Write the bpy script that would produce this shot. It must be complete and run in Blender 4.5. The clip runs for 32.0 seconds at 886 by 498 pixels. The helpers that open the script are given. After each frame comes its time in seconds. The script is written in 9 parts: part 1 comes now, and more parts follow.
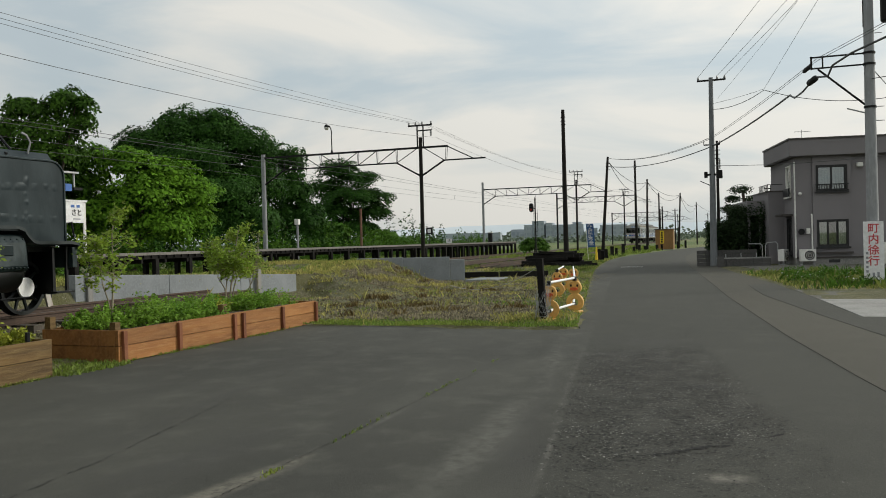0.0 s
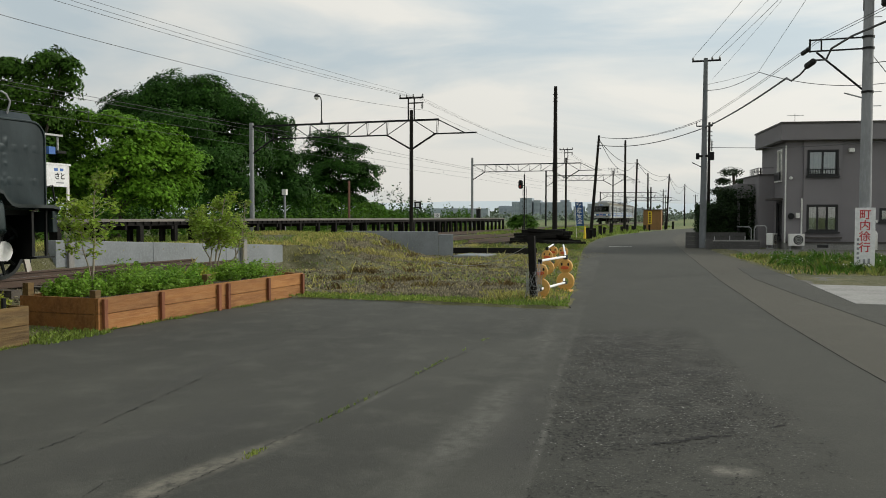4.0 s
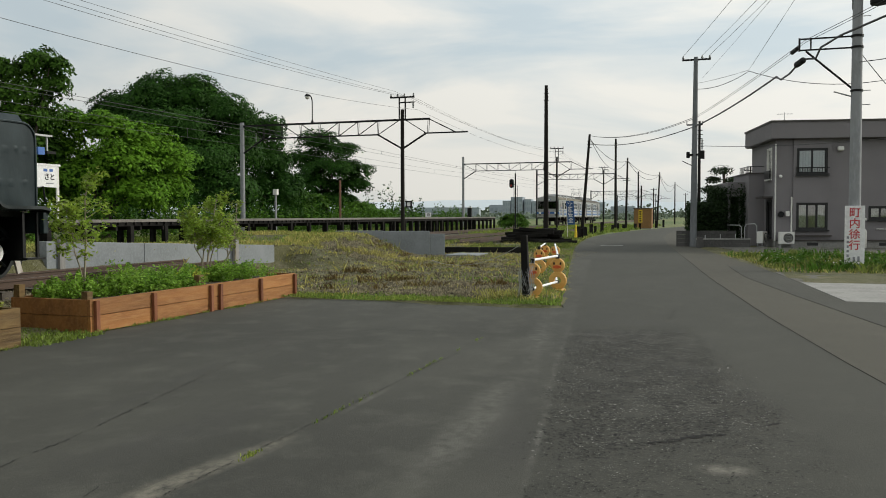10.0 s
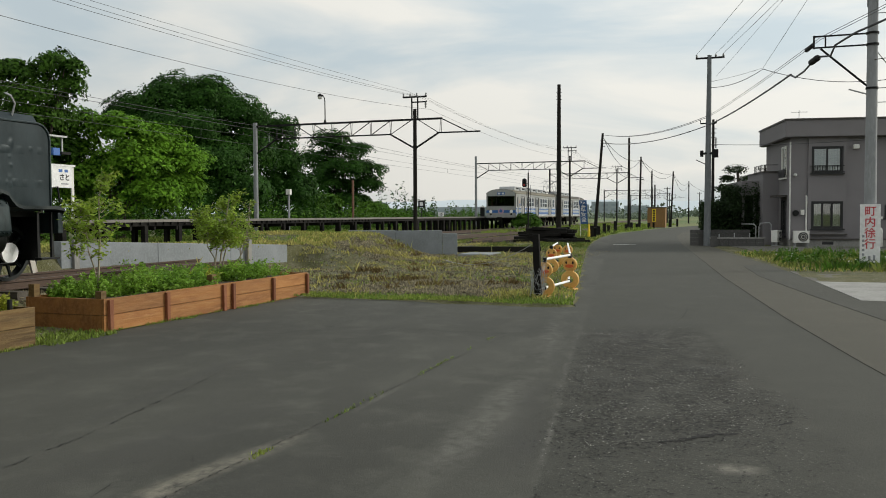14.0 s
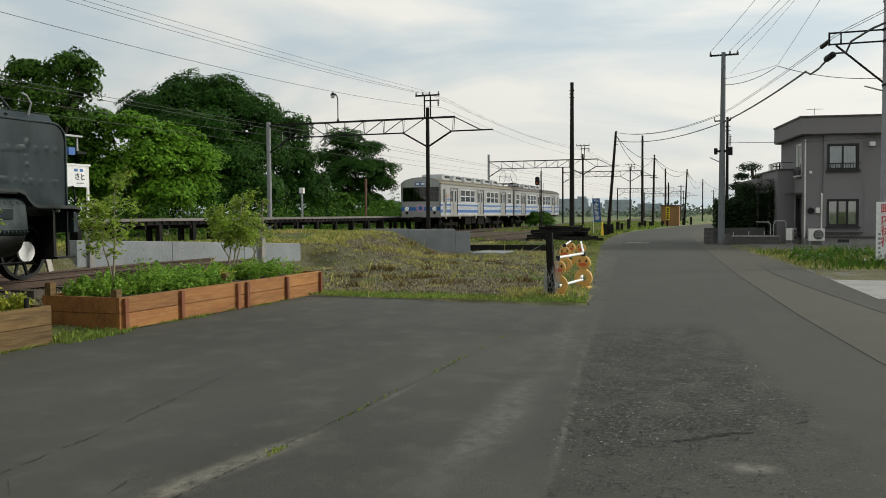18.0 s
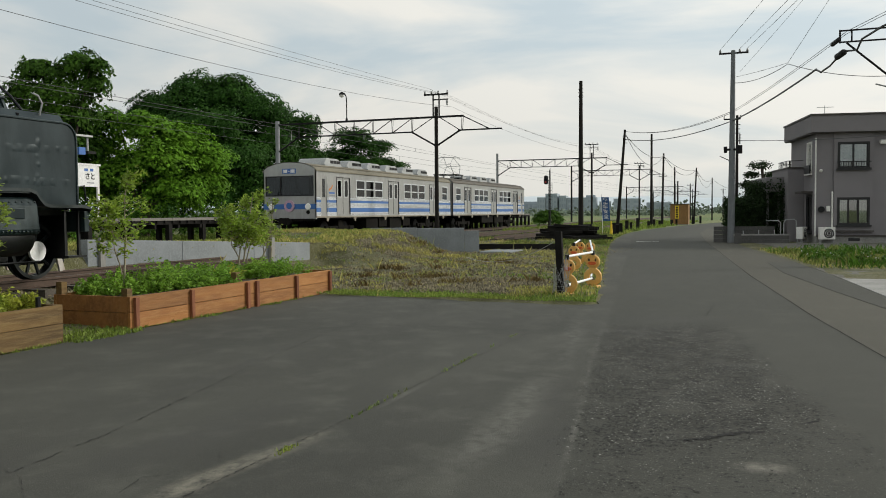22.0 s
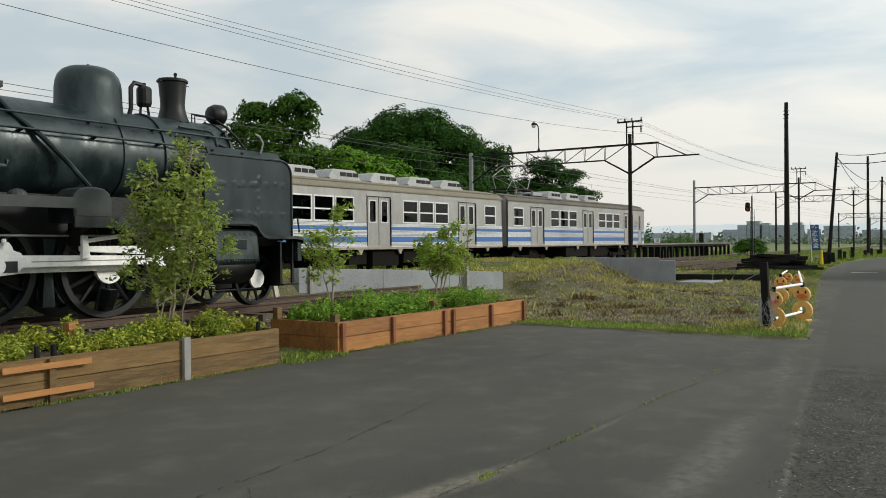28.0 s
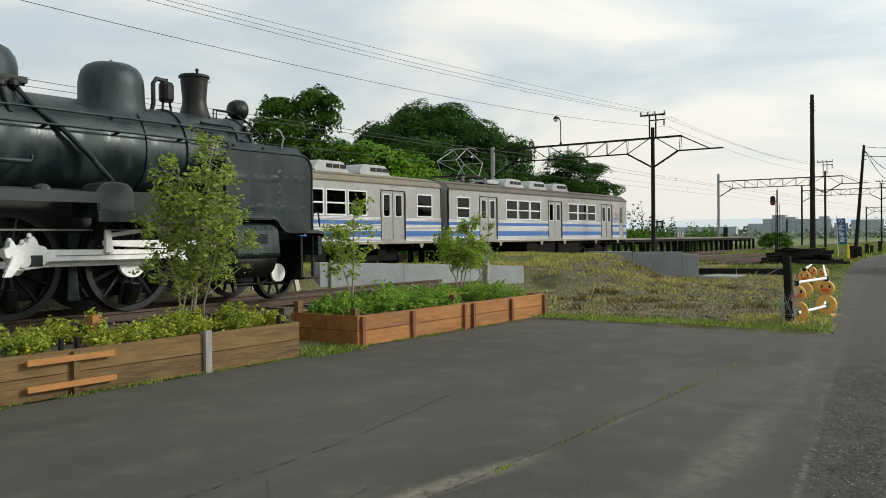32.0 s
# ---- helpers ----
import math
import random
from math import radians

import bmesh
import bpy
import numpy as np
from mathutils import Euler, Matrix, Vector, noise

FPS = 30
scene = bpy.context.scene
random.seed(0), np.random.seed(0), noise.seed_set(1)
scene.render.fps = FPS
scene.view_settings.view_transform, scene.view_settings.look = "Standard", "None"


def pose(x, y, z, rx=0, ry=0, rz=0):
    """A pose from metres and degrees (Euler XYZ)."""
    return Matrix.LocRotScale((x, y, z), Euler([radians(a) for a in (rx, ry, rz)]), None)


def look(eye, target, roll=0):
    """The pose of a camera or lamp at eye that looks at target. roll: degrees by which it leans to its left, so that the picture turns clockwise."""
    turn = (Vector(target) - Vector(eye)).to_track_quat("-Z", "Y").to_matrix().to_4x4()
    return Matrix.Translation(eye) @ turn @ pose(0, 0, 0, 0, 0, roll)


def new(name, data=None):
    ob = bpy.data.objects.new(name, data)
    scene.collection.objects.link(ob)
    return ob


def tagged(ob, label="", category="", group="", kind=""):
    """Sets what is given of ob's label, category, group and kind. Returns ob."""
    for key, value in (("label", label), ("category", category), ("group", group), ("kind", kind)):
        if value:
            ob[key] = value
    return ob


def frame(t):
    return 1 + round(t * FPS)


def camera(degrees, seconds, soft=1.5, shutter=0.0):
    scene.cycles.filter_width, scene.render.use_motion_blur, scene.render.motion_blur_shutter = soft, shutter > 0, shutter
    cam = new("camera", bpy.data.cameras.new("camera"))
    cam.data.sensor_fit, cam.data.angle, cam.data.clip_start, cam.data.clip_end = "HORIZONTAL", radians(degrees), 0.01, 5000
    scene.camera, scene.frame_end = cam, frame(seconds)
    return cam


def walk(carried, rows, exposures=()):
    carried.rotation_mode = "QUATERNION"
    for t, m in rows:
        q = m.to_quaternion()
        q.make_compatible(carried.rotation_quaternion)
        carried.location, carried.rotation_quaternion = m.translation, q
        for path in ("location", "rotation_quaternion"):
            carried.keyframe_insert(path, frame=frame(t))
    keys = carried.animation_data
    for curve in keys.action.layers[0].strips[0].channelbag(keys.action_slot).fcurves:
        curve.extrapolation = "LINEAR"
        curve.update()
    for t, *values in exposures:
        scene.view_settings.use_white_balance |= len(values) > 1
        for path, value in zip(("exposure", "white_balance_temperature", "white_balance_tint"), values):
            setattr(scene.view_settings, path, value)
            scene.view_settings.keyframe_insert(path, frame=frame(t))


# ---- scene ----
cam = camera(55.3, 32.0, soft=0.95)
# seconds, place, pitch, lean, yaw; x runs along the railway, y across it to the left
PATH = [
    (0, -0.237, -0.175, 1.546, 89.55, 1.52, -70.27), (0.5, -0.002, -0.146, 1.535, 88.89, 1.39, -68.44), (1, 0.049, -0.134, 1.544, 87.50, 0.72, -68.40),
    (1.5, 0.070, -0.083, 1.541, 87.11, 0.30, -69.06), (2, 0.033, -0.042, 1.547, 87.02, 0.12, -69.84), (2.5, 0.015, -0.016, 1.550, 87.31, 0.02, -70.49),
    (3, 0.009, -0.010, 1.555, 87.72, -0.03, -70.73), (3.5, 0.008, -0.009, 1.548, 87.84, -0.02, -70.75), (4, 0.013, -0.017, 1.548, 87.82, -0.06, -71.13),
    (4.5, 0.014, -0.012, 1.546, 87.82, -0.00, -71.57), (6.5, 0.014, -0.009, 1.544, 87.85, 0.01, -71.72), (7, 0.005, -0.006, 1.550, 87.83, 0.05, -71.70),
    (7.5, 0.005, -0.010, 1.551, 87.82, 0.06, -71.72), (8, 0.008, -0.011, 1.552, 87.83, 0.13, -71.73), (8.5, 0.016, 0.027, 1.546, 87.83, 0.08, -71.75),
    (9, 0.009, 0.049, 1.554, 87.79, 0.12, -71.78), (9.5, -0.003, 0.041, 1.553, 87.81, 0.15, -71.76), (10, 0.001, 0.010, 1.559, 87.76, 0.14, -71.75),
    (10.5, 0.005, -0.006, 1.548, 87.82, 0.17, -71.73), (11, 0.011, -0.002, 1.548, 87.80, 0.18, -71.74), (11.5, 0.017, 0.002, 1.552, 87.77, 0.20, -71.74),
    (12, 0.012, 0.010, 1.553, 87.80, 0.23, -71.52), (12.5, 0.010, 0.007, 1.552, 87.81, 0.27, -71.12), (13, 0.002, 0.003, 1.550, 87.78, 0.27, -71.03),
    (13.5, 0.009, 0.004, 1.547, 87.77, 0.25, -71.03), (14, 0.008, -0.010, 1.552, 87.74, 0.26, -70.87), (14.5, -0.002, -0.011, 1.550, 87.74, 0.27, -70.86),
    (16.5, 0.011, -0.002, 1.550, 87.65, 0.32, -70.73), (17, 0.009, -0.006, 1.550, 87.64, 0.31, -70.76), (17.5, 0.013, -0.006, 1.549, 87.64, 0.35, -70.56),
    (18, 0.003, -0.005, 1.552, 87.64, 0.36, -70.01), (18.5, 0.009, 0.002, 1.548, 87.65, 0.40, -69.70), (19, 0.000, -0.000, 1.550, 87.65, 0.40, -69.60),
    (19.5, 0.002, 0.000, 1.550, 87.65, 0.40, -69.60), (20, 0.003, 0.002, 1.544, 87.65, 0.47, -69.58), (20.5, -0.010, -0.002, 1.551, 87.60, 0.44, -69.59),
    (21, -0.003, -0.003, 1.548, 87.60, 0.47, -69.45), (21.5, 0.006, -0.002, 1.549, 87.59, 0.45, -69.41), (22, -0.002, 0.004, 1.551, 87.58, 0.44, -69.43),
    (22.5, -0.002, 0.009, 1.546, 87.59, 0.47, -69.39), (23, -0.014, 0.009, 1.546, 87.70, 0.53, -68.83), (23.5, -0.017, 0.005, 1.551, 87.78, 0.59, -67.91),
    (24, -0.013, 0.004, 1.550, 87.88, 0.65, -67.20), (24.5, -0.015, 0.014, 1.556, 88.24, 0.65, -66.46), (25, -0.044, 0.010, 1.564, 88.75, 0.63, -64.74),
    (25.5, -0.057, 0.013, 1.564, 88.96, 0.57, -62.81), (26, -0.079, 0.008, 1.574, 88.95, 0.71, -61.20), (26.5, -0.072, 0.022, 1.570, 89.09, 0.95, -59.44),
    (28.5, -0.134, 0.024, 1.571, 89.74, 0.40, -55.96), (29, -0.146, 0.013, 1.575, 89.73, 0.40, -55.34), (29.5, -0.138, 0.012, 1.573, 89.69, 0.38, -55.20),
    (30, -0.139, -0.002, 1.570, 89.69, 0.41, -55.19), (30.5, -0.131, 0.003, 1.568, 89.69, 0.47, -55.18), (31, -0.134, -0.002, 1.562, 89.69, 0.47, -55.18),
    (31.5, -0.129, -0.006, 1.561, 89.70, 0.48, -55.21), (32, -0.104, -0.025, 1.562, 89.29, 0.60, -55.06),
]
walk(cam, [(t, pose(x, y, z, rx, ry, rz)) for t, x, y, z, rx, ry, rz in PATH],
     exposures=[(0, -0.12), (1, 0.03), (2, -0.1), (4, -0.07), (8, -0.03), (11, -0.01), (20, 0.0), (24, -0.03), (26, -0.02), (26.5, 0.02), (28.5, 0.1), (30, 0.12), (32, 0.18)])

# ---- light ----
SUN_AZ, SUN_EL = -54.0, 25.0
world = bpy.data.worlds.new("world")
scene.world = world
world.use_nodes = True
wn, wl = world.node_tree.nodes, world.node_tree.links
wn.clear()
w_out = wn.new("ShaderNodeOutputWorld")
w_bg = wn.new("ShaderNodeBackground")
w_sky = wn.new("ShaderNodeTexSky")
w_sky.sky_type = "NISHITA"
w_sky.sun_disc = False
w_sky.sun_elevation, w_sky.sun_rotation = radians(SUN_EL), radians(90 - SUN_AZ)
w_sky.air_density, w_sky.dust_density, w_sky.ozone_density = 1.0, 2.5, 1.5
w_co = wn.new("ShaderNodeTexCoord")
w_map = wn.new("ShaderNodeMapping")
w_map.inputs["Scale"].default_value = (1.5, 1.0, 4.2)
w_map.inputs["Rotation"].default_value = (0.0, radians(8), radians(-20))
w_n1 = wn.new("ShaderNodeTexNoise")
w_n1.inputs["Scale"].default_value = 2.1
w_n1.inputs["Detail"].default_value = 6.0
w_n1.inputs["Roughness"].default_value = 0.52
w_n1.inputs["Distortion"].default_value = 0.5
w_r1 = wn.new("ShaderNodeValToRGB")
w_r1.color_ramp.elements[0].position, w_r1.color_ramp.elements[1].position = 0.34, 0.62
w_r1.color_ramp.elements[0].color = (0.82, 0.82, 0.82, 1)
w_r2 = wn.new("ShaderNodeValToRGB")   # cloud colour: thin grey to warm white
w_r2.color_ramp.elements[0].position, w_r2.color_ramp.elements[1].position = 0.4, 0.6
w_r2.color_ramp.elements[0].color = (6.55, 7.45, 7.75, 1)
w_r2.color_ramp.elements[1].color = (9.2, 9.05, 8.4, 1)
w_mix = wn.new("ShaderNodeMix")
w_mix.data_type = "RGBA"
w_fac = wn.new("ShaderNodeMath")
w_fac.operation = "MULTIPLY"
w_fac.inputs[1].default_value = 0.96
w_bg.inputs["Strength"].default_value = 0.1
wl.new(w_co.outputs["Generated"], w_map.inputs["Vector"])
wl.new(w_map.outputs[0], w_n1.inputs["Vector"])
wl.new(w_n1.outputs["Fac"], w_r1.inputs["Fac"])
wl.new(w_n1.outputs["Fac"], w_r2.inputs["Fac"])
wl.new(w_r1.outputs["Color"], w_fac.inputs[0])
wl.new(w_fac.outputs[0], w_mix.inputs["Factor"])
wl.new(w_sky.outputs[0], w_mix.inputs["A"])
w_dot = wn.new("ShaderNodeVectorMath")   # clouds shine more on the sun's side
w_dot.operation = "DOT_PRODUCT"
w_dot.inputs[1].default_value = (math.cos(radians(SUN_AZ)) * math.cos(radians(SUN_EL)), math.sin(radians(SUN_AZ)) * math.cos(radians(SUN_EL)), math.sin(radians(SUN_EL)))
w_gain = wn.new("ShaderNodeMapRange")
w_gain.inputs["From Min"].default_value, w_gain.inputs["From Max"].default_value = 0.0, 1.0
w_gain.inputs["To Min"].default_value, w_gain.inputs["To Max"].default_value = 0.86, 1.16
w_lit = wn.new("ShaderNodeVectorMath")
w_lit.operation = "SCALE"
wl.new(w_co.outputs["Generated"], w_dot.inputs[0])
wl.new(w_dot.outputs["Value"], w_gain.inputs["Value"])
wl.new(w_r2.outputs["Color"], w_lit.inputs[0])
w_sep = wn.new("ShaderNodeSeparateXYZ")   # haze dims the clouds towards the horizon
w_up = wn.new("ShaderNodeMapRange")
w_up.inputs["From Min"].default_value, w_up.inputs["From Max"].default_value = 0.0, 0.4
w_up.inputs["To Min"].default_value, w_up.inputs["To Max"].default_value = 0.88, 1.12
w_all = wn.new("ShaderNodeMath")
w_all.operation = "MULTIPLY"
wl.new(w_co.outputs["Generated"], w_sep.inputs[0])
wl.new(w_sep.outputs["Z"], w_up.inputs["Value"])
wl.new(w_gain.outputs[0], w_all.inputs[0])
wl.new(w_up.outputs[0], w_all.inputs[1])
wl.new(w_all.outputs[0], w_lit.inputs["Scale"])
wl.new(w_lit.outputs[0], w_mix.inputs["B"])
wl.new(w_mix.outputs["Result"], w_bg.inputs["Color"])
wl.new(w_bg.outputs[0], w_out.inputs["Surface"])

sun_data = bpy.data.lights.new("sun", "SUN")
sun_data.energy, sun_data.angle, sun_data.color = 2.4, radians(11), (1.0, 0.965, 0.86)
sun = new("sun", sun_data)
_az, _el = radians(SUN_AZ), radians(SUN_EL)
sun.matrix_world = look((60 * math.cos(_az), 60 * math.sin(_az), 40), (60 * math.cos(_az) - math.cos(_az) * math.cos(_el), 60 * math.sin(_az) - math.sin(_az) * math.cos(_el), 40 - math.sin(_el)))


# ---- materials ----
def material(name, c1, c2=None, scale=8.0, rough=0.8, metal=0.0, bump=0.15, fine=None, c3=None, patch=0.6, per_object=0.0, per_island=0.0,
             stretch=(1, 1, 1), spec=0.4, gloss=0.0, transmit=0.0):
    """Base colour from two noises (coarse stains, fine grain), with relief from the fine one."""
    m = bpy.data.materials.new(name)
    m.use_nodes = True
    n, l = m.node_tree.nodes, m.node_tree.links
    b = n["Principled BSDF"]
    b.inputs["Roughness"].default_value = rough
    b.inputs["Metallic"].default_value = metal
    b.inputs["Specular IOR Level"].default_value = spec
    c2 = c2 or tuple(v * 0.75 for v in c1)
    c3 = c3 or tuple(v * 1.2 for v in c1)
    tc = n.new("ShaderNodeTexCoord")
    mp = n.new("ShaderNodeMapping")
    mp.inputs["Scale"].default_value = stretch
    l.new(tc.outputs["Object"], mp.inputs["Vector"])
    a = n.new("ShaderNodeTexNoise")
    a.inputs["Scale"].default_value, a.inputs["Detail"].default_value, a.inputs["Roughness"].default_value = patch, 5.0, 0.6
    f = n.new("ShaderNodeTexNoise")
    f.inputs["Scale"].default_value, f.inputs["Detail"].default_value, f.inputs["Roughness"].default_value = scale, 6.0, 0.65
    l.new(mp.outputs[0], a.inputs["Vector"])
    l.new(mp.outputs[0], f.inputs["Vector"])
    r = n.new("ShaderNodeValToRGB")
    r.color_ramp.elements[0].position, r.color_ramp.elements[1].position = 0.38, 0.62
    r.color_ramp.elements[0].color, r.color_ramp.elements[1].color = (*c1, 1), (*c2, 1)
    l.new(a.outputs["Fac"], r.inputs["Fac"])
    r2 = n.new("ShaderNodeValToRGB")
    r2.color_ramp.elements[0].position, r2.color_ramp.elements[1].position = 0.45, 0.75
    l.new(f.outputs["Fac"], r2.inputs["Fac"])
    mx = n.new("ShaderNodeMix")
    mx.data_type = "RGBA"
    mx.inputs["B"].default_value = (*c3, 1)
    l.new(r2.outputs["Color"], mx.inputs["Factor"])
    l.new(r.outputs["Color"], mx.inputs["A"])
    last = mx.outputs["Result"]
    if per_object or per_island:
        hs = n.new("ShaderNodeHueSaturation")
        mr = n.new("ShaderNodeMapRange")
        k = per_object or per_island
        mr.inputs["To Min"].default_value, mr.inputs["To Max"].default_value = 1 - k, 1 + k
        if per_object:
            src = n.new("ShaderNodeObjectInfo").outputs["Random"]
        else:
            src = n.new("ShaderNodeNewGeometry").outputs["Random Per Island"]
        l.new(src, mr.inputs["Value"])
        l.new(mr.outputs[0], hs.inputs["Value"])
        l.new(last, hs.inputs["Color"])
        last = hs.outputs["Color"]
    l.new(last, b.inputs["Base Color"])
    if gloss:
        gv = n.new("ShaderNodeMapRange")
        gv.inputs["From Min"].default_value, gv.inputs["From Max"].default_value = 0.3, 0.7
        gv.inputs["To Min"].default_value, gv.inputs["To Max"].default_value = rough - gloss, rough + gloss
        l.new(f.outputs["Fac"], gv.inputs["Value"])
        l.new(gv.outputs[0], b.inputs["Roughness"])
    if bump:
        bp = n.new("ShaderNodeBump")
        bp.inputs["Strength"].default_value = bump
        bp.inputs["Distance"].default_value = 0.02 if fine is None else fine
        l.new(f.outputs["Fac"], bp.inputs["Height"])
        l.new(bp.outputs[0], b.inputs["Normal"])
    if transmit:
        t = n.new("ShaderNodeBsdfTranslucent")
        l.new(last, t.inputs["Color"])
        ms = n.new("ShaderNodeMixShader")
        ms.inputs["Fac"].default_value = transmit
        l.new(b.outputs[0], ms.inputs[1])
        l.new(t.outputs[0], ms.inputs[2])
        l.new(ms.outputs[0], n["Material Output"].inputs["Surface"])
    return m




def surface(name, tones, big, mid, speck, grain, rough=0.9, bump=0.6, relief=0.008, stretch=(1, 1, 1), stains=(), zones=(), pits=0.0):
    """Ground surface: broad stains, blotches, fine grain and a sprinkle of paler stones. tones: dark, mean, pale, stone."""
    m = bpy.data.materials.new(name)
    m.use_nodes = True
    n, l = m.node_tree.nodes, m.node_tree.links
    b = n["Principled BSDF"]
    b.inputs["Roughness"].default_value = rough
    b.inputs["Specular IOR Level"].default_value = 0.35
    tc = n.new("ShaderNodeTexCoord")
    mp = n.new("ShaderNodeMapping")
    mp.inputs["Scale"].default_value = stretch
    l.new(tc.outputs["Object"], mp.inputs["Vector"])

    def tex(scale, detail=6.0, rgh=0.6, vec=None):
        t = n.new("ShaderNodeTexNoise")
        t.inputs["Scale"].default_value, t.inputs["Detail"].default_value, t.inputs["Roughness"].default_value = scale, detail, rgh
        l.new(vec or tc.outputs["Object"], t.inputs["Vector"])
        return t.outputs["Fac"]

    def ramp(fac, lo, hi):
        r = n.new("ShaderNodeMapRange")
        r.inputs["From Min"].default_value, r.inputs["From Max"].default_value = lo, hi
        l.new(fac, r.inputs["Value"])
        return r.outputs[0]

    def mixed(fac, a, c):
        x = n.new("ShaderNodeMix")
        x.data_type = "RGBA"
        l.new(fac, x.inputs["Factor"])
        for sock, val in (("A", a), ("B", c)):
            if isinstance(val, tuple):
                x.inputs[sock].default_value = (*val, 1)
            else:
                l.new(val, x.inputs[sock])
        return x.outputs["Result"]

    def paint(tones, big, mid, speck, grain, pits=0.0):
        dark, mean, pale, stone = tones
        col = mixed(ramp(tex(big, 4, 0.55, mp.outputs[0]), 0.36, 0.64), dark, mean)
        col = mixed(ramp(tex(mid, 6, 0.65), 0.5, 0.78), col, pale)
        gr = tex(grain, 3, 0.7)
        col = mixed(ramp(gr, 0.58, 0.82), col, stone)
        col = mixed(ramp(gr, 0.42, 0.2), col, tuple(v * 0.45 for v in dark))
        vo = n.new("ShaderNodeTexVoronoi")
        vo.inputs["Scale"].default_value = speck
        l.new(tc.outputs["Object"], vo.inputs["Vector"])
        col = mixed(ramp(vo.outputs["Distance"], 0.2, 0.08), col, stone)
        if pits:
            # torn-out stones: dark ragged holes that gather in places
            hole = n.new("ShaderNodeMath")
            hole.operation = "MULTIPLY"
            l.new(ramp(tex(12.0, 6, 0.72, ragged_map.outputs[0]), 0.66 - 0.13 * pits, 0.71 - 0.13 * pits), hole.inputs[0])
            l.new(ramp(tex(1.7, 4, 0.6), 0.4, 0.62), hole.inputs[1])
            col = mixed(hole.outputs[0], col, (0.012, 0.012, 0.0105))
        return col, gr

    ragged_map = n.new("ShaderNodeMapping")
    ragged_map.inputs["Rotation"].default_value = (0, 0, radians(-25))
    ragged_map.inputs["Scale"].default_value = (1.7, 0.8, 1)
    l.new(tc.outputs["Object"], ragged_map.inputs["Vector"])
    col, gr = paint(tones, big, mid, speck, grain, pits)
    # other layings of the same road, each bounded by lines a x + b y + c > 0 with frayed edges
    for sides, fray, soft, recipe in zones:
        mask = None
        for p, q, r in sides:
            dot = n.new("ShaderNodeVectorMath")
            dot.operation = "DOT_PRODUCT"
            dot.inputs[1].default_value = (p, q, 0)
            l.new(tc.outputs["Object"], dot.inputs[0])
            wav = n.new("ShaderNodeMath")
            wav.operation = "MULTIPLY_ADD"
            wav.inputs[1].default_value = fray
            l.new(tex(2.2, 8, 0.7), wav.inputs[0])
            l.new(dot.outputs["Value"], wav.inputs[2])
            k = ramp(wav.outputs[0], 0.5 * fray - r, 0.5 * fray - r + soft)
            if mask is not None:
                mul = n.new("ShaderNodeMath")
                mul.operation = "MULTIPLY"
                l.new(mask, mul.inputs[0])
                l.new(k, mul.inputs[1])
                k = mul.outputs[0]
            mask = k
        col = mixed(mask, col, paint(*recipe)[0])
    # worn or dusty spots: place, half lengths, turn, colour, strength
    for x, y, rx, ry, turn, tone, amount in stains:
        sm = n.new("ShaderNodeMapping")
        sm.vector_type = "TEXTURE"
        sm.inputs["Location"].default_value, sm.inputs["Rotation"].default_value, sm.inputs["Scale"].default_value = (x, y, 0), (0, 0, radians(turn)), (rx, ry, 100)
        l.new(tc.outputs["Object"], sm.inputs["Vector"])
        ln = n.new("ShaderNodeVectorMath")
        ln.operation = "LENGTH"
        l.new(sm.outputs[0], ln.inputs[0])
        am = n.new("ShaderNodeMath")
        am.operation = "MULTIPLY"
        l.new(ramp(ln.outputs["Value"], 1.0, 0.15), am.inputs[0])
        l.new(ramp(tex(7.0, 8, 0.75), 0.55 - 0.25 * amount, 0.8 - 0.15 * amount), am.inputs[1])
        col = mixed(am.outputs[0], col, tone)
    l.new(col, b.inputs["Base Color"])
    bp = n.new("ShaderNodeBump")
    bp.inputs["Strength"].default_value, bp.inputs["Distance"].default_value = bump, relief
    l.new(gr, bp.inputs["Height"])
    l.new(bp.outputs[0], b.inputs["Normal"])
    return m


DUSTY, WORN, PATCHY = (0.2, 0.183, 0.145), (0.112, 0.109, 0.094), (0.045, 0.044, 0.039)
LANE_TONES = ((0.03703, 0.03721, 0.03013), (0.04426, 0.04407, 0.03565), (0.05419, 0.05374, 0.0433), (0.0858, 0.0849, 0.06792)), 0.35, 1.6, 44, 60
ROUGH_TONES = ((0.03097, 0.03114, 0.0255), (0.04281, 0.04263, 0.03461), (0.05647, 0.05584, 0.04509), (0.1275, 0.1257, 0.103)), 1.1, 5.0, 30, 30, 1.0
COARSE_TONES = ((0.0349, 0.03507, 0.02829), (0.04537, 0.04537, 0.03691), (0.05845, 0.05758, 0.04634), (0.1091, 0.1074, 0.08611)), 0.8, 4.0, 36, 38, 0.7
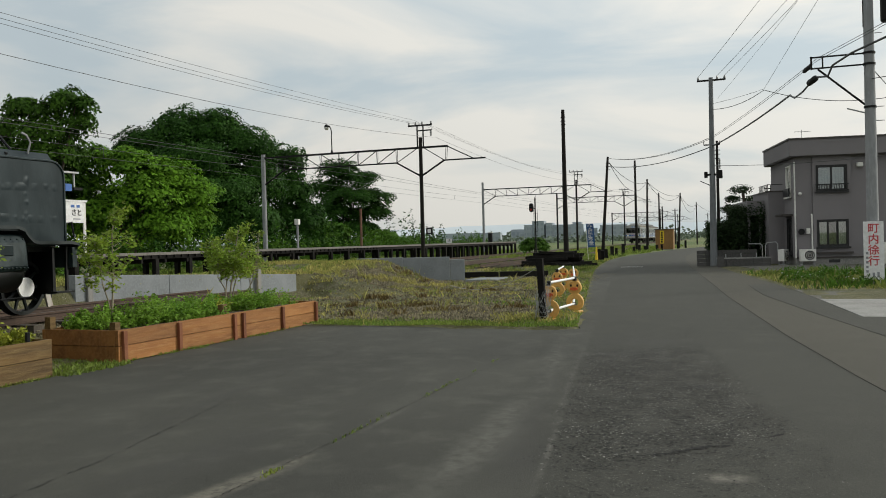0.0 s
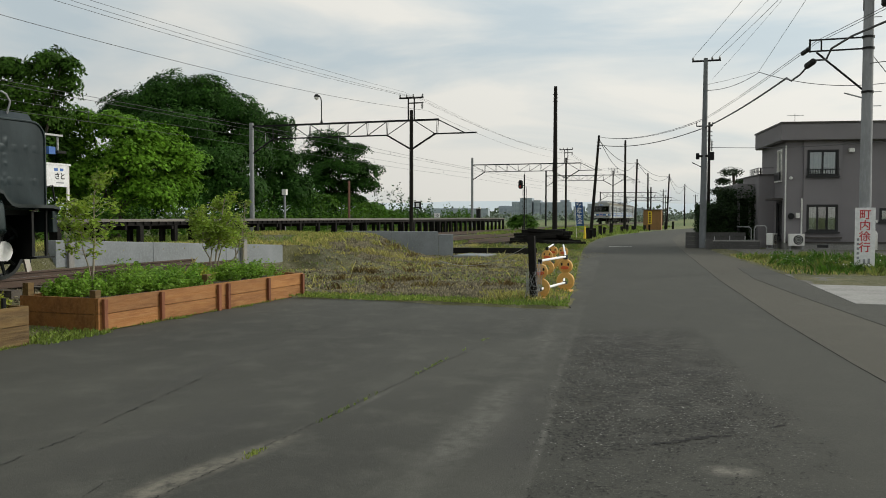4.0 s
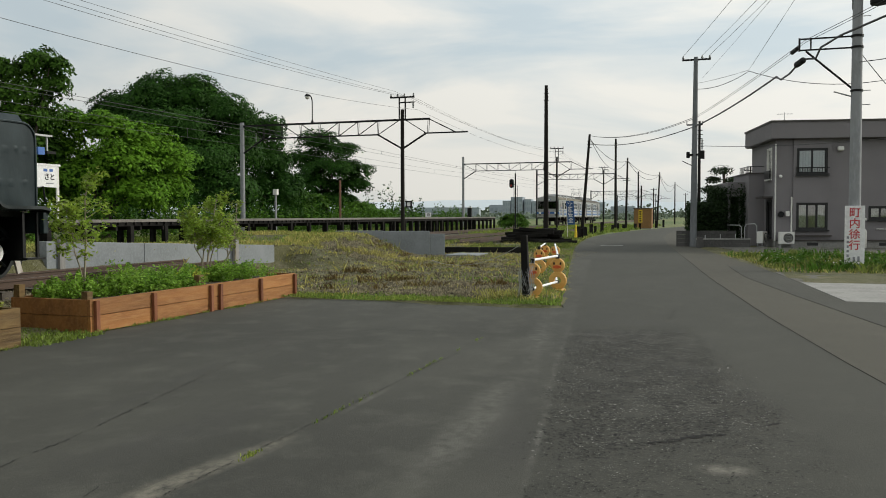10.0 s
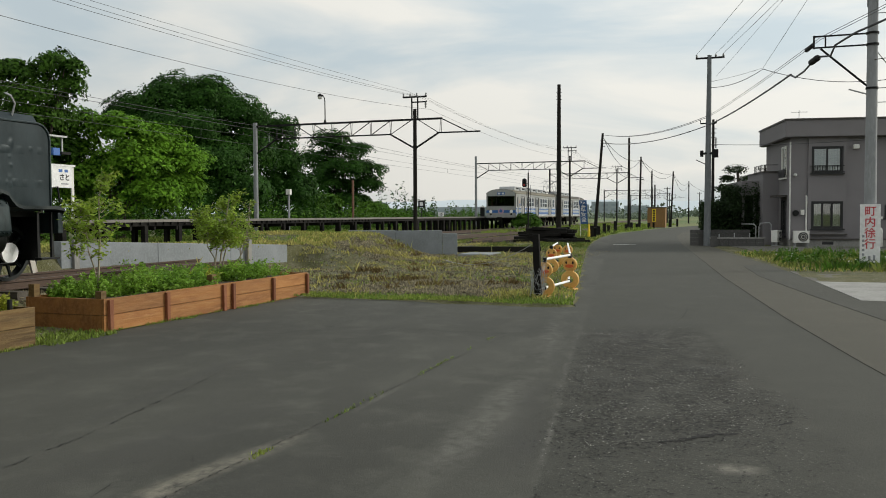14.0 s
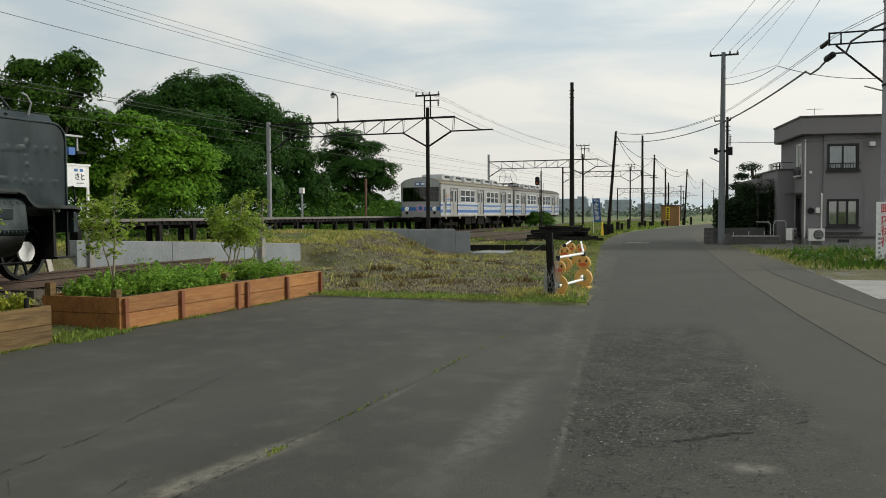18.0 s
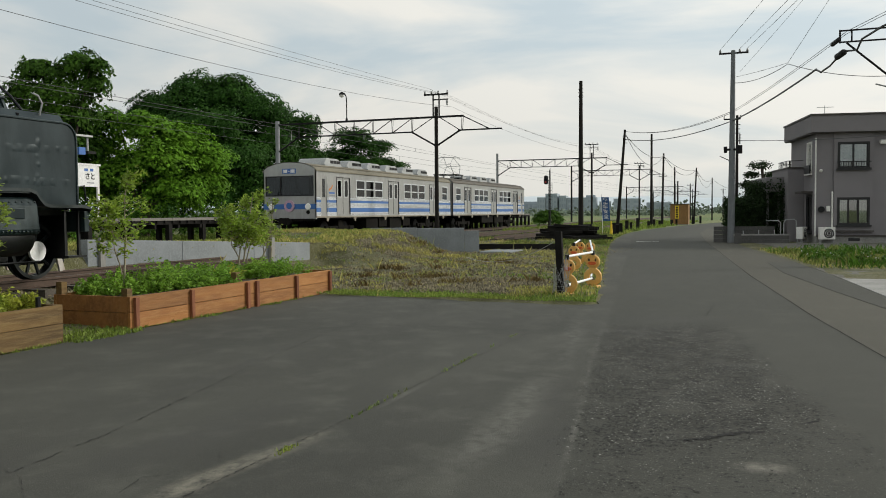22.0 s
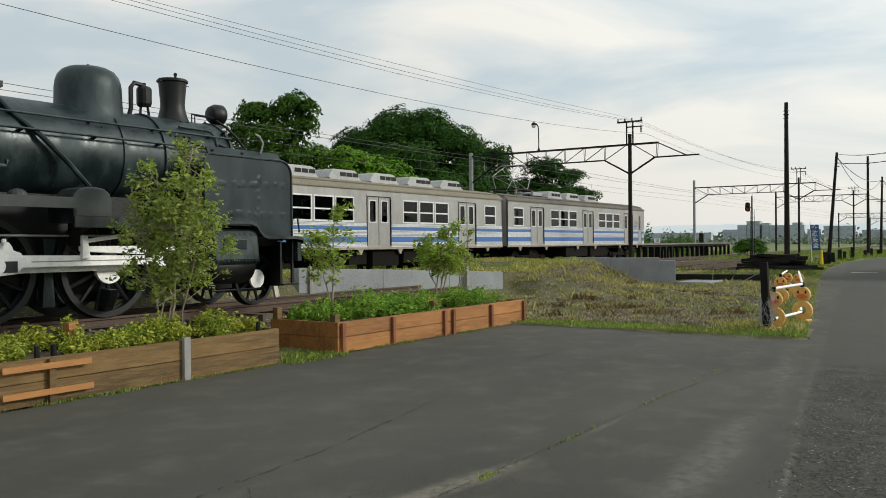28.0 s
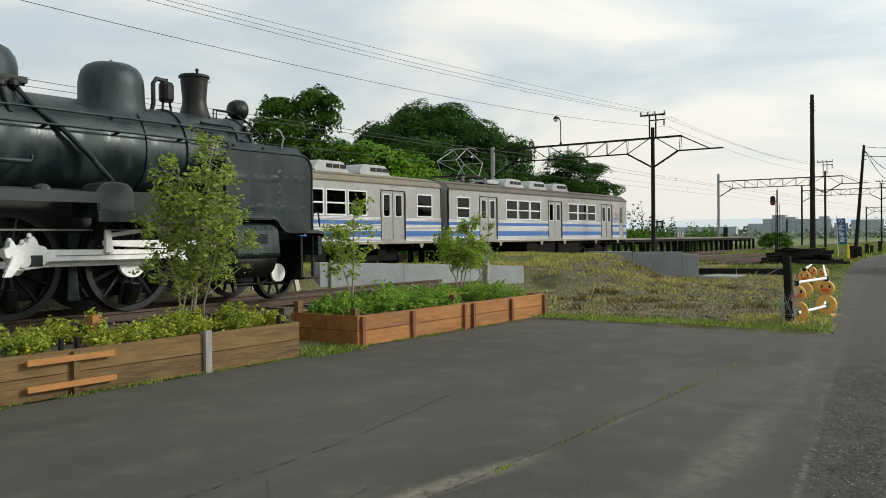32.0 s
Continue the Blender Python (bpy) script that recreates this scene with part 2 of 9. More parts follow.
ASPHALT = surface("asphalt", ((0.0371, 0.03688, 0.03048), (0.05478, 0.05416, 0.04485), (0.07755, 0.07704, 0.06343), (0.102, 0.1011, 0.08405)), 0.55, 1.9, 48, 70, stretch=(0.45, 1.0, 1), bump=0.45, relief=0.006, pits=0.1,
                  zones=[([(0.131, -1, 0.48)], 0.16, 0.05, LANE_TONES),
                         ([(0.131, -1, 0.46), (-0.05, 1, 1.0), (-1, -0.3, 6.6)], 0.35, 0.3, COARSE_TONES),
                         ([(0.131, -1, 0.46), (-0.183, 1, 1.746), (1, 0.92, -5.9), (-1, -0.5, 12.6)], 0.5, 0.55, ROUGH_TONES)],
                  stains=[(4.35, 3.03, 0.8, 0.15, -8, DUSTY, 0.75), (4.9, 2.93, 0.6, 0.12, -5, DUSTY, 0.65), (3.9, 3.05, 0.5, 0.16, 0, DUSTY, 0.6), (6.2, 1.75, 1.2, 0.3, 6, WORN, 0.9), (7.2, 1.85, 0.9, 0.25, 5, WORN, 0.7),
                          (10.5, 2.2, 3.0, 0.2, 9, WORN, 0.5), (5.3, 1.75, 0.9, 0.22, 4, WORN, 0.8), (6.6, 2.86, 0.7, 0.05, 0, WORN, 0.8), (3.5, 4.4, 1.2, 0.35, 10, PATCHY, 0.9), (5.0, 3.7, 1.6, 0.4, -4, PATCHY, 0.9),
                          (7.0, 4.95, 3.2, 0.11, 9, PATCHY, 1.0), (2.6, 3.3, 1.4, 0.3, 0, PATCHY, 0.6), (11.8, 4.0, 1.6, 0.5, 70, PATCHY, 0.5), (3.0, 5.6, 1.0, 0.4, 20, PATCHY, 0.6), (5.6, 1.36, 0.9, 0.28, 9, PATCHY, 1.0), (6.9, 1.62, 0.9, 0.2, 9, PATCHY, 0.8),
                          (5.4, -0.02, 0.15, 0.2, 0, (0.2, 0.185, 0.155), 0.85), (9.0, 1.68, 3.0, 0.04, 7.5, WORN, 0.35), (5.8, 1.22, 1.6, 0.04, 7.5, WORN, 0.6), (8.8, 0.25, 0.35, 0.3, 0, (0.03, 0.03, 0.027), 0.8), (12.5, 1.2, 0.5, 1.0, 10, PATCHY, 0.9), (11.0, 1.3, 0.7, 0.8, 0, PATCHY, 0.8), (20, 2.6, 3, 0.3, 8, PATCHY, 0.7)])
ASPHALT_PALE = surface("asphalt_pale", ((0.05136, 0.04806, 0.0369), (0.06099, 0.05641, 0.04305), (0.07384, 0.06842, 0.05203), (0.107, 0.1003, 0.0776)), 0.3, 1.3, 46, 62, stretch=(0.3, 1, 1), bump=0.45, relief=0.006)
ASPHALT_SIDE = surface("asphalt_side", ((0.0387, 0.03822, 0.03093), (0.04644, 0.04596, 0.03729), (0.05806, 0.05709, 0.04639), (0.09676, 0.09482, 0.07731)), 0.4, 1.5, 46, 62, stretch=(0.3, 1, 1), bump=0.5, relief=0.006)
CRACK = material("crack", (0.018, 0.017, 0.016), (0.012, 0.012, 0.011), 20, 0.95)
PIT = material("pit", (0.015, 0.015, 0.01313), (0.0105, 0.0105, 0.009), 20, 0.95, bump=0, per_island=0.4)
GRIT = material("grit", (0.1875, 0.185, 0.1688), (0.1125, 0.1112, 0.1), 30, 0.95, bump=0, per_island=0.6, patch=4)
MARKING = material("road_marking", (0.62, 0.62, 0.6), (0.5, 0.5, 0.48), 30, 0.8)
SOIL = material("soil", (0.07, 0.05, 0.035), (0.05, 0.038, 0.028), 20, 0.95, bump=0.6)
GRAVEL = material("gravel", (0.1747, 0.1505, 0.09428), (0.1071, 0.0918, 0.05594), 30, 0.95, bump=0.9, per_island=0.5, patch=3)
CONCRETE = material("concrete", (0.2228, 0.2393, 0.2501), (0.1761, 0.1898, 0.1976), 18, 0.85, bump=0.25, c3=(0.2587, 0.2753, 0.286), patch=1.2)
CONCRETE_OLD = material("concrete_old", (0.27, 0.265, 0.25), (0.2, 0.195, 0.185), 16, 0.9, bump=0.3, patch=1.5)
POLE_CONCRETE = material("pole_concrete", (0.27, 0.277, 0.285), (0.21, 0.217, 0.225), 12, 0.85, patch=1.0, stretch=(1, 1, 0.3))
# darker pole concrete: the backlit pole's shaded side is put into the colour
POLE_BACKLIT = material("aged_pole", (0.16, 0.17, 0.178), (0.12, 0.128, 0.134), 12, 0.85, patch=1.0, stretch=(1, 1, 0.3))
PLANK = material("stained_plank", (0.3036, 0.1288, 0.03404), (0.2024, 0.08096, 0.02208), 7, 0.65, bump=0.45, c3=(0.3496, 0.1748, 0.05888), patch=1.6, per_object=0.2, stretch=(0.35, 3, 3))
PLANK_RED = material("red_brown_post", (0.19, 0.062, 0.024), (0.13, 0.042, 0.018), 8, 0.65, bump=0.4, c3=(0.25, 0.1, 0.045), patch=2.0, per_object=0.2, stretch=(3, 3, 0.4))
PLANK_AGED = material("weathered_plank", (0.1362, 0.07808, 0.02299), (0.07405, 0.04277, 0.01342), 7, 0.7, bump=0.5, c3=(0.1777, 0.1188, 0.04344), patch=1.6, per_object=0.2, stretch=(0.35, 3, 3))
BATTEN = material("fresh_batten", (0.357, 0.1615, 0.04675), (0.289, 0.1275, 0.03825), 9, 0.6, stretch=(0.35, 3, 3))
GREY_WOOD = material("grey_wood", (0.26, 0.25, 0.235), (0.19, 0.185, 0.175), 9, 0.85, bump=0.4, stretch=(3, 3, 0.4))
BLACK_WOOD = material("tarred_wood", (0.0105, 0.00975, 0.009), (0.0195, 0.018, 0.01575), 10, 0.9, spec=0.15, bump=0.5, per_object=0.35, stretch=(0.5, 3, 3))
POLE_WOOD = material("pole_wood", (0.0195, 0.01725, 0.015), (0.0135, 0.012, 0.0105), 10, 0.9, spec=0.15, bump=0.4, stretch=(3, 3, 0.3))
IRON = material("black_iron", (0.004284, 0.009396, 0.01027), (0.007956, 0.01523, 0.01656), 2.2, 0.45, bump=0.28, c3=(0.03488, 0.05172, 0.05411), patch=1.2, spec=0.38, fine=0.05, stretch=(1.3, 1.3, 0.5), gloss=0.22)
# lighter iron for boards and boxes, sky reflections put into its colour
IRON_SHEEN = material("dusty_iron", (0.02728, 0.03168, 0.03212), (0.0198, 0.0242, 0.02464), 6, 0.5, bump=0.12, c3=(0.044, 0.04752, 0.0462), patch=1.6, spec=0.32, gloss=0.1)
DEFLECTOR = material("deflector_sheet", (0.006552, 0.01207, 0.01438), (0.01058, 0.01797, 0.02142), 2.0, 0.4, bump=0.1, c3=(0.01814, 0.02752, 0.03182), patch=1.3, spec=0.3, fine=0.05, stretch=(1.3, 1.3, 0.6), gloss=0.1)
for _m in (IRON, IRON_SHEEN, DEFLECTOR):
    _m.node_tree.nodes["Principled BSDF"].inputs["Specular Tint"].default_value = (0.86, 0.97, 1.0, 1)
IRON_DARK = material("sooty_iron", (0.0042, 0.0049, 0.00525), (0.007, 0.0077, 0.0084), 8, 0.48, bump=0.3, patch=1.5, spec=0.3)
WHEEL_BLACK = material("wheel_paint", (0.00845, 0.0117, 0.01235), (0.01365, 0.0169, 0.01755), 9, 0.42, bump=0.15, spec=0.4)
WHITE_PAINT = material("white_paint", (0.88, 0.89, 0.89), (0.8, 0.8, 0.79), 10, 0.45, bump=0.1, patch=3)
RUST = material("rust", (0.17, 0.085, 0.05), (0.11, 0.06, 0.04), 14, 0.8, bump=0.4, c3=(0.23, 0.13, 0.08), patch=2)
RAIL_STEEL = material("rail_steel", (0.084, 0.054, 0.039), (0.06, 0.042, 0.033), 14, 0.55, metal=0.3)
STEEL_DARK = material("dark_steel", (0.015, 0.015, 0.015), (0.0105, 0.01013, 0.00975), 10, 0.6, spec=0.15, patch=1.5)
STEEL_GREY = material("galvanised", (0.36, 0.37, 0.37), (0.3, 0.3, 0.3), 14, 0.5, metal=0.4)
STAINLESS = material("stainless", (0.3662, 0.3662, 0.3586), (0.2961, 0.2922, 0.2806), 5, 0.32, metal=0.5, bump=0.06, patch=0.9, c3=(0.4052, 0.4052, 0.3975), stretch=(1, 1, 0.4))
PANEL_WHITE = material("pale_rib", (0.6194, 0.6376, 0.6557), (0.5465, 0.5646, 0.5829), 6, 0.4, bump=0.02)
ROOF_DARK = material("soot_roof", (0.104, 0.092, 0.076), (0.072, 0.064, 0.0544), 7, 0.8, patch=1.2)
RIB_SHADE = material("groove_shadow", (0.12, 0.125, 0.13), (0.15, 0.15, 0.16), 8, 0.7, bump=0)
CEILING = material("car_ceiling", (0.2, 0.2, 0.19), (0.16, 0.16, 0.15), 5, 0.8)
TRAIN_ROOF = material("train_roof", (0.176, 0.1584, 0.1162), (0.1408, 0.1267, 0.09504), 9, 0.8, patch=1.0)
AC_GREY = material("ac_grey", (0.357, 0.3655, 0.3655), (0.289, 0.2975, 0.2975), 9, 0.6)
BLUE = material("blue_band", (0.035, 0.115, 0.33), (0.04, 0.13, 0.36), 9, 0.45, bump=0.02)
RUBBER = material("rubber", (0.015, 0.015, 0.015), (0.022, 0.022, 0.022), 9, 0.75, spec=0.25)
# near black: the deep shade under the cars is put into this colour
UNDERFRAME = material("underfloor_grime", (0.0084, 0.0077, 0.00665), (0.0126, 0.0112, 0.0091), 8, 0.9, bump=0.3, spec=0.1)
FLOOR_DARK = material("car_interior", (0.04, 0.04, 0.04), (0.03, 0.03, 0.03), 5, 0.7)
SEAT = material("seat_cloth", (0.12, 0.05, 0.05), (0.1, 0.04, 0.04), 9, 0.9)
HOUSE_WALL = material("house_render", (0.2, 0.187, 0.193), (0.177, 0.166, 0.172), 60, 0.9, bump=0.3, c3=(0.222, 0.208, 0.213), patch=0.5, fine=0.01)
HOUSE_TRIM = material("house_trim", (0.06, 0.052, 0.047), (0.05, 0.045, 0.04), 20, 0.6)
DARK_FRAME = material("dark_aluminium", (0.015, 0.015, 0.016), (0.02, 0.02, 0.02), 20, 0.45)
CURTAIN = material("curtain", (0.8, 0.79, 0.76), (0.68, 0.67, 0.64), 6, 0.9, stretch=(8, 8, 0.3), transmit=0.3)
BLOCK = material("block_wall", (0.085, 0.082, 0.078), (0.06, 0.059, 0.057), 12, 0.9, bump=0.35)
VERGE_GRASS = material("verge_grass", (0.1, 0.15, 0.026), (0.17, 0.2, 0.045), 0.6, 0.8, bump=0, per_island=0.5, patch=0.7, transmit=0.3)
PLASTIC_WHITE = material("white_plastic", (0.68, 0.67, 0.63), (0.6, 0.59, 0.56), 12, 0.5, bump=0.03)
SIGN_WHITE = material("sign_white", (0.72, 0.72, 0.72), (0.64, 0.64, 0.64), 10, 0.5, bump=0.03, patch=3)
SIGN_RED = material("sign_red", (0.5, 0.04, 0.05), (0.42, 0.05, 0.06), 14, 0.5)
SIGN_BLUE = material("sign_blue", (0.04, 0.12, 0.36), (0.05, 0.13, 0.36), 14, 0.5)
FLAG_BLUE = material("flag_blue", (0.03, 0.09, 0.24), (0.035, 0.1, 0.26), 10, 0.8)
SIGN_YELLOW = material("sign_yellow", (0.75, 0.52, 0.02), (0.7, 0.48, 0.03), 12, 0.6)
BARRICADE = material("barricade_plastic", (0.64, 0.37, 0.1), (0.56, 0.3, 0.07), 10, 0.45, bump=0.05)
BEAK = material("barricade_orange", (0.62, 0.12, 0.03), (0.55, 0.1, 0.03), 10, 0.5)
SHED = material("shed_board", (0.26, 0.14, 0.05), (0.2, 0.11, 0.04), 9, 0.75, stretch=(1, 1, 0.4))
BARK = material("bark", (0.08, 0.065, 0.05), (0.055, 0.045, 0.035), 12, 0.95, bump=0.8, stretch=(2, 2, 0.4))
TWIG = material("young_bark", (0.27, 0.235, 0.17), (0.2, 0.165, 0.12), 14, 0.9, stretch=(2, 2, 0.4))
LEAF_DARK = material("leaf_dark", (0.0184, 0.054, 0.0077), (0.0345, 0.09, 0.0132), 0.9, 0.55, bump=0, per_island=0.4, patch=0.3, transmit=0.15, spec=0.06)
LEAF_OLIVE = material("leaf_olive", (0.034, 0.08, 0.01), (0.06, 0.125, 0.016), 0.9, 0.55, bump=0, per_island=0.45, patch=0.3, transmit=0.2, spec=0.06)
LEAF_MID = material("leaf_mid", (0.055, 0.125, 0.014), (0.075, 0.16, 0.018), 0.9, 0.55, bump=0, per_island=0.5, patch=0.4, transmit=0.22, spec=0.08)
LEAF_LIGHT = material("leaf_light", (0.1191, 0.246, 0.01905), (0.06747, 0.1588, 0.01429), 0.9, 0.55, bump=0, per_island=0.45, patch=0.5, transmit=0.25, spec=0.06)
LEAF_YELLOW = material("leaf_yellowish", (0.3519, 0.3726, 0.05175), (0.1548, 0.2583, 0.03627), 2, 0.5, bump=0, per_island=0.5, patch=2.5, transmit=0.35, spec=0.22)
LEAF_BED = material("leaf_bed", (0.2244, 0.3687, 0.05206), (0.1442, 0.2802, 0.03603), 0.9, 0.5, bump=0, per_island=0.45, patch=2, transmit=0.5, spec=0.22)
LEAF_SPRIG = material("leaf_sprig", (0.2831, 0.3747, 0.05099), (0.1252, 0.2268, 0.03175), 2, 0.45, bump=0, per_island=0.5, patch=2, transmit=0.48, spec=0.22)
LEAF_SAPLING = material("leaf_sapling", (0.2986, 0.366, 0.07195), (0.1108, 0.1994, 0.03882), 2, 0.4, bump=0, per_island=0.5, patch=2, transmit=0.48, spec=0.22)
HEDGE_LEAF = material("leaf_hedge", (0.0144, 0.03125, 0.009), (0.0216, 0.0425, 0.011), 2, 0.7, bump=0, per_island=0.45, transmit=0.12, spec=0.2)
GRASS = material("grass", (0.14, 0.215, 0.032), (0.22, 0.27, 0.05), 0.6, 0.8, bump=0, per_island=0.5, patch=0.5, transmit=0.3)
DRY_GRASS = material("dry_grass", (0.396, 0.348, 0.108), (0.24, 0.258, 0.066), 0.6, 0.85, bump=0, per_island=0.5, patch=0.5, transmit=0.25)
RUSTY_GRASS = material("withered_grass", (0.105, 0.068, 0.022), (0.15, 0.115, 0.035), 0.6, 0.9, bump=0, per_island=0.45, patch=0.5, transmit=0.15)
# distance haze is mixed into the colours of these four far materials
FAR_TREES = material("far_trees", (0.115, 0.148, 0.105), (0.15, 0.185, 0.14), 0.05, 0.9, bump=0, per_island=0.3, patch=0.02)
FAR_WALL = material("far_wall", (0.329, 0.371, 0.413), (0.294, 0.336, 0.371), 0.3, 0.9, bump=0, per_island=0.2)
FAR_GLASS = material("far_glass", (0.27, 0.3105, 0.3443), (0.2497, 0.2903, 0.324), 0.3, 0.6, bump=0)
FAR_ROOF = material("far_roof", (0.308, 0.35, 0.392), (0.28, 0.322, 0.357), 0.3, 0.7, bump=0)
INSULATOR = material("insulator", (0.2, 0.2, 0.2), (0.25, 0.25, 0.25), 10, 0.3)
WIRE = material("cable", (0.05, 0.05, 0.052), (0.06, 0.06, 0.062), 10, 0.6, bump=0)


def glass(name, tint=(0.8, 0.85, 0.85), rough=0.02, alpha=0.12):
    """Window glass: mostly clear, with a mirror coat."""
    m = bpy.data.materials.new(name)
    m.use_nodes = True
    n, l = m.node_tree.nodes, m.node_tree.links
    n.remove(n["Principled BSDF"])
    tr, gl, mx, fr = (n.new(k) for k in ("ShaderNodeBsdfTransparent", "ShaderNodeBsdfGlossy", "ShaderNodeMixShader", "ShaderNodeFresnel"))
    tr.inputs["Color"].default_value = (*tint, 1)
    gl.inputs["Roughness"].default_value = rough
    fr.inputs["IOR"].default_value = 1.33
    ad = n.new("ShaderNodeMath")
    ad.inputs[1].default_value = alpha
    l.new(fr.outputs[0], ad.inputs[0])
    l.new(ad.outputs[0], mx.inputs["Fac"])
    l.new(tr.outputs[0], mx.inputs[1])
    l.new(gl.outputs[0], mx.inputs[2])
    l.new(mx.outputs[0], n["Material Output"].inputs["Surface"])
    return m


GLASS = glass("window_glass", (0.17, 0.2, 0.205), alpha=0.0)
GLASS_HOUSE = glass("house_glass", (0.8, 0.83, 0.82), alpha=0.16)
GLASS_DARK = glass("cab_glass", (0.26, 0.32, 0.33), alpha=0.04)


def glow(name, color, strength):
    m = bpy.data.materials.new(name)
    m.use_nodes = True
    b = m.node_tree.nodes["Principled BSDF"]
    b.inputs["Base Color"].default_value = (*color, 1)
    b.inputs["Emission Color"].default_value = (*color, 1)
    b.inputs["Emission Strength"].default_value = strength
    return m


RED_LIGHT = glow("red_signal", (0.5, 0.03, 0.02), 0.06)
# far hills glow: the haze before them is set as pale emission
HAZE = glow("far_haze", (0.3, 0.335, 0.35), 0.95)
LAMP_LIGHT = glow("headlamp", (0.8, 0.8, 0.75), 0.05)


# ---- mesh helpers ----
class Mesh:
    """Vertices and faces of one part, gathered from simple solids."""

    def __init__(self):
        self.v, self.f = [], []

    def add(self, verts, faces):
        k = len(self.v)
        self.v += [tuple(p) for p in verts]
        self.f += [tuple(k + i for i in fc) for fc in faces]
        return self

    def box(self, x0, x1, y0, y1, z0, z1, m=None):
        p = [Vector((x, y, z)) for x in (x0, x1) for y in (y0, y1) for z in (z0, z1)]
        if m is not None:
            p = [m @ q for q in p]
        return self.add(p, [(0, 1, 3, 2), (4, 6, 7, 5), (0, 4, 5, 1), (2, 3, 7, 6), (0, 2, 6, 4), (1, 5, 7, 3)])

    def tube(self, p0, p1, r0, r1=None, n=10, caps=True):
        p0, p1 = Vector(p0), Vector(p1)
        r1 = r0 if r1 is None else r1
        d = (p1 - p0).normalized()
        a = d.orthogonal().normalized()
        b = d.cross(a)
        vs = []
        for p, r in ((p0, r0), (p1, r1)):
            vs += [p + (a * math.cos(2 * math.pi * i / n) + b * math.sin(2 * math.pi * i / n)) * r for i in range(n)]
        fs = [(i, (i + 1) % n, n + (i + 1) % n, n + i) for i in range(n)]
        if caps:
            fs += [tuple(reversed(range(n))), tuple(range(n, 2 * n))]
        return self.add(vs, fs)

    def pipe(self, pts, r, n=6):
        """One bent round bar through all the points."""
        pts = [Vector(p) for p in pts]
        dirs = [(pts[min(i + 1, len(pts) - 1)] - pts[max(i - 1, 0)]).normalized() for i in range(len(pts))]
        a = dirs[0].orthogonal().normalized()
        vs = []
        for p, d in zip(pts, dirs):
            a = (a - d * a.dot(d)).normalized()
            b = d.cross(a)
            vs += [p + (a * math.cos(2 * math.pi * i / n) + b * math.sin(2 * math.pi * i / n)) * r for i in range(n)]
        k = len(pts)
        fs = [(j * n + i, j * n + (i + 1) % n, (j + 1) * n + (i + 1) % n, (j + 1) * n + i) for j in range(k - 1) for i in range(n)]
        fs += [tuple(reversed(range(n))), tuple(range((k - 1) * n, k * n))]
        return self.add(vs, fs)

    def lathe(self, prof, n=24, m=None):
        """prof: (radius, height) from one end to the other, turned about z."""
        vs = [Vector((r * math.cos(2 * math.pi * i / n), r * math.sin(2 * math.pi * i / n), z)) for r, z in prof for i in range(n)]
        if m is not None:
            vs = [m @ p for p in vs]
        fs = [(k * n + i, k * n + (i + 1) % n, (k + 1) * n + (i + 1) % n, (k + 1) * n + i) for k in range(len(prof) - 1) for i in range(n)]
        fs += [tuple(reversed(range(n))), tuple(range((len(prof) - 1) * n, len(prof) * n))]
        return self.add(vs, fs)

    def slab(self, poly, t, m=None):
        """A flat shape, poly in x and y, of thickness t below to above z = 0."""
        n = len(poly)
        vs = [Vector((x, y, z)) for z in (-t / 2, t / 2) for x, y in poly]
        if m is not None:
            vs = [m @ p for p in vs]
        fs = [tuple(reversed(range(n))), tuple(range(n, 2 * n))] + [(i, (i + 1) % n, n + (i + 1) % n, n + i) for i in range(n)]
        return self.add(vs, fs)

    def ring(self, r0, r1, t, n=32, m=None):
        """A flat ring about z, from radius r0 to r1, of thickness t."""
        vs = [Vector((r * math.cos(2 * math.pi * i / n), r * math.sin(2 * math.pi * i / n), z)) for r in (r0, r1) for z in (-t / 2, t / 2) for i in range(n)]
        if m is not None:
            vs = [m @ p for p in vs]
        fs = []
        for i in range(n):
            j = (i + 1) % n
            fs += [(2 * n + i, 2 * n + j, 3 * n + j, 3 * n + i), (i, n + i, n + j, j), (n + i, 3 * n + i, 3 * n + j, n + j), (i, j, 2 * n + j, 2 * n + i)]
        return self.add(vs, fs)

    def ball(self, c, r, n=12, squash=1.0):
        k = max(4, n // 2)
        prof = [(max(1e-4, r * math.sin(math.pi * i / k)), -r * squash * math.cos(math.pi * i / k)) for i in range(k + 1)]
        return self.lathe(prof, n, Matrix.Translation(c))


def part(name, mesh, mat, parent=None, label="", smooth=False, bevel=0.0, at=None):
    data = bpy.data.meshes.new(name)
    data.from_pydata(mesh.v, [], mesh.f)
    data.materials.append(mat)
    if smooth:
        data.shade_smooth()
        data.set_sharp_from_angle(angle=radians(40))
    ob = new(name, data)
    if parent is not None:
        ob.parent = parent
    if at is not None:
        ob.matrix_basis = at
    if bevel:
        bv = ob.modifiers.new("bevel", "BEVEL")
        bv.width, bv.segments, bv.limit_method = bevel, 2, "ANGLE"
    if label:
        tagged(ob, label)
    return ob


def again(ob, m, parent=None):
    """The same mesh once more, as an object of its own."""
    c = new(ob.name.split(".")[0], ob.data)
    c.parent = parent if parent is not None else ob.parent
    c.matrix_basis = m
    return c


def thing(name, m, label, category, group="", kind=""):
    return tagged(_placed(new(name), m), label, category, group, kind)


def _placed(ob, m):
    ob.matrix_basis = m
    return ob


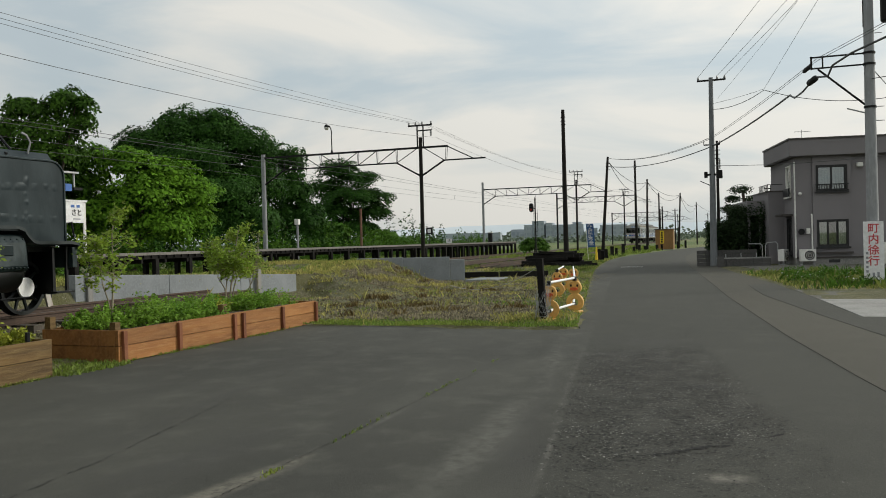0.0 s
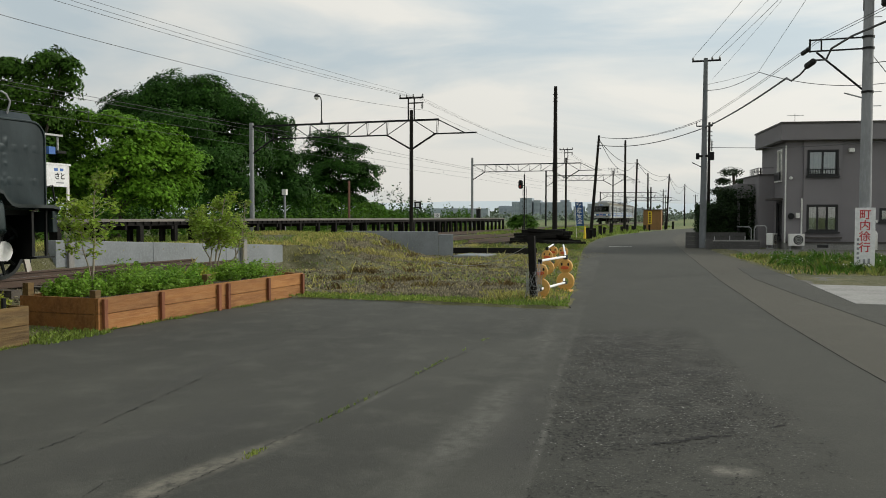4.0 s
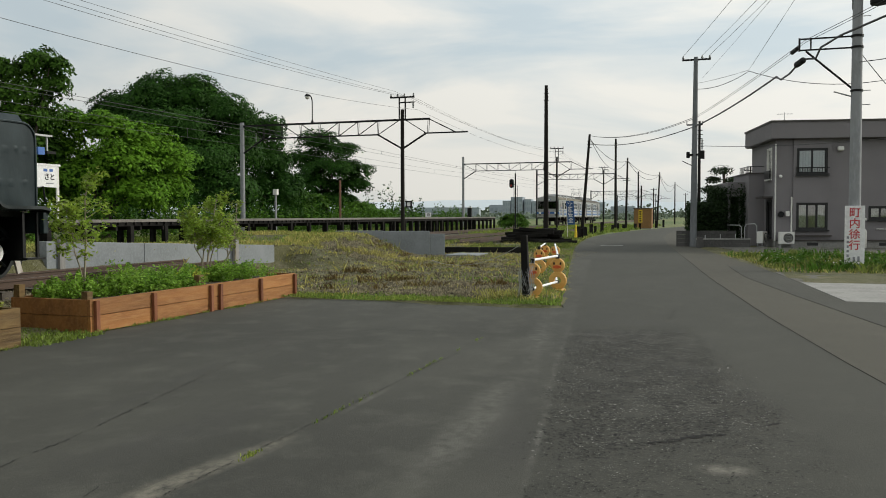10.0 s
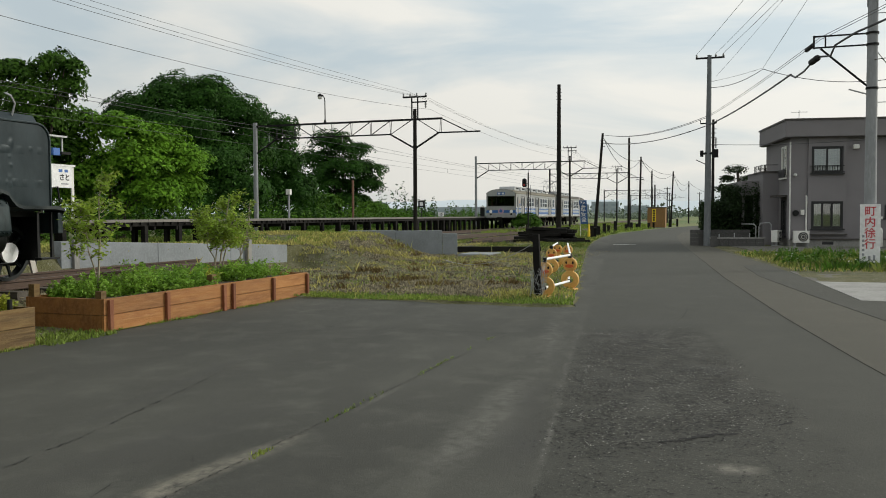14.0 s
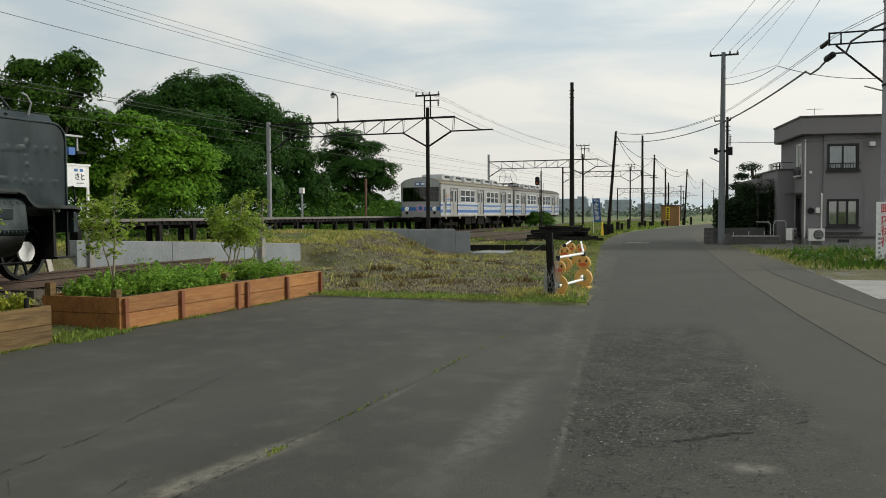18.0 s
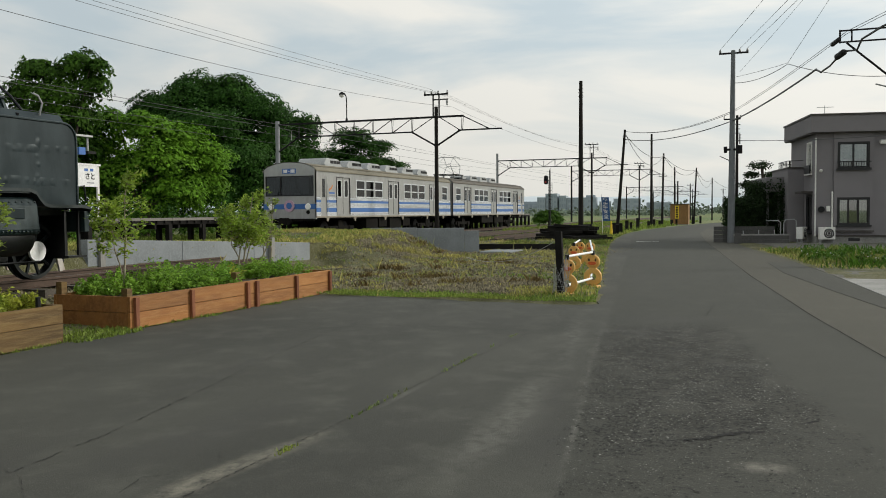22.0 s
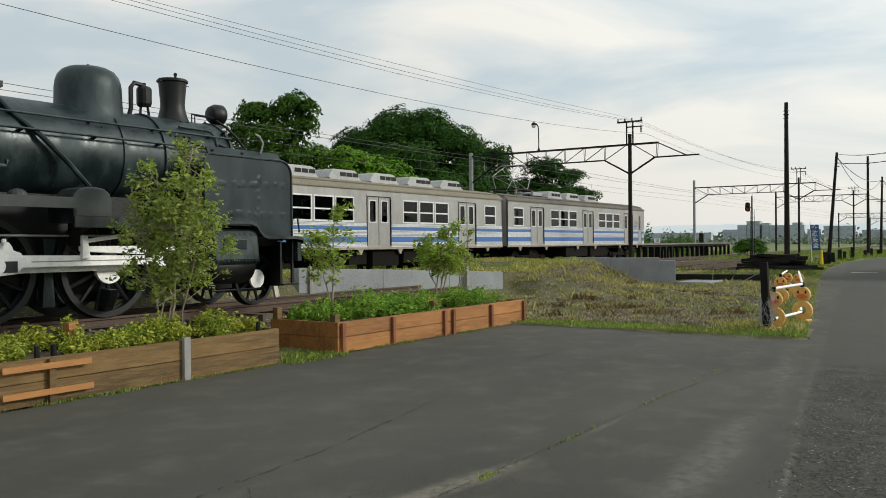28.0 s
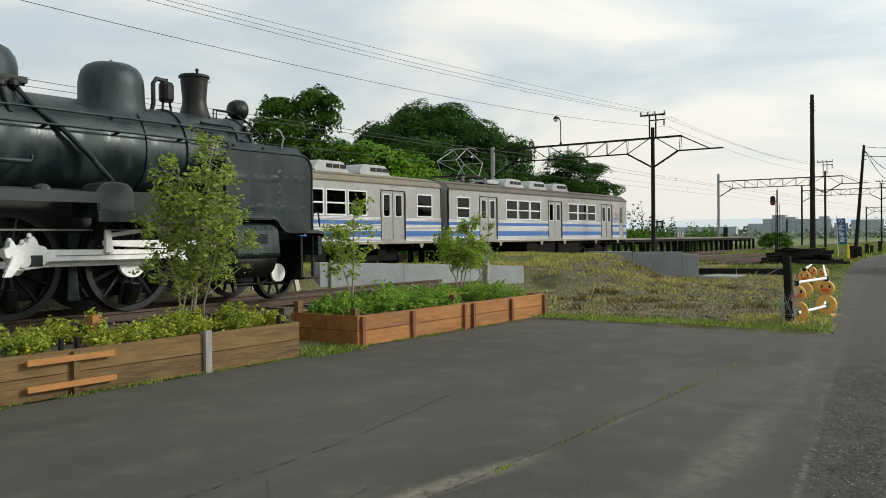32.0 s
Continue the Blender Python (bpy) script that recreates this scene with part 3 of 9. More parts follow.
def solid(name, mesh, mat, label, category="", group="", kind="", smooth=False, bevel=0.0, at=None):
    return tagged(part(name, mesh, mat, None, "", smooth, bevel, at), label, category, group, kind)


def cloud(name, pos, size, mat, rng, parent=None, aspect=0.55, up=0.0, at=None):
    """Many small folded leaves: pos (n, 3), size (n,). up: how far they turn their faces to the sky."""
    n = len(pos)
    ax = rng.normal(size=(n, 3))
    ax[:, 2] *= 0.6
    ax /= np.linalg.norm(ax, axis=1)[:, None]
    nr = rng.normal(size=(n, 3))
    nr[:, 2] += up
    nr -= (nr * ax).sum(1)[:, None] * ax
    nr /= np.linalg.norm(nr, axis=1)[:, None]
    sd = np.cross(ax, nr)
    s = size[:, None]
    v = np.stack([pos - ax * s * 0.5, pos + sd * s * aspect * 0.5 - nr * s * 0.08, pos + ax * s * 0.5, pos - sd * s * aspect * 0.5 - nr * s * 0.08], 1).reshape(-1, 3)
    return raw(name, v, 4, mat, parent, at)


def blades(name, pos, height, mat, rng, parent=None, width=0.012, lean=0.35, at=None):
    """Grass: each blade two crossing slopes to a tip."""
    n = len(pos)
    a = rng.uniform(0, 2 * np.pi, n)
    sd = np.stack([np.cos(a), np.sin(a), np.zeros(n)], 1) * width
    b = rng.uniform(0, 2 * np.pi, n)
    ln = np.stack([np.cos(b), np.sin(b), np.zeros(n)], 1) * (height * rng.uniform(0, lean, n))[:, None]
    up = np.zeros((n, 3))
    up[:, 2] = height
    v = np.stack([pos - sd, pos + sd, pos + up * 0.6 + ln * 0.35 + sd * 0.6, pos + up + ln], 1).reshape(-1, 3)
    return raw(name, v, 4, mat, parent, at)


def raw(name, v, k, mat, parent=None, at=None):
    """A mesh of loose faces with k corners each."""
    n = len(v) // k
    data = bpy.data.meshes.new(name)
    data.vertices.add(len(v))
    data.vertices.foreach_set("co", np.asarray(v, np.float32).ravel())
    data.loops.add(n * k)
    data.loops.foreach_set("vertex_index", np.arange(n * k, dtype=np.int32))
    data.polygons.add(n)
    data.polygons.foreach_set("loop_start", np.arange(n, dtype=np.int32) * k)
    data.update(calc_edges=True)
    data.materials.append(mat)
    ob = new(name, data)
    if parent is not None:
        ob.parent = parent
    if at is not None:
        ob.matrix_basis = at
    return ob


def wire(name, pts, r, mat=None, parent=None, label="", category="", group=""):
    """A cable through points, as a thin tube."""
    me = Mesh()
    me.pipe(pts, r, 5)
    ob = part(name, me, mat or WIRE, parent)
    if label:
        tagged(ob, label, category, group)
    return ob


def sagged(a, b, sag, n=14):
    a, b = Vector(a), Vector(b)
    return [a.lerp(b, i / n) - Vector((0, 0, 4 * sag * (i / n) * (1 - i / n))) for i in range(n + 1)]


def writing(text, size, mat, parent, m, name="lettering", bold=0.007):
    """Letters of the built-in font, made into a mesh."""
    cu = bpy.data.curves.new(name, "FONT")
    cu.body, cu.size, cu.align_x, cu.align_y, cu.extrude, cu.offset = text, size, "CENTER", "CENTER", 0.002, bold
    ob = bpy.data.objects.new(name, cu)
    me = bpy.data.meshes.new_from_object(ob)
    bpy.data.objects.remove(ob)
    me.materials.clear()
    me.materials.append(mat)
    o = new(name, me)
    o.parent = parent
    o.matrix_basis = m
    return o


# ---- ground ----
RAIL_Z = 0.35            # rail heads of the yard
LOCO_Z = 0.585           # rail heads under the steam locomotive
EDGE_LEFT = [(13.9, 2.55), (18.95, 3.32), (25, 4.3), (32.15, 5.43), (40, 6.65), (49.2, 7.8), (58, 8.7), (67.9, 9.2), (80, 8.9), (95, 8.1), (110, 6.8), (123, 5.2), (160, -1), (260, -22), (420, -60)]
EDGE_RIGHT = [(16.6, -2.13), (22.0, -1.65), (27.9, -0.97), (35.7, 0.2), (43.0, 1.1), (52, 2.0), (62.9, 2.9), (80, 3.4), (95, 3.0), (110, 1.6), (123, -0.2), (160, -6.6), (260, -28), (420, -67)]


def along(edge, x):
    xs, ys = zip(*edge)
    return float(np.interp(x, xs, ys))


def step(a, b, t):
    t = min(1.0, max(0.0, (t - a) / (b - a)))
    return t * t * (3 - 2 * t)


def paved(x, y):
    if x < 14.2:
        return y < 8.3
    return along(EDGE_RIGHT, x) < y < along(EDGE_LEFT, x) if x > 16.6 else -14 < y < along(EDGE_LEFT, x)


def height(x, y):
    """The lie of the land."""
    if paved(x, y) or (x < 21 and y < -1.6 and y > -14):
        return -0.03
    wob = 0.035 * noise.noise((x * 0.7, y * 0.7, 0)) + 0.02 * noise.noise((x * 2.1, y * 2.1, 3))
    if y < along(EDGE_RIGHT, max(x, 17)):
        return 0.02 + 0.5 * wob
    z = 0.03 + wob * step(0, 1.0, y - along(EDGE_LEFT, max(x, 14)) + 0.2)
    # the locomotive's bed
    bed = step(9.6, 10.3, y) * (1 - step(12.6, 12.9, y)) * (1 - step(16.5, 18.5, x)) * step(-60, -50, x)
    z += 0.36 * bed
    # the old loading bank, with a slope of gravel where its wall is gone
    top = 0.86 - 0.19 * step(14, 22, x) + 0.24 * step(24, 29, x) - 0.16 * step(32, 37, x)
    turn = step(24, 29.5, x)
    slope = step(9.3 + 1.2 * turn, 12.4 + 0.9 * turn, y) * (1 - step(29.7, 30.3, x))
    if y > 12.4:
        bank = (1 - step(17.2, 18.6, y)) * step(4, 6, x) * (slope if x > 22 else 1.0)
    else:
        bank = slope * step(21.7, 22.9, x)
    z = z + bank * (top - z) + 0.08 * bank * noise.noise((x * 0.5, y * 0.5, 7))
    # yard and station ground
    z += (1 - bank) * 0.12 * step(13, 17, y)
    if y > 30:
        z += 0.25 * step(30, 40, y) * (1 - step(60, 110, y))
    return z


def axis(*spans):
    out = []
    for a, b, s in spans:
        out += list(np.arange(a, b, s))
    return out


GX = [-3000, -1200, -500, -200, -100, -60, -40] + axis((-30, 4, 2.0), (4, 44, 0.35), (44, 70, 0.8), (70, 130, 2.5), (130, 300, 17)) + [300, 420, 700, 1200, 3200]
GY = [-3000, -1200, -500, -200, -100, -60, -40] + axis((-30, -14, 4.0), (-14, -2.5, 0.9), (-2.5, 19, 0.3), (19, 34, 0.8), (34, 60, 4), (60, 200, 28)) + [210, 400, 900, 3200]


def ground():
    v = [(x, y, height(x, y)) for x in GX for y in GY]
    n = len(GY)
    f = [(i * n + j, (i + 1) * n + j, (i + 1) * n + j + 1, i * n + j + 1) for i in range(len(GX) - 1) for j in range(n - 1)]
    m = Mesh().add(v, f)
    ob = solid("ground", m, GROUND, "rough gravel and grass ground round the railway yard", kind="structure")
    ob.data.shade_smooth()


def ground_material():
    """Gravelly earth near the yard that turns to green and yellow fields far off."""
    m = surface("ground_mix", ((0.058, 0.06, 0.02), (0.128, 0.12, 0.05), (0.17, 0.158, 0.11), (0.29, 0.275, 0.225)), 0.6, 1.6, 11, 18, bump=1.0, relief=0.05, rough=0.95)
    n, l = m.node_tree.nodes, m.node_tree.links
    b = n["Principled BSDF"]
    src = b.inputs["Base Color"].links[0].from_socket
    geo = n.new("ShaderNodeNewGeometry")
    ln = n.new("ShaderNodeVectorMath")
    ln.operation = "LENGTH"
    l.new(geo.outputs["Position"], ln.inputs[0])
    mr = n.new("ShaderNodeMapRange")
    mr.inputs["From Min"].default_value, mr.inputs["From Max"].default_value = 42, 75
    l.new(ln.outputs["Value"], mr.inputs["Value"])
    fld = n.new("ShaderNodeTexNoise")
    mp = n.new("ShaderNodeMapping")
    mp.inputs["Scale"].default_value = (0.012, 0.05, 1)
    l.new(geo.outputs["Position"], mp.inputs["Vector"])
    l.new(mp.outputs[0], fld.inputs["Vector"])
    fld.inputs["Scale"].default_value, fld.inputs["Detail"].default_value = 1.0, 4
    r = n.new("ShaderNodeValToRGB")
    r.color_ramp.elements[0].position, r.color_ramp.elements[1].position = 0.4, 0.62
    r.color_ramp.elements[0].color, r.color_ramp.elements[1].color = (0.1, 0.14, 0.048, 1), (0.165, 0.175, 0.075, 1)
    l.new(fld.outputs["Fac"], r.inputs["Fac"])
    mx = n.new("ShaderNodeMix")
    mx.data_type = "RGBA"
    l.new(mr.outputs[0], mx.inputs["Factor"])
    l.new(src, mx.inputs["A"])
    l.new(r.outputs["Color"], mx.inputs["B"])
    l.new(mx.outputs["Result"], b.inputs["Base Color"])
    return m


GROUND = ground_material()


def sheet(poly, z, mat, name, label, kind="structure", t=0.05):
    return solid(name, Mesh().slab(poly, t, Matrix.Translation((0, 0, z - t / 2))), mat, label, kind=kind)


def ragged(pts, amp, rng, every=0.35):
    """A line with small uneven wanderings."""
    out = []
    for a, b in zip(pts, pts[1:]):
        a, b = Vector((*a, 0)), Vector((*b, 0))
        k = max(1, int((b - a).length / every))
        d = (b - a).normalized()
        nrm = Vector((-d.y, d.x, 0))
        for i in range(k):
            p = a.lerp(b, i / k) + nrm * rng.uniform(-amp, amp)
            out.append((p.x, p.y))
    return out + [pts[-1]]


def streak(pts, w, z, mat, name, label, seed=0, gaps=0.0):
    """A crack: ragged flakes along a line, thick and thin, here and there broken off."""
    rng = random.Random(seed)
    every = min(0.3, max(0.02, 2.2 * w))
    line = ragged(pts, w * 1.1, rng, every)
    m = Mesh()
    for i, (x, y) in enumerate(line[:-1]):
        if 0.5 + 0.8 * noise.noise((i * 0.23, seed, 0)) < gaps or rng.random() < 0.4 * gaps:
            continue
        bx, by = line[i + 1]
        d = Vector((bx - x, by - y))
        ln = d.length * rng.uniform(0.5, 0.75)
        d.normalize()
        hw = w * rng.uniform(0.2, 1.0) ** 1.3
        poly = []
        for k in range(7):
            a = 2 * math.pi * k / 7
            u, v = ln * math.cos(a) * rng.uniform(0.65, 1.1), hw * math.sin(a) * rng.uniform(0.4, 1.2)
            poly.append(((x + bx) / 2 + d.x * u - d.y * v, (y + by) / 2 + d.y * u + d.x * v, z + 0.0002 * (i % 5)))
        m.add(poly, [tuple(range(7))])
    return solid(name, m, mat, label, kind="structure")


def pavement():
    rng = random.Random(4)
    left = ragged(EDGE_LEFT[:8], 0.07, rng) + EDGE_LEFT[8:]
    edge = ragged([(14.95, 8.2), (14.7, 7.0), (14.05, 4.85), (14.0, 3.3), (13.9, 2.55)], 0.05, rng)
    poly = [(-60, 7.97), (14.9, 7.97)] + edge[1:-1] + [(14.13, 2.64)] + left[1:] + list(reversed(EDGE_RIGHT)) + [(16.6, -14), (-60, -14)]
    sheet(poly, 0.0, ASPHALT, "road", "worn grey asphalt road and forecourt", t=0.12)
    # pale strip laid along the far side of the road
    pale = [(8.2, -1.5), (9.7, -1.26), (13.6, -0.71), (22, 0.28), (33, 1.38), (45, 2.6), (62, 4.0), (80, 4.5)]
    sheet(pale + [(80, 3.45), (62.9, 2.95), (52, 2.05), (43, 1.15), (35.7, 0.25), (27.9, -0.92), (22, -1.6), (16.6, -2.08), (15.5, -13.9), (9.5, -13.9), (8.6, -6.0)], 0.006, ASPHALT_PALE, "road_strip", "paler sandy asphalt strip along the road", t=0.02)
    side = [(9.0, -3.1), (13.0, -2.15), (17.5, -1.35), (22.5, -0.55), (27, -0.2)]
    sheet(side + [(27.9, -0.93), (22, -1.61), (16.6, -2.09), (15.4, -13.8), (10.0, -13.8)], 0.0105, ASPHALT_SIDE, "road_strip", "darker grey asphalt strip at the road's outer side", t=0.004)
    streak(side, 0.008, 0.0125, CRACK, "asphalt_joint", "seam between two asphalt strips", 15, 0.3)
    sheet([(16.6, -2.12), (21.0, -1.73), (21.0, -9), (16.6, -9)], 0.012, CONCRETE_OLD, "driveway", "pale concrete driveway slab beside the road", t=0.15)
    sheet([(21.0, -1.72), (24.6, -1.36), (24.8, -4), (24.5, -9), (21.0, -9)], 0.01, GRAVEL_SHEET, "gravel_strip", "grey gravel strip beside the driveway", t=0.1)
    sheet(ragged([(36.2, -1.0), (42.7, 0.2), (42.9, -12), (33, -12), (33.2, -5.2), (36.2, -1.0)], 0.1, rng)[:-1], 0.035, GRAVEL_SHEET, "gravel_yard", "grey gravel yard before the house", t=0.1)
    streak([(3.0, 2.98), (6.6, 2.9), (8.4, 2.88), (9.8, 2.81), (10.6, 2.79)], 0.01, 0.004, CRACK, "asphalt_joint", "dark cracked joint in the asphalt", 1, 0.3)
    streak([(3.2, 4.2), (4.7, 4.33), (5.9, 4.57), (7.8, 4.97), (9.7, 5.3), (10.6, 5.38), (14.2, 5.3)], 0.014, 0.004, CRACK, "asphalt_joint", "dark cracked joint in the asphalt", 2, 0.4)
    streak([(10.62, 5.42), (10.73, 4.0), (10.68, 2.8)], 0.02, 0.004, CRACK, "asphalt_joint", "dark cracked joint in the asphalt", 3, 0.2)
    streak([(9.6, 5.75), (10.62, 5.42)], 0.016, 0.004, CRACK, "asphalt_joint", "dark cracked joint in the asphalt", 31, 0.3)
    streak([(6.72, -0.42), (6.4, -0.12), (6.1, 0.22), (5.92, 0.38), (5.8, 0.55)], 0.026, 0.005, CRACK, "asphalt_joint", "dark crack across the asphalt patch", 4, 0.4)
    streak([(6.3, -0.02), (6.05, 0.28), (5.86, 0.47)], 0.03, 0.0045, CRACK, "asphalt_joint", "crumbling dark edge of the asphalt patch", 24, 0.35)
    streak([(10.9, 1.88), (11.0, 1.6), (10.75, 1.25), (10.45, 0.85)], 0.018, 0.005, CRACK, "asphalt_joint", "dark crack across the asphalt patch", 25, 0.3)
    streak([(4.75, 1.05), (4.9, 0.7), (4.8, 0.3)], 0.012, 0.005, CRACK, "asphalt_joint", "broken line of pits in the asphalt", 26, 0.55)
    streak([(4.5, -0.05), (4.35, -0.3), (4.42, -0.5)], 0.016, 0.005, CRACK, "asphalt_joint", "broken line of pits in the asphalt", 27, 0.4)
    streak([(5.75, 1.2), (5.6, 0.85), (5.7, 0.6)], 0.01, 0.005, CRACK, "asphalt_joint", "broken line of pits in the asphalt", 28, 0.6)
    streak([(3.72, 3.35), (4.0, 3.42), (4.1, 3.3)], 0.006, 0.004, CRACK, "asphalt_joint", "thin curved crack in the asphalt", 29, 0.2)
    streak([(3.9, 4.5), (3.75, 4.1), (3.4, 3.7), (3.35, 3.4)], 0.005, 0.004, CRACK, "asphalt_joint", "thin curved crack in the asphalt", 30, 0.2)
    streak([(9.07, -0.05), (8.7, 0.2), (8.58, 0.47)], 0.01, 0.005, CRACK, "asphalt_joint", "dark crack across the asphalt patch", 5, 0.25)
    streak([(9.7, -1.24), (13.6, -0.69), (22, 0.3), (33, 1.4)], 0.008, 0.009, CRACK, "asphalt_joint", "long seam between two asphalt strips", 7, 0.3)
    streak([(13.0, 0.75), (14.6, 0.72)], 0.012, 0.004, CRACK, "asphalt_joint", "short crack in the asphalt", 8)
    streak([(28.4, 6.0), (30.0, 3.0)], 0.05, 0.004, CRACK, "asphalt_joint", "dark tar seam across the road", 9)
    streak([(11.05, 1.75), (10.7, 1.3), (10.2, 0.72)], 0.01, 0.005, CRACK, "asphalt_joint", "dark crack across the asphalt patch", 12, 0.4)
    streak([(4.3, 3.62), (4.6, 3.3), (4.45, 3.2)], 0.006, 0.004, CRACK, "asphalt_joint", "short crack in the asphalt", 14, 0.4)
    sheet([(44.6, 6.05), (44.75, 6.05), (44.75, 4.9), (44.6, 4.9)], 0.006, MARKING, "road_marking", "short white line painted on the road", t=0.01)


GRAVEL_SHEET = surface("gravel_sheet", ((0.09, 0.086, 0.075), (0.13, 0.124, 0.108), (0.17, 0.162, 0.142), (0.26, 0.25, 0.225)), 0.6, 2.0, 14, 24, bump=1.0, relief=0.03)


# ---- railway ----
def track(y, x0, x1, z, label, sleepers=True, name="railway_track", curve=None):
    """Two rails on sleepers; curve(x) shifts the line sideways."""
    tr = thing(name, pose(x0, y, z), label, "railway track")
    sh = curve or (lambda x: 0.0)
    pts = list(np.arange(x0, x1, 12.0)) + [x1]
    for side in (-1, 1):
        m = Mesh()
        prof = [(-0.055, -0.14), (0.055, -0.14), (0.055, -0.125), (0.009, -0.12), (0.009, -0.04), (0.033, -0.032), (0.033, 0.0), (-0.033, 0.0), (-0.033, -0.032), (-0.009, -0.04), (-0.009, -0.12), (-0.055, -0.125)]
        k = len(prof)
        m.add([(x - x0, side * 0.56 + sh(x) + w, h) for x in pts for w, h in prof], [(k * i + e, k * i + (e + 1) % k, k * i + k + (e + 1) % k, k * i + k + e) for i in range(len(pts) - 1) for e in range(k)] + [tuple(reversed(range(k))), tuple(range(k * (len(pts) - 1), k * len(pts)))])
        part("rail", m, RAIL_STEEL, tr)
    if sleepers:
        base = part("sleeper", Mesh().box(-0.1, 0.1, -1.0, 1.0, -0.27, -0.145), SLEEPER, tr)
        k = 0
        for x in np.arange(x0 + 0.3, min(x1, x0 + 130), 0.66):
            if k == 0:
                base.matrix_basis = pose(x - x0, sh(x), 0)
            else:
                again(base, pose(x - x0, sh(x), 0.0, 0, 0, random.Random(k).uniform(-1, 1)))
            k += 1
    return tr


SLEEPER = material("sleeper_wood", (0.1, 0.085, 0.07), (0.07, 0.06, 0.05), 9, 0.9, bump=0.5, per_object=0.25, stretch=(3, 0.4, 3))


BED = surface("track_bed", ((0.04, 0.034, 0.028), (0.066, 0.055, 0.044), (0.095, 0.082, 0.068), (0.16, 0.14, 0.12)), 0.7, 2.5, 14, 22, bump=1.0, relief=0.03)


def ballast(name, x0, x1, y0, y1, z, n, seed, label):
    rng = np.random.default_rng(seed)
    p = np.stack([rng.uniform(x0, x1, n), rng.uniform(y0, y1, n)], 1)
    s = 0.016 + 0.036 * rng.uniform(0, 1, n) ** 2
    base = np.array([(1, 0, 0), (-1, 0, 0), (0, 1, 0), (0, -1, 0), (0, 0, 1), (0, 0, -0.6)], float)
    tri = np.array([(0, 2, 4), (2, 1, 4), (1, 3, 4), (3, 0, 4), (2, 0, 5), (1, 2, 5), (3, 1, 5), (0, 3, 5)])
    q = base[None] * s[:, None, None] * rng.uniform(0.6, 1.2, (n, 6, 1))
    a = rng.uniform(0, 6.28, n)
    c, d = np.cos(a)[:, None], np.sin(a)[:, None]
    q = np.stack([q[..., 0] * c - q[..., 1] * d, q[..., 0] * d + q[..., 1] * c, q[..., 2]], -1)
    zz = np.array([max(height(x, y), -1) for x, y in p]) if z is None else np.full(n, z)
    q += np.concatenate([p, zz[:, None] + s[:, None] * 0.3], 1)[:, None]
    me = bpy.data.meshes.new(name)
    v = q.reshape(-1, 3)
    f = (tri[None] + (np.arange(n) * 6)[:, None, None]).reshape(-1, 3)
    me.from_pydata(v.tolist(), [], f.tolist())
    me.materials.append(GRAVEL)
    return tagged(new(name, me), label, "gravel", kind="stuff")


def railway():
    track(20.6, -40, 330, RAIL_Z, "rusty main railway track on worn sleepers")
    track(16.2, 40, 150, RAIL_Z - 0.05, "rusty siding track among weeds", curve=lambda x: 2.6 * step(95, 150, x) - 0.0)
    track(13.0, 44, 140, RAIL_Z - 0.08, "disused rusty siding track among weeds", curve=lambda x: 3.0 * step(80, 140, x))
    bed = lambda a, b, y, w: solid("track_bed", Mesh().slab([(a, y - w), (b, y - w), (b, y + w), (a, y + w)], 0.4, Matrix.Translation((0, 0, RAIL_Z - 0.39))), BED, "brown stony bed under the railway track", kind="structure")
    bed(-40, 330, 20.6, 1.5)
    track(11.1, -30, 16.5, LOCO_Z, "short rusty track under the exhibited locomotive")
    ballast("track_gravel", 3, 16, 9.7, 12.25, None, 9000, 5, "grey stone ballast under the exhibited locomotive")
    ballast("yard_gravel", 15, 37, 5, 13.4, None, 10000, 6, "grey gravel scattered over the weedy ground")
    ballast("slope_gravel", 23.5, 30, 9.8, 13.2, None, 7000, 16, "grey stones strewn down the bank's slope")
    ballast("yard_gravel", 15.3, 18.5, 4.2, 7.6, None, 5000, 17, "grey stones on the weedy ground by the asphalt")
    # an old rail laid across the end of the bank
    b = thing("timber_barrier", pose(33.65, 9.25, 0.02, 0, 0, 11), "long tarred timbers lying end to end on the ground", "timber")
    for i, (y0, y1) in enumerate(((-1.75, 0.25), (0.3, 2.3))):
        part("timber", Mesh().box(-0.12, 0.12, y0, y1, 0.0, 0.25), BLACK_WOOD, b, bevel=0.01)
    s = Mesh().box(30.4, 32.2, 8.75, 9.95, 0.0, 0.1)
    solid("concrete_slab", s, CONCRETE, "broken pale concrete slab at the foot of a wall", "slab", bevel=0.02)


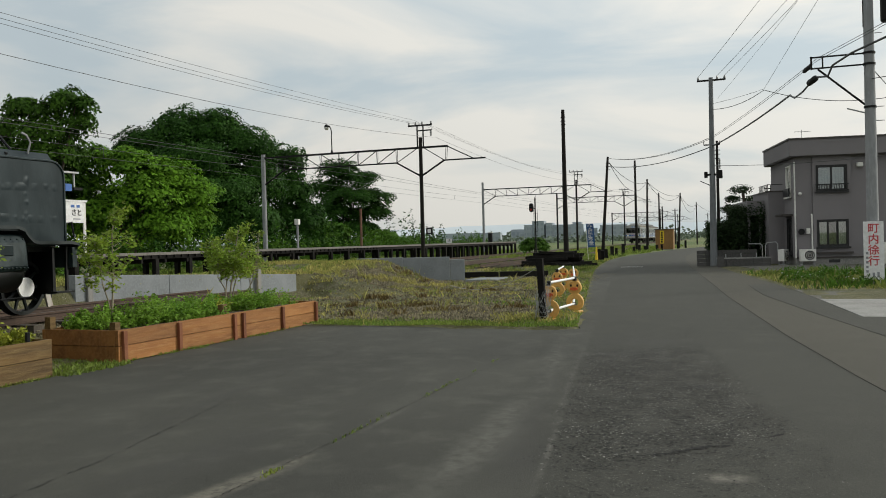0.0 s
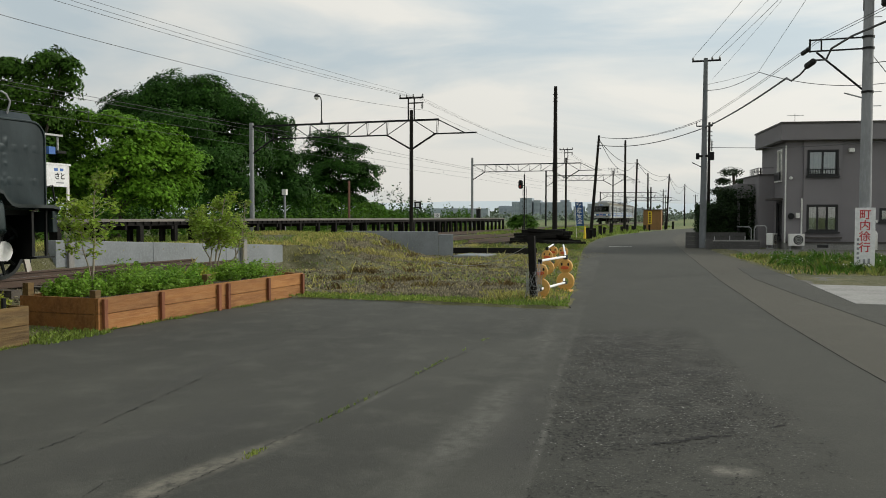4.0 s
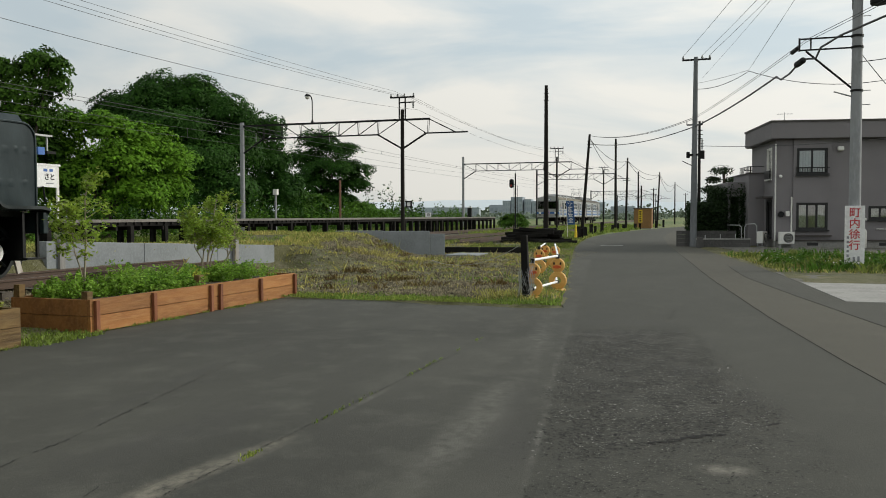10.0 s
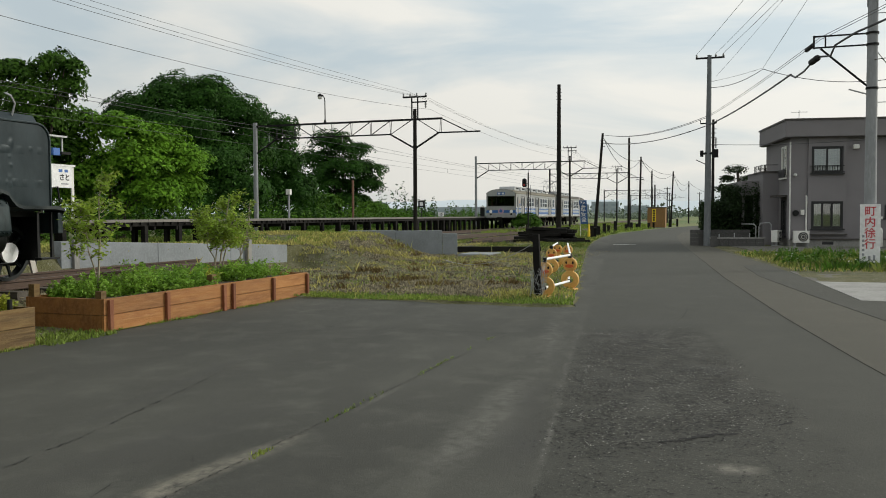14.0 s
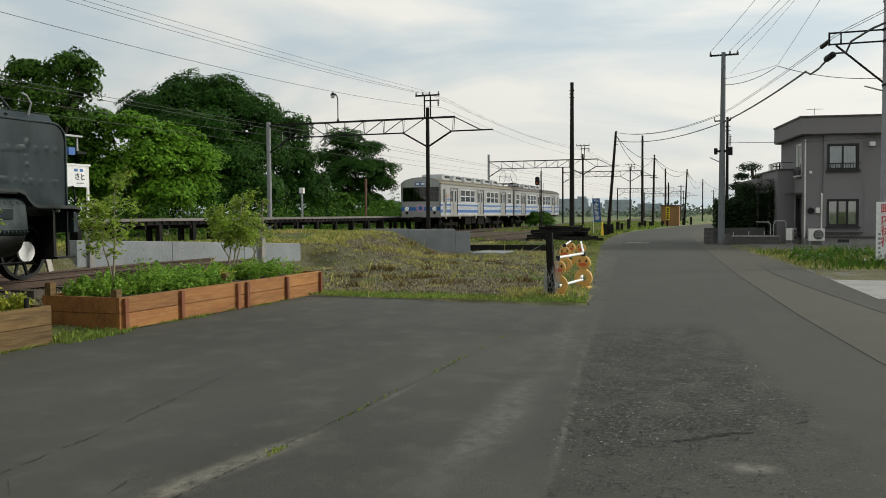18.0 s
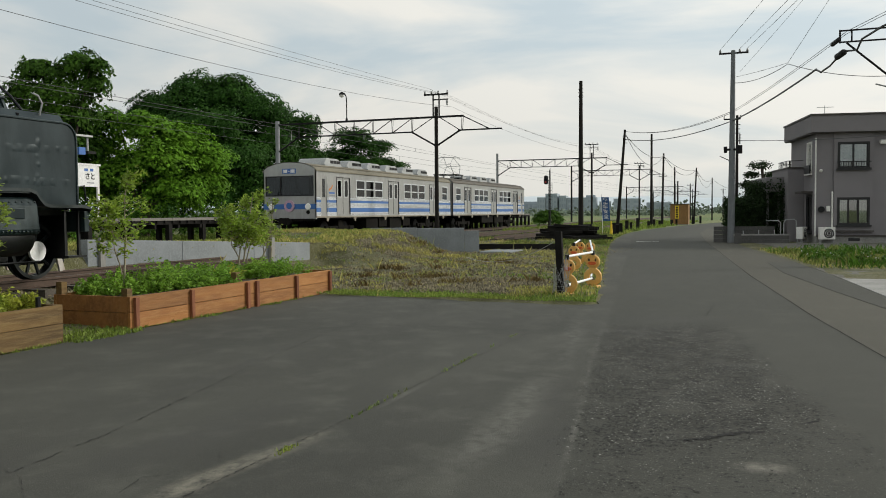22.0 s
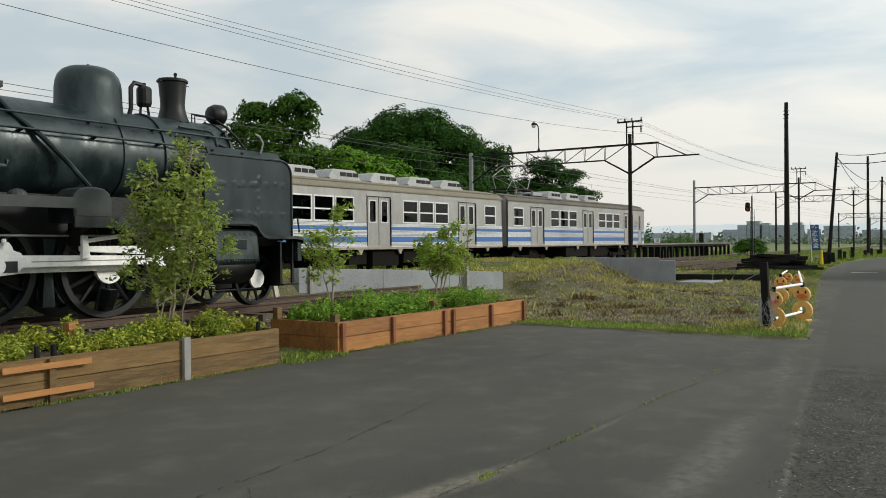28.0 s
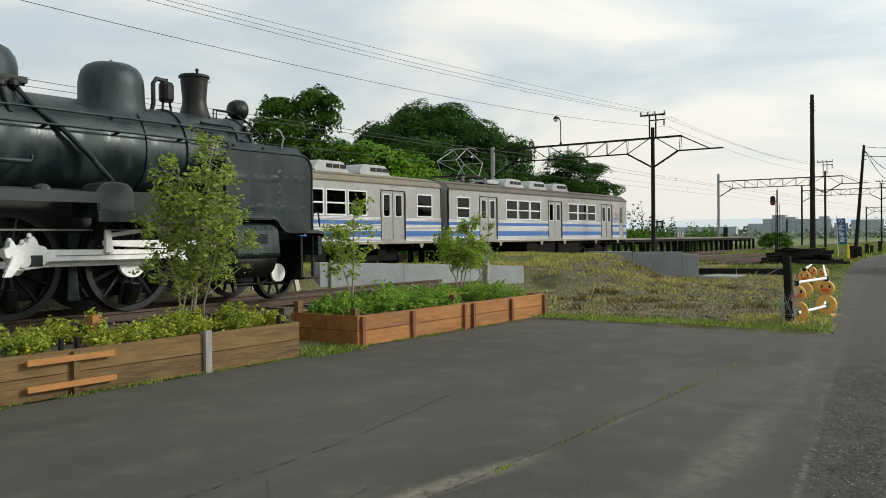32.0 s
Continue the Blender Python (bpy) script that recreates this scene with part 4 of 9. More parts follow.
def bank_walls():
    """Two stretches of concrete retaining wall at the loading bank."""
    w = thing("retaining_wall", pose(13.0, 12.3, 0), "low pale grey concrete retaining wall with a sloping top", "wall")
    a = (0.0, 2.9, 5.8, 8.7)
    for i in range(3):
        x0, x1 = a[i], a[i + 1] - 0.012
        z0, z1 = 1.09 - 0.36 * x0 / 8.7, 1.09 - 0.36 * x1 / 8.7
        m = Mesh().add([(x0, 0, -0.3), (x1, 0, -0.3), (x1, 0.2, -0.3), (x0, 0.2, -0.3), (x0, 0, z0), (x1, 0, z1), (x1, 0.2, z1), (x0, 0.2, z0)],
                       [(3, 2, 1, 0), (4, 5, 6, 7), (0, 1, 5, 4), (1, 2, 6, 5), (2, 3, 7, 6), (3, 0, 4, 7)])
        part("panel", m, CONCRETE, w, bevel=0.012)
    part("end_post", Mesh().box(0.28, 0.42, -0.06, 0.0, 0.2, 1.12), GREY_WOOD, w, "dark grey wooden post")
    part("end_post", Mesh().box(6.45, 6.6, -0.12, -0.02, 0.1, 1.0), GREY_WOOD, w, "dark grey wooden post")
    w2 = thing("retaining_wall", pose(29.55, 14.1, 0, 0, 0, -70), "low pale grey concrete retaining wall half buried in gravel", "wall")
    for x0, x1, z in ((0, 1.8, 1.0), (1.81, 3.62, 0.98), (3.63, 4.2, 0.87)):
        part("panel", Mesh().box(x0, x1, 0, 0.25, -0.3, z), CONCRETE, w2, bevel=0.015)
    part("end_panel", Mesh().box(3.95, 4.2, 0.26, 3.0, -0.3, 0.8), CONCRETE, w2, bevel=0.015)


def platform():
    """The station's open platform: a thin deck on rows of legs."""
    p = thing("station_platform", pose(0, 22.35, 0), "old station platform with a timber deck on dark legs", "platform")
    x0, x1, top = 8.0, 85.2, 1.44
    x = x0
    k = 0
    while x < x1:
        e = min(x + 2.9, x1)
        part("deck", Mesh().box(x, e - 0.015, 0, 2.6, top - 0.1, top), DECK, p)
        part("edge_beam", Mesh().box(x, e, 0.05, 0.2, top - 0.26, top - 0.1), BLACK_WOOD, p)
        x = e
        k += 1
    leg = None
    x = x0 + 0.4
    while x < x1:
        gap = 2.2 if x < 57 else 1.45
        for y in (0.12, 2.4):
            if leg is None:
                leg = part("leg", Mesh().box(-0.1, 0.1, -0.1, 0.1, 0.0, top - 0.26), BLACK_WOOD, p, at=pose(x, y, 0))
            else:
                again(leg, pose(x, y, 0), p)
        x += gap
    brace = None
    x = x0 + 0.4
    while x < x1:
        b = Mesh().box(-0.05, 0.05, 0.0, 2.5, top - 0.42, top - 0.28)
        brace = again(brace, pose(x, 0, 0), p) if brace else part("joist", b, BLACK_WOOD, p, at=pose(x, 0, 0))
        x += 1.45
    # joist ends that show under the deck's edge
    j = None
    x = x0 + 0.2
    while x < 50:
        m = Mesh().box(-0.06, 0.06, -0.02, 0.05, top - 0.2, top - 0.1)
        j = again(j, pose(x, 0, 0), p) if j else part("joist_end", m, BLACK_WOOD, p, at=pose(x, 0, 0))
        x += 0.48


DECK = material("platform_deck", (0.2, 0.185, 0.165), (0.15, 0.14, 0.125), 8, 0.9, bump=0.3, patch=0.8, per_object=0.12)


def gantry(x, lamp=False, beam=6.8, y0=16.3, y1=26.1, crossarm=True, name="overhead_gantry", detail=True, rise=0.2, arm_rise=1.2):
    """A catenary gantry: two posts, a latticed beam with an overhang, and a cross-arm for feeders on top."""
    g = thing(name, pose(x, y0, 0), "dark steel railway gantry with a latticed beam", "gantry", "gantries along the railway")
    span = y1 - y0
    low = beam - 0.75
    part("post", Mesh().tube((0, 0, 0), (0, 0, beam + 0.55), 0.115, 0.095, 10), POLE_WOOD if detail else STEEL_DARK, g)
    part("post", Mesh().tube((0, span, 0), (0, span, beam + rise), 0.14, 0.12, 10), POLE_CONCRETE if detail else STEEL_DARK, g, "grey concrete post" if detail else "")
    m = Mesh()
    m.box(-0.05, 0.05, -1.55, span, beam - 0.05, beam + 0.05)
    m.box(-0.04, 0.04, -3.65, -1.25, low - 0.035, low + 0.035)
    m.box(-0.04, 0.04, 1.4, span - 1.4, low - 0.035, low + 0.035)
    m.tube((0, -1.5, beam), (0, -3.0, low), 0.03, n=5)
    part("beam", m, STEEL_DARK, g)
    k = 6
    m = Mesh()
    ya, yb = 1.4, span - 1.4
    ys = [ya + (yb - ya) * i / k for i in range(k + 1)]
    for i, y in enumerate(ys):
        for d in (-0.05, 0.05):
            m.tube((0, y + d, beam), (0, y + 0.3 * d, low), 0.016, n=5)
        if i < k:
            a, b = (y, ys[i + 1]) if i < k // 2 else (ys[i + 1], y)
            m.tube((0, a, beam), (0, b, low), 0.024, n=5)
    for d in (-0.04, 0.04):
        m.tube((0, -1.5 + d, beam), (0, -1.45 + d, low), 0.016, n=5)
    m.tube((0, -0.15, beam), (0, -1.35, low), 0.024, n=5).tube((0, 0.15, beam), (0, ya, low), 0.024, n=5).tube((0, span, beam), (0, yb, low), 0.024, n=5)
    part("lattice", m, STEEL_DARK, g)
    for a, b in (((0, 0, beam - 1.55), (0, 1.42, low)), ((0, 0, beam - 1.55), (0, -1.35, low)), ((0, span, beam - 1.6), (0, yb, low))):
        part("knee_brace", Mesh().tube(a, b, 0.05, n=6), STEEL_DARK, g)
    if crossarm:
        top = beam + arm_rise
        m = Mesh()
        m.box(-0.035, 0.035, -0.2, -0.14, beam, top).box(-0.035, 0.035, 0.14, 0.2, beam, top)
        m.box(-0.05, 0.05, -0.68, 0.68, top - 0.04, top + 0.04).box(-0.04, 0.04, -0.68, 0.2, top - 0.31, top - 0.25)
        part("crossarm", m, STEEL_DARK, g)
        for y in (-0.64, -0.12, 0.26, 0.64):
            part("insulator", Mesh().lathe([(0.03, 0), (0.06, 0.03), (0.04, 0.08), (0.05, 0.12), (0.02, 0.16)], 8, Matrix.Translation((0, y, top + 0.04))), INSULATOR, g)
        part("insulator", Mesh().lathe([(0.03, 0), (0.06, 0.06), (0.03, 0.1), (0.06, 0.16), (0.06, 0.22), (0.03, 0.28)], 8, Matrix.Translation((0, -0.62, top - 0.6))), INSULATOR, g)
    if lamp:
        m = Mesh()
        m.pipe([(0, 5.34, beam), (0, 5.34, beam + 1.2), (0, 5.37, beam + 1.4), (0, 5.47, beam + 1.56), (0, 5.6, beam + 1.6)], 0.03).lathe([(0.09, 0), (0.04, 0.16)], 8, Matrix.Translation((0, 5.34, beam + 0.04)))
        part("lamp_arm", m, STEEL_DARK, g)
        part("lamp_hood", Mesh().lathe([(0.15, 1.5), (0.12, 1.58), (0.05, 1.66)], 12, Matrix.Translation((0, 5.64, beam))), STEEL_DARK, g)
        part("lamp_globe", Mesh().ball((0, 5.64, beam + 1.47), 0.13, 12), PLASTIC_WHITE, g, "pale glass lamp globe", smooth=True)
    # hangers for the contact wires
    part("hanger", Mesh().tube((0, 4.3, beam - 0.7), (0, 4.3, beam - 1.05), 0.02, n=5), INSULATOR, g)
    part("hanger", Mesh().tube((0, 8.9, beam - 0.4), (0, 8.9, beam - 0.9), 0.02, n=5), INSULATOR, g)
    return g


def contact_wires():
    for y, z, sag in ((20.6, 5.5, 0.03), (20.6, 5.78, 0.18), (25.2, 6.02, 0.2), (25.2, 5.5, 0.05)):
        pts = []
        xs = [-45, 2, 42.5, 86, 123.5, 178, 225]
        for a, b in zip(xs, xs[1:]):
            pts += sagged((a, y, z), (b, y, z), sag, 8)[:-1]
        pts.append(Vector((xs[-1], y, z)))
        wire("contact_wire", pts, 0.008, None, None, "thin overhead railway wire strung between gantries", "wire", "railway wires")
        for x in (7, 14, 21, 28.5, 36, 50, 58, 66, 74):
            if z < 5.6:
                u = (x - 2) / 40.5 if x < 42.5 else (x - 42.5) / 43.5
                top = (5.78 if y < 22 else 6.02) - 4 * (0.18 if y < 22 else 0.2) * u * (1 - u)
                solid("wire_dropper", Mesh().tube((x, y, z), (x, y, top), 0.008, n=5), WIRE, "short dropper holding the contact wire", "wire", "wire droppers")
    # feeder lines on the cross-arms; over the forecourt they hang as z = a x^2 + b x + c
    for y, a, b, c, r in ((15.4, 0.00108, -0.02415, 6.825, 0.006), (15.85, 0.00086, -0.01646, 7.025, 0.006), (16.7, 0.00046, 0.00412, 7.222, 0.006), (15.42, 0.00151, -0.04397, 6.343, 0.007)):
        pts = [Vector((x, y, a * x * x + b * x + c)) for x in np.arange(-18, 42.6, 2.0)] + [Vector((42.5, y, a * 1806.25 + b * 42.5 + c))]
        xs = [42.5, 86, 123.5, 178]
        z = pts[-1].z
        for x0, x1 in zip(xs, xs[1:]):
            pts += sagged((x0, y, z), (x1, y, z + 0.15), 0.55, 16)[1:]
            z += 0.15
        wire("feeder_wire", pts, r, None, None, "thin feeder wire along the railway", "wire", "railway wires")


# ---- poles ----
def wooden_pole(x, y, h, lean=(0, 0), r=0.13, mat=None, label="dark wooden roadside pole", arm=False, name="utility_pole", z=0.0):
    p = thing(name, pose(x, y, z), label, "pole", "roadside poles")
    part("shaft", Mesh().tube((0, 0, -0.1), (lean[0], lean[1], h), r, r * 0.62, 12), mat or POLE_WOOD, p, smooth=True)
    if arm:
        part("crossarm", Mesh().box(-0.04, 0.04, lean[1] - 0.55, lean[1] + 0.55, h - 0.35, h - 0.27), STEEL_DARK, p)
        for k in (-0.5, 0.0, 0.5):
            part("insulator", Mesh().lathe([(0.03, 0), (0.055, 0.04), (0.03, 0.13)], 8, Matrix.Translation((0, lean[1] + k, h - 0.27))), INSULATOR, p)
    for i in range(3):
        part("step_bolt", Mesh().tube((lean[0], lean[1] - 0.16, h - 0.5 - 0.22 * i), (lean[0], lean[1] + 0.16, h - 0.5 - 0.22 * i), 0.02, n=6), STEEL_DARK, p)
    return p


def railway_things():
    gantry(42.5, lamp=True, beam=6.7)
    gantry(86, beam=7.03, rise=0.77, arm_rise=1.38, y0=16.1)
    gantry(123.5, beam=7.6, detail=False, rise=0.8, arm_rise=0.85)
    gantry(178, beam=6.6, detail=False, crossarm=False)
    gantry(225, beam=6.6, detail=False, crossarm=False)
    contact_wires()
    wooden_pole(52.95, 10.6, 9.75, r=0.17, label="tall plain dark pole behind the sleeper stack")
    wooden_pole(61.2, 9.65, 7.4, lean=(0.1, -0.55), label="leaning dark wooden pole at the roadside")
    wooden_pole(91.4, 10.8, 9.7, r=0.16, label="tall dark wooden pole beside the railway")
    wooden_pole(87.5, 9.3, 7.4, lean=(0, -0.15))
    wooden_pole(109.5, 10.1, 7.1)
    wooden_pole(111.5, 9.9, 5.4)
    wooden_pole(109.7, 7.8, 6.95, lean=(0, -0.3))
    wooden_pole(150, 7.7, 7.2)
    wooden_pole(127, 13.4, 7.0, arm=True)
    wooden_pole(160, 12.0, 6.6, arm=True)
    wooden_pole(190, 3.0, 7.2, arm=True)
    wooden_pole(215, 8.5, 7.0, arm=True)
    wooden_pole(240, -4.0, 7.4, arm=True)
    wooden_pole(270, 3.0, 7.0, arm=True)
    wooden_pole(320, -6.0, 7.4, arm=True)


def loudspeaker_and_signal():
    s = thing("railway_signal", pose(73, 17.35, 0), "round black railway signal showing red on a thin mast", "signal")
    part("mast", Mesh().tube((0, 0, 0), (0, 0, 5.3), 0.07, 0.06, 8), STEEL_DARK, s)
    part("backplate", Mesh().slab([(0.19 * math.cos(i * 0.3927), 0.19 * math.sin(i * 0.3927) + (0.2 if math.sin(i * 0.3927) > 0 else -0.2)) for i in range(16)], 0.22, pose(-0.16, 0.3, 4.4, 90, 0, -90)), IRON_DARK, s)
    for k, (mt, dz) in enumerate(((RED_LIGHT, -0.18), (IRON_DARK, 0.18))):
        part("lens", Mesh().lathe([(0.1, 0), (0.09, 0.03)], 14, pose(-0.28, 0.3, 4.4 + dz, 0, -90, 0)), mt, s, "glowing red lens" if k == 0 else "")
        part("hood", Mesh().ring(0.1, 0.115, 0.14, 14, pose(-0.33, 0.3, 4.4 + dz, 0, 90, 0)), IRON_DARK, s)
    part("bracket", Mesh().box(-0.2, 0.05, 0.0, 0.3, 4.3, 4.36), STEEL_DARK, s)
    m = Mesh()
    for i in range(9):
        m.tube((0.12, -0.16, 0.7 + 0.4 * i), (0.12, 0.16, 0.7 + 0.4 * i), 0.015, n=5)
    m.tube((0.12, -0.16, 0.4), (0.12, -0.16, 4.2), 0.018, n=5).tube((0.12, 0.16, 0.4), (0.12, 0.16, 4.2), 0.018, n=5)
    part("ladder", m, STEEL_DARK, s)


# ---- planters ----
def planter(name, m, length, height_, posts, mat, label, ends, depth=1.35, post_mat=None):
    """A raised bed: two boards high, with posts outside. Local x along the front."""
    p = thing(name, m, label, "planter", "planters beside the locomotive")
    bh = height_ / 2
    cuts = [0.0] + [c for c in posts if 0.2 < c < length - 0.2] + [length]
    merged = [cuts[0]]
    for c in cuts[1:]:
        if c - merged[-1] > 0.5:
            merged.append(c)
    merged[-1] = length
    for r in (0, 1):
        for a, b in zip(merged, merged[1:]):
            part("board", Mesh().box(a + 0.003, b - 0.003, 0, 0.045, r * bh + 0.004, (r + 1) * bh - 0.004), mat, p)
        part("board", Mesh().box(0.0, length, depth - 0.045, depth, r * bh + 0.004, (r + 1) * bh - 0.004), mat, p)
        if "left" in ends:
            part("board", Mesh().box(0.0, 0.045, 0.05, depth - 0.05, r * bh + 0.004, (r + 1) * bh - 0.004), mat, p)
        part("board", Mesh().box(length - 0.045, length, 0.05, depth - 0.05, r * bh + 0.004, (r + 1) * bh - 0.004), mat, p)
    for c in posts:
        part("post", Mesh().box(c - 0.034, c + 0.034, -0.05, -0.003, -0.05, height_ - 0.02), post_mat or mat, p)
    part("soil", Mesh().box(0.05, length - 0.05, 0.05, depth - 0.05, 0.0, height_ - 0.06), SOIL, p)
    return p


def leafy_row(name, m, spots, mat, label, seed, n=900, size=0.07, category="plants"):
    """Low bushy plants; spots: (x, y, z, radius, height). Each is a tuft of leafy shoots that lean outwards."""
    rng = np.random.default_rng(seed)
    pos = []
    for x, y, z, r, h in spots:
        shoots = max(10, n // 22)
        a = rng.uniform(0, 6.28, shoots)
        k = rng.uniform(0, 1, shoots) ** 0.55
        foot = np.stack([np.cos(a) * k * r * 0.75, np.sin(a) * k * r * 0.75, np.zeros(shoots)], 1)
        tip = np.stack([np.cos(a) * k * r * 1.15, np.sin(a) * k * r * 1.15, h * (1.15 - 0.6 * k ** 2) * rng.uniform(0.6, 1.25, shoots)], 1)
        pick = rng.integers(0, shoots, n)
        u = rng.uniform(0.15, 1.0, n)[:, None] ** 0.8
        q = foot[pick] + (tip - foot)[pick] * u + rng.normal(size=(n, 3)) * size * 0.55 * (1.15 - 0.6 * u)
        q[:, 2] = np.abs(q[:, 2])
        pos.append(q + np.array([x, y, z]))
    pos = np.concatenate(pos)
    ob = cloud(name, pos, rng.uniform(0.55, 1.3, len(pos)) * size, mat, rng, up=0.8, at=m, aspect=0.5)
    return tagged(ob, label, category, kind="stuff")


def sapling(name, m, h, spread, stems, mat, label, seed, n=900, size=0.075, low=0.3, splay=0.5):
    """A young tree: thin bare stems, side twigs that fork, and leaves in clusters at the twigs' ends."""
    rng = np.random.default_rng(seed)
    t = thing(name, m, label, "tree", "young trees in the planters")
    wood, leaves = Mesh(), []
    twigs = int(11 * h)
    for k in range(stems):
        a = 2.4 * k + rng.uniform(-0.5, 0.5)
        foot = np.array([rng.uniform(-0.2, 0.2), rng.uniform(-0.1, 0.1), 0.0]) * (stems > 1)
        tall = h * (rng.uniform(0.6, 0.85) if k else 1.0)
        tip = foot + np.array([math.cos(a) * spread * splay, math.sin(a) * spread * splay, tall])
        pts = [foot + (tip - foot) * i / 6 + rng.normal(size=3) * np.array([0.025, 0.025, 0]) * (0 < i < 6) for i in range(7)]
        rad = 0.017 if k == 0 else 0.012
        wood.pipe(pts[:4], rad, 6)
        wood.pipe(pts[3:], rad * 0.6, 5)
        for b in range(twigs):
            f = rng.uniform(low, 1.0)
            base = foot + (tip - foot) * f
            aa = rng.uniform(0, 6.28)
            ln = spread * (1.1 - 0.8 * f) * rng.uniform(0.4, 1.0)
            end = base + np.array([math.cos(aa) * ln, math.sin(aa) * ln, ln * rng.uniform(0.15, 0.75)])
            wood.tube(base, end, 0.006, 0.003, 4, caps=False)
            c = max(6, int(n / stems / twigs))
            for e in (end, base + (end - base) * rng.uniform(0.45, 0.75)):
                fork = e + rng.normal(size=3) * np.array([0.1, 0.1, 0.07]) * spread
                wood.tube(e, fork, 0.0035, 0.002, 3, caps=False)
                u = rng.uniform(0.0, 1.1, c // 2 + 1)[:, None]
                leaves.append(e + (fork - e) * u + rng.normal(size=(c // 2 + 1, 3)) * size * 0.5)
    part("stem", wood, TWIG, t)
    pos = np.concatenate(leaves)
    cloud("foliage", pos, rng.uniform(0.55, 1.3, len(pos)) * size, mat, rng, t, aspect=0.42, up=0.5)
    return t


def planters():
    # the far planter with its side turned to the locomotive
    L = 5.62
    p = planter("planter", pose(9.22, 8.02, 0, 0, 0, -0.6), L, 0.45, [0.1, 1.3, 2.75, 3.02, 4.3, L - 0.06], PLANK, "orange-brown stained wooden planter full of green plants", "left", post_mat=PLANK_RED)
    part("corner_stake", Mesh().box(0.02, 0.12, 0.06, 0.16, 0.0, 0.55), PLANK_AGED, p)
    part("corner_stake", Mesh().box(0.02, 0.12, 1.22, 1.32, 0.0, 0.62), PLANK_AGED, p)
    part("corner_stake", Mesh().box(2.6, 2.72, 0.1, 0.2, 0.3, 0.6), PLANK_AGED, p)
    rng = random.Random(2)
    spots = [(9.6 + 0.32 * i + rng.uniform(-0.1, 0.1), 8.35 + rng.uniform(0, 0.75), 0.36, rng.uniform(0.26, 0.4), rng.uniform(0.25, 0.42)) for i in range(9)]
    spots += [(12.3 + 0.3 * i, 8.4 + rng.uniform(0, 0.7), 0.36, 0.26, rng.uniform(0.2, 0.32)) for i in range(5)]
    leafy_row("planter_plants", None, spots, LEAF_BED, "bushy bright green potato-like plants in a planter", 11, 1500, 0.06)
    leafy_row("planter_plants", None, [(13.6, 8.6, 0.36, 0.38, 0.34), (14.2, 8.5, 0.36, 0.4, 0.3), (13.9, 8.9, 0.36, 0.35, 0.3)], LEAF_BED, "dense green bush at the planter's end", 12, 1300, 0.055)
    leafy_row("planter_plants", None, [(12.2, 8.5, 0.36, 0.25, 0.25), (12.6, 8.7, 0.36, 0.2, 0.22)], LEAF_YELLOW, "yellowing plants in a planter", 13, 260, 0.08)
    sapling("young_tree", pose(10.1, 8.9, 0.38), 1.75, 0.52, 2, LEAF_SPRIG, "slim young tree with green leaves in a planter", 21, 1300, 0.085, 0.36)
    sapling("young_tree", pose(13.2, 8.9, 0.38), 1.5, 0.62, 4, LEAF_SPRIG, "bushy young tree with dense green leaves in a planter", 22, 3400, 0.08, 0.48)
    sapling("young_tree", pose(14.05, 8.95, 0.38), 1.45, 0.4, 3, LEAF_SAPLING, "thin young tree with sparse leaves in a planter", 23, 700, 0.07, 0.5)
    # the near planter
    L2 = 5.6
    q = planter("planter", pose(2.45, 8.03, 0), L2, 0.47, [0.5, 2.36], PLANK_AGED, "weathered brown wooden planter with a mended joint", "left right")
    part("splice_post", Mesh().box(4.0, 4.09, -0.05, -0.003, -0.05, 0.5), GREY_WOOD, q, "grey weathered post")
    part("batten", Mesh().box(1.83, 2.78, -0.075, -0.052, 0.36, 0.42), BATTEN, q, "fresh orange batten")
    part("batten", Mesh().box(1.83, 2.8, -0.075, -0.052, 0.1, 0.16), BATTEN, q, "fresh orange batten")
    part("stake", Mesh().box(3.05, 3.17, 0.75, 0.87, 0.2, 0.72), BATTEN, q, "orange wooden stake")
    for x in (2.28, 2.46, 5.32):
        part("peg", Mesh().tube((x, 0.1, 0.2), (x, 0.1, 0.58), 0.03, n=8), IRON_DARK, q, "black plastic peg")
    spots = [(2.6 + 0.155 * i, 8.37 + rng.uniform(0, 0.75), 0.4, rng.uniform(0.16, 0.25), rng.uniform(0.14, 0.32)) for i in range(35)]
    leafy_row("planter_plants", None, spots, LEAF_YELLOW, "low yellow-green azalea-like plants in a planter", 14, 900, 0.055)
    sapling("young_tree", pose(6.95, 8.85, 0.4), 2.5, 0.82, 6, LEAF_SAPLING, "slender young tree with olive-green leaves on several bare stems", 24, 6200, 0.08, 0.22, 0.48)


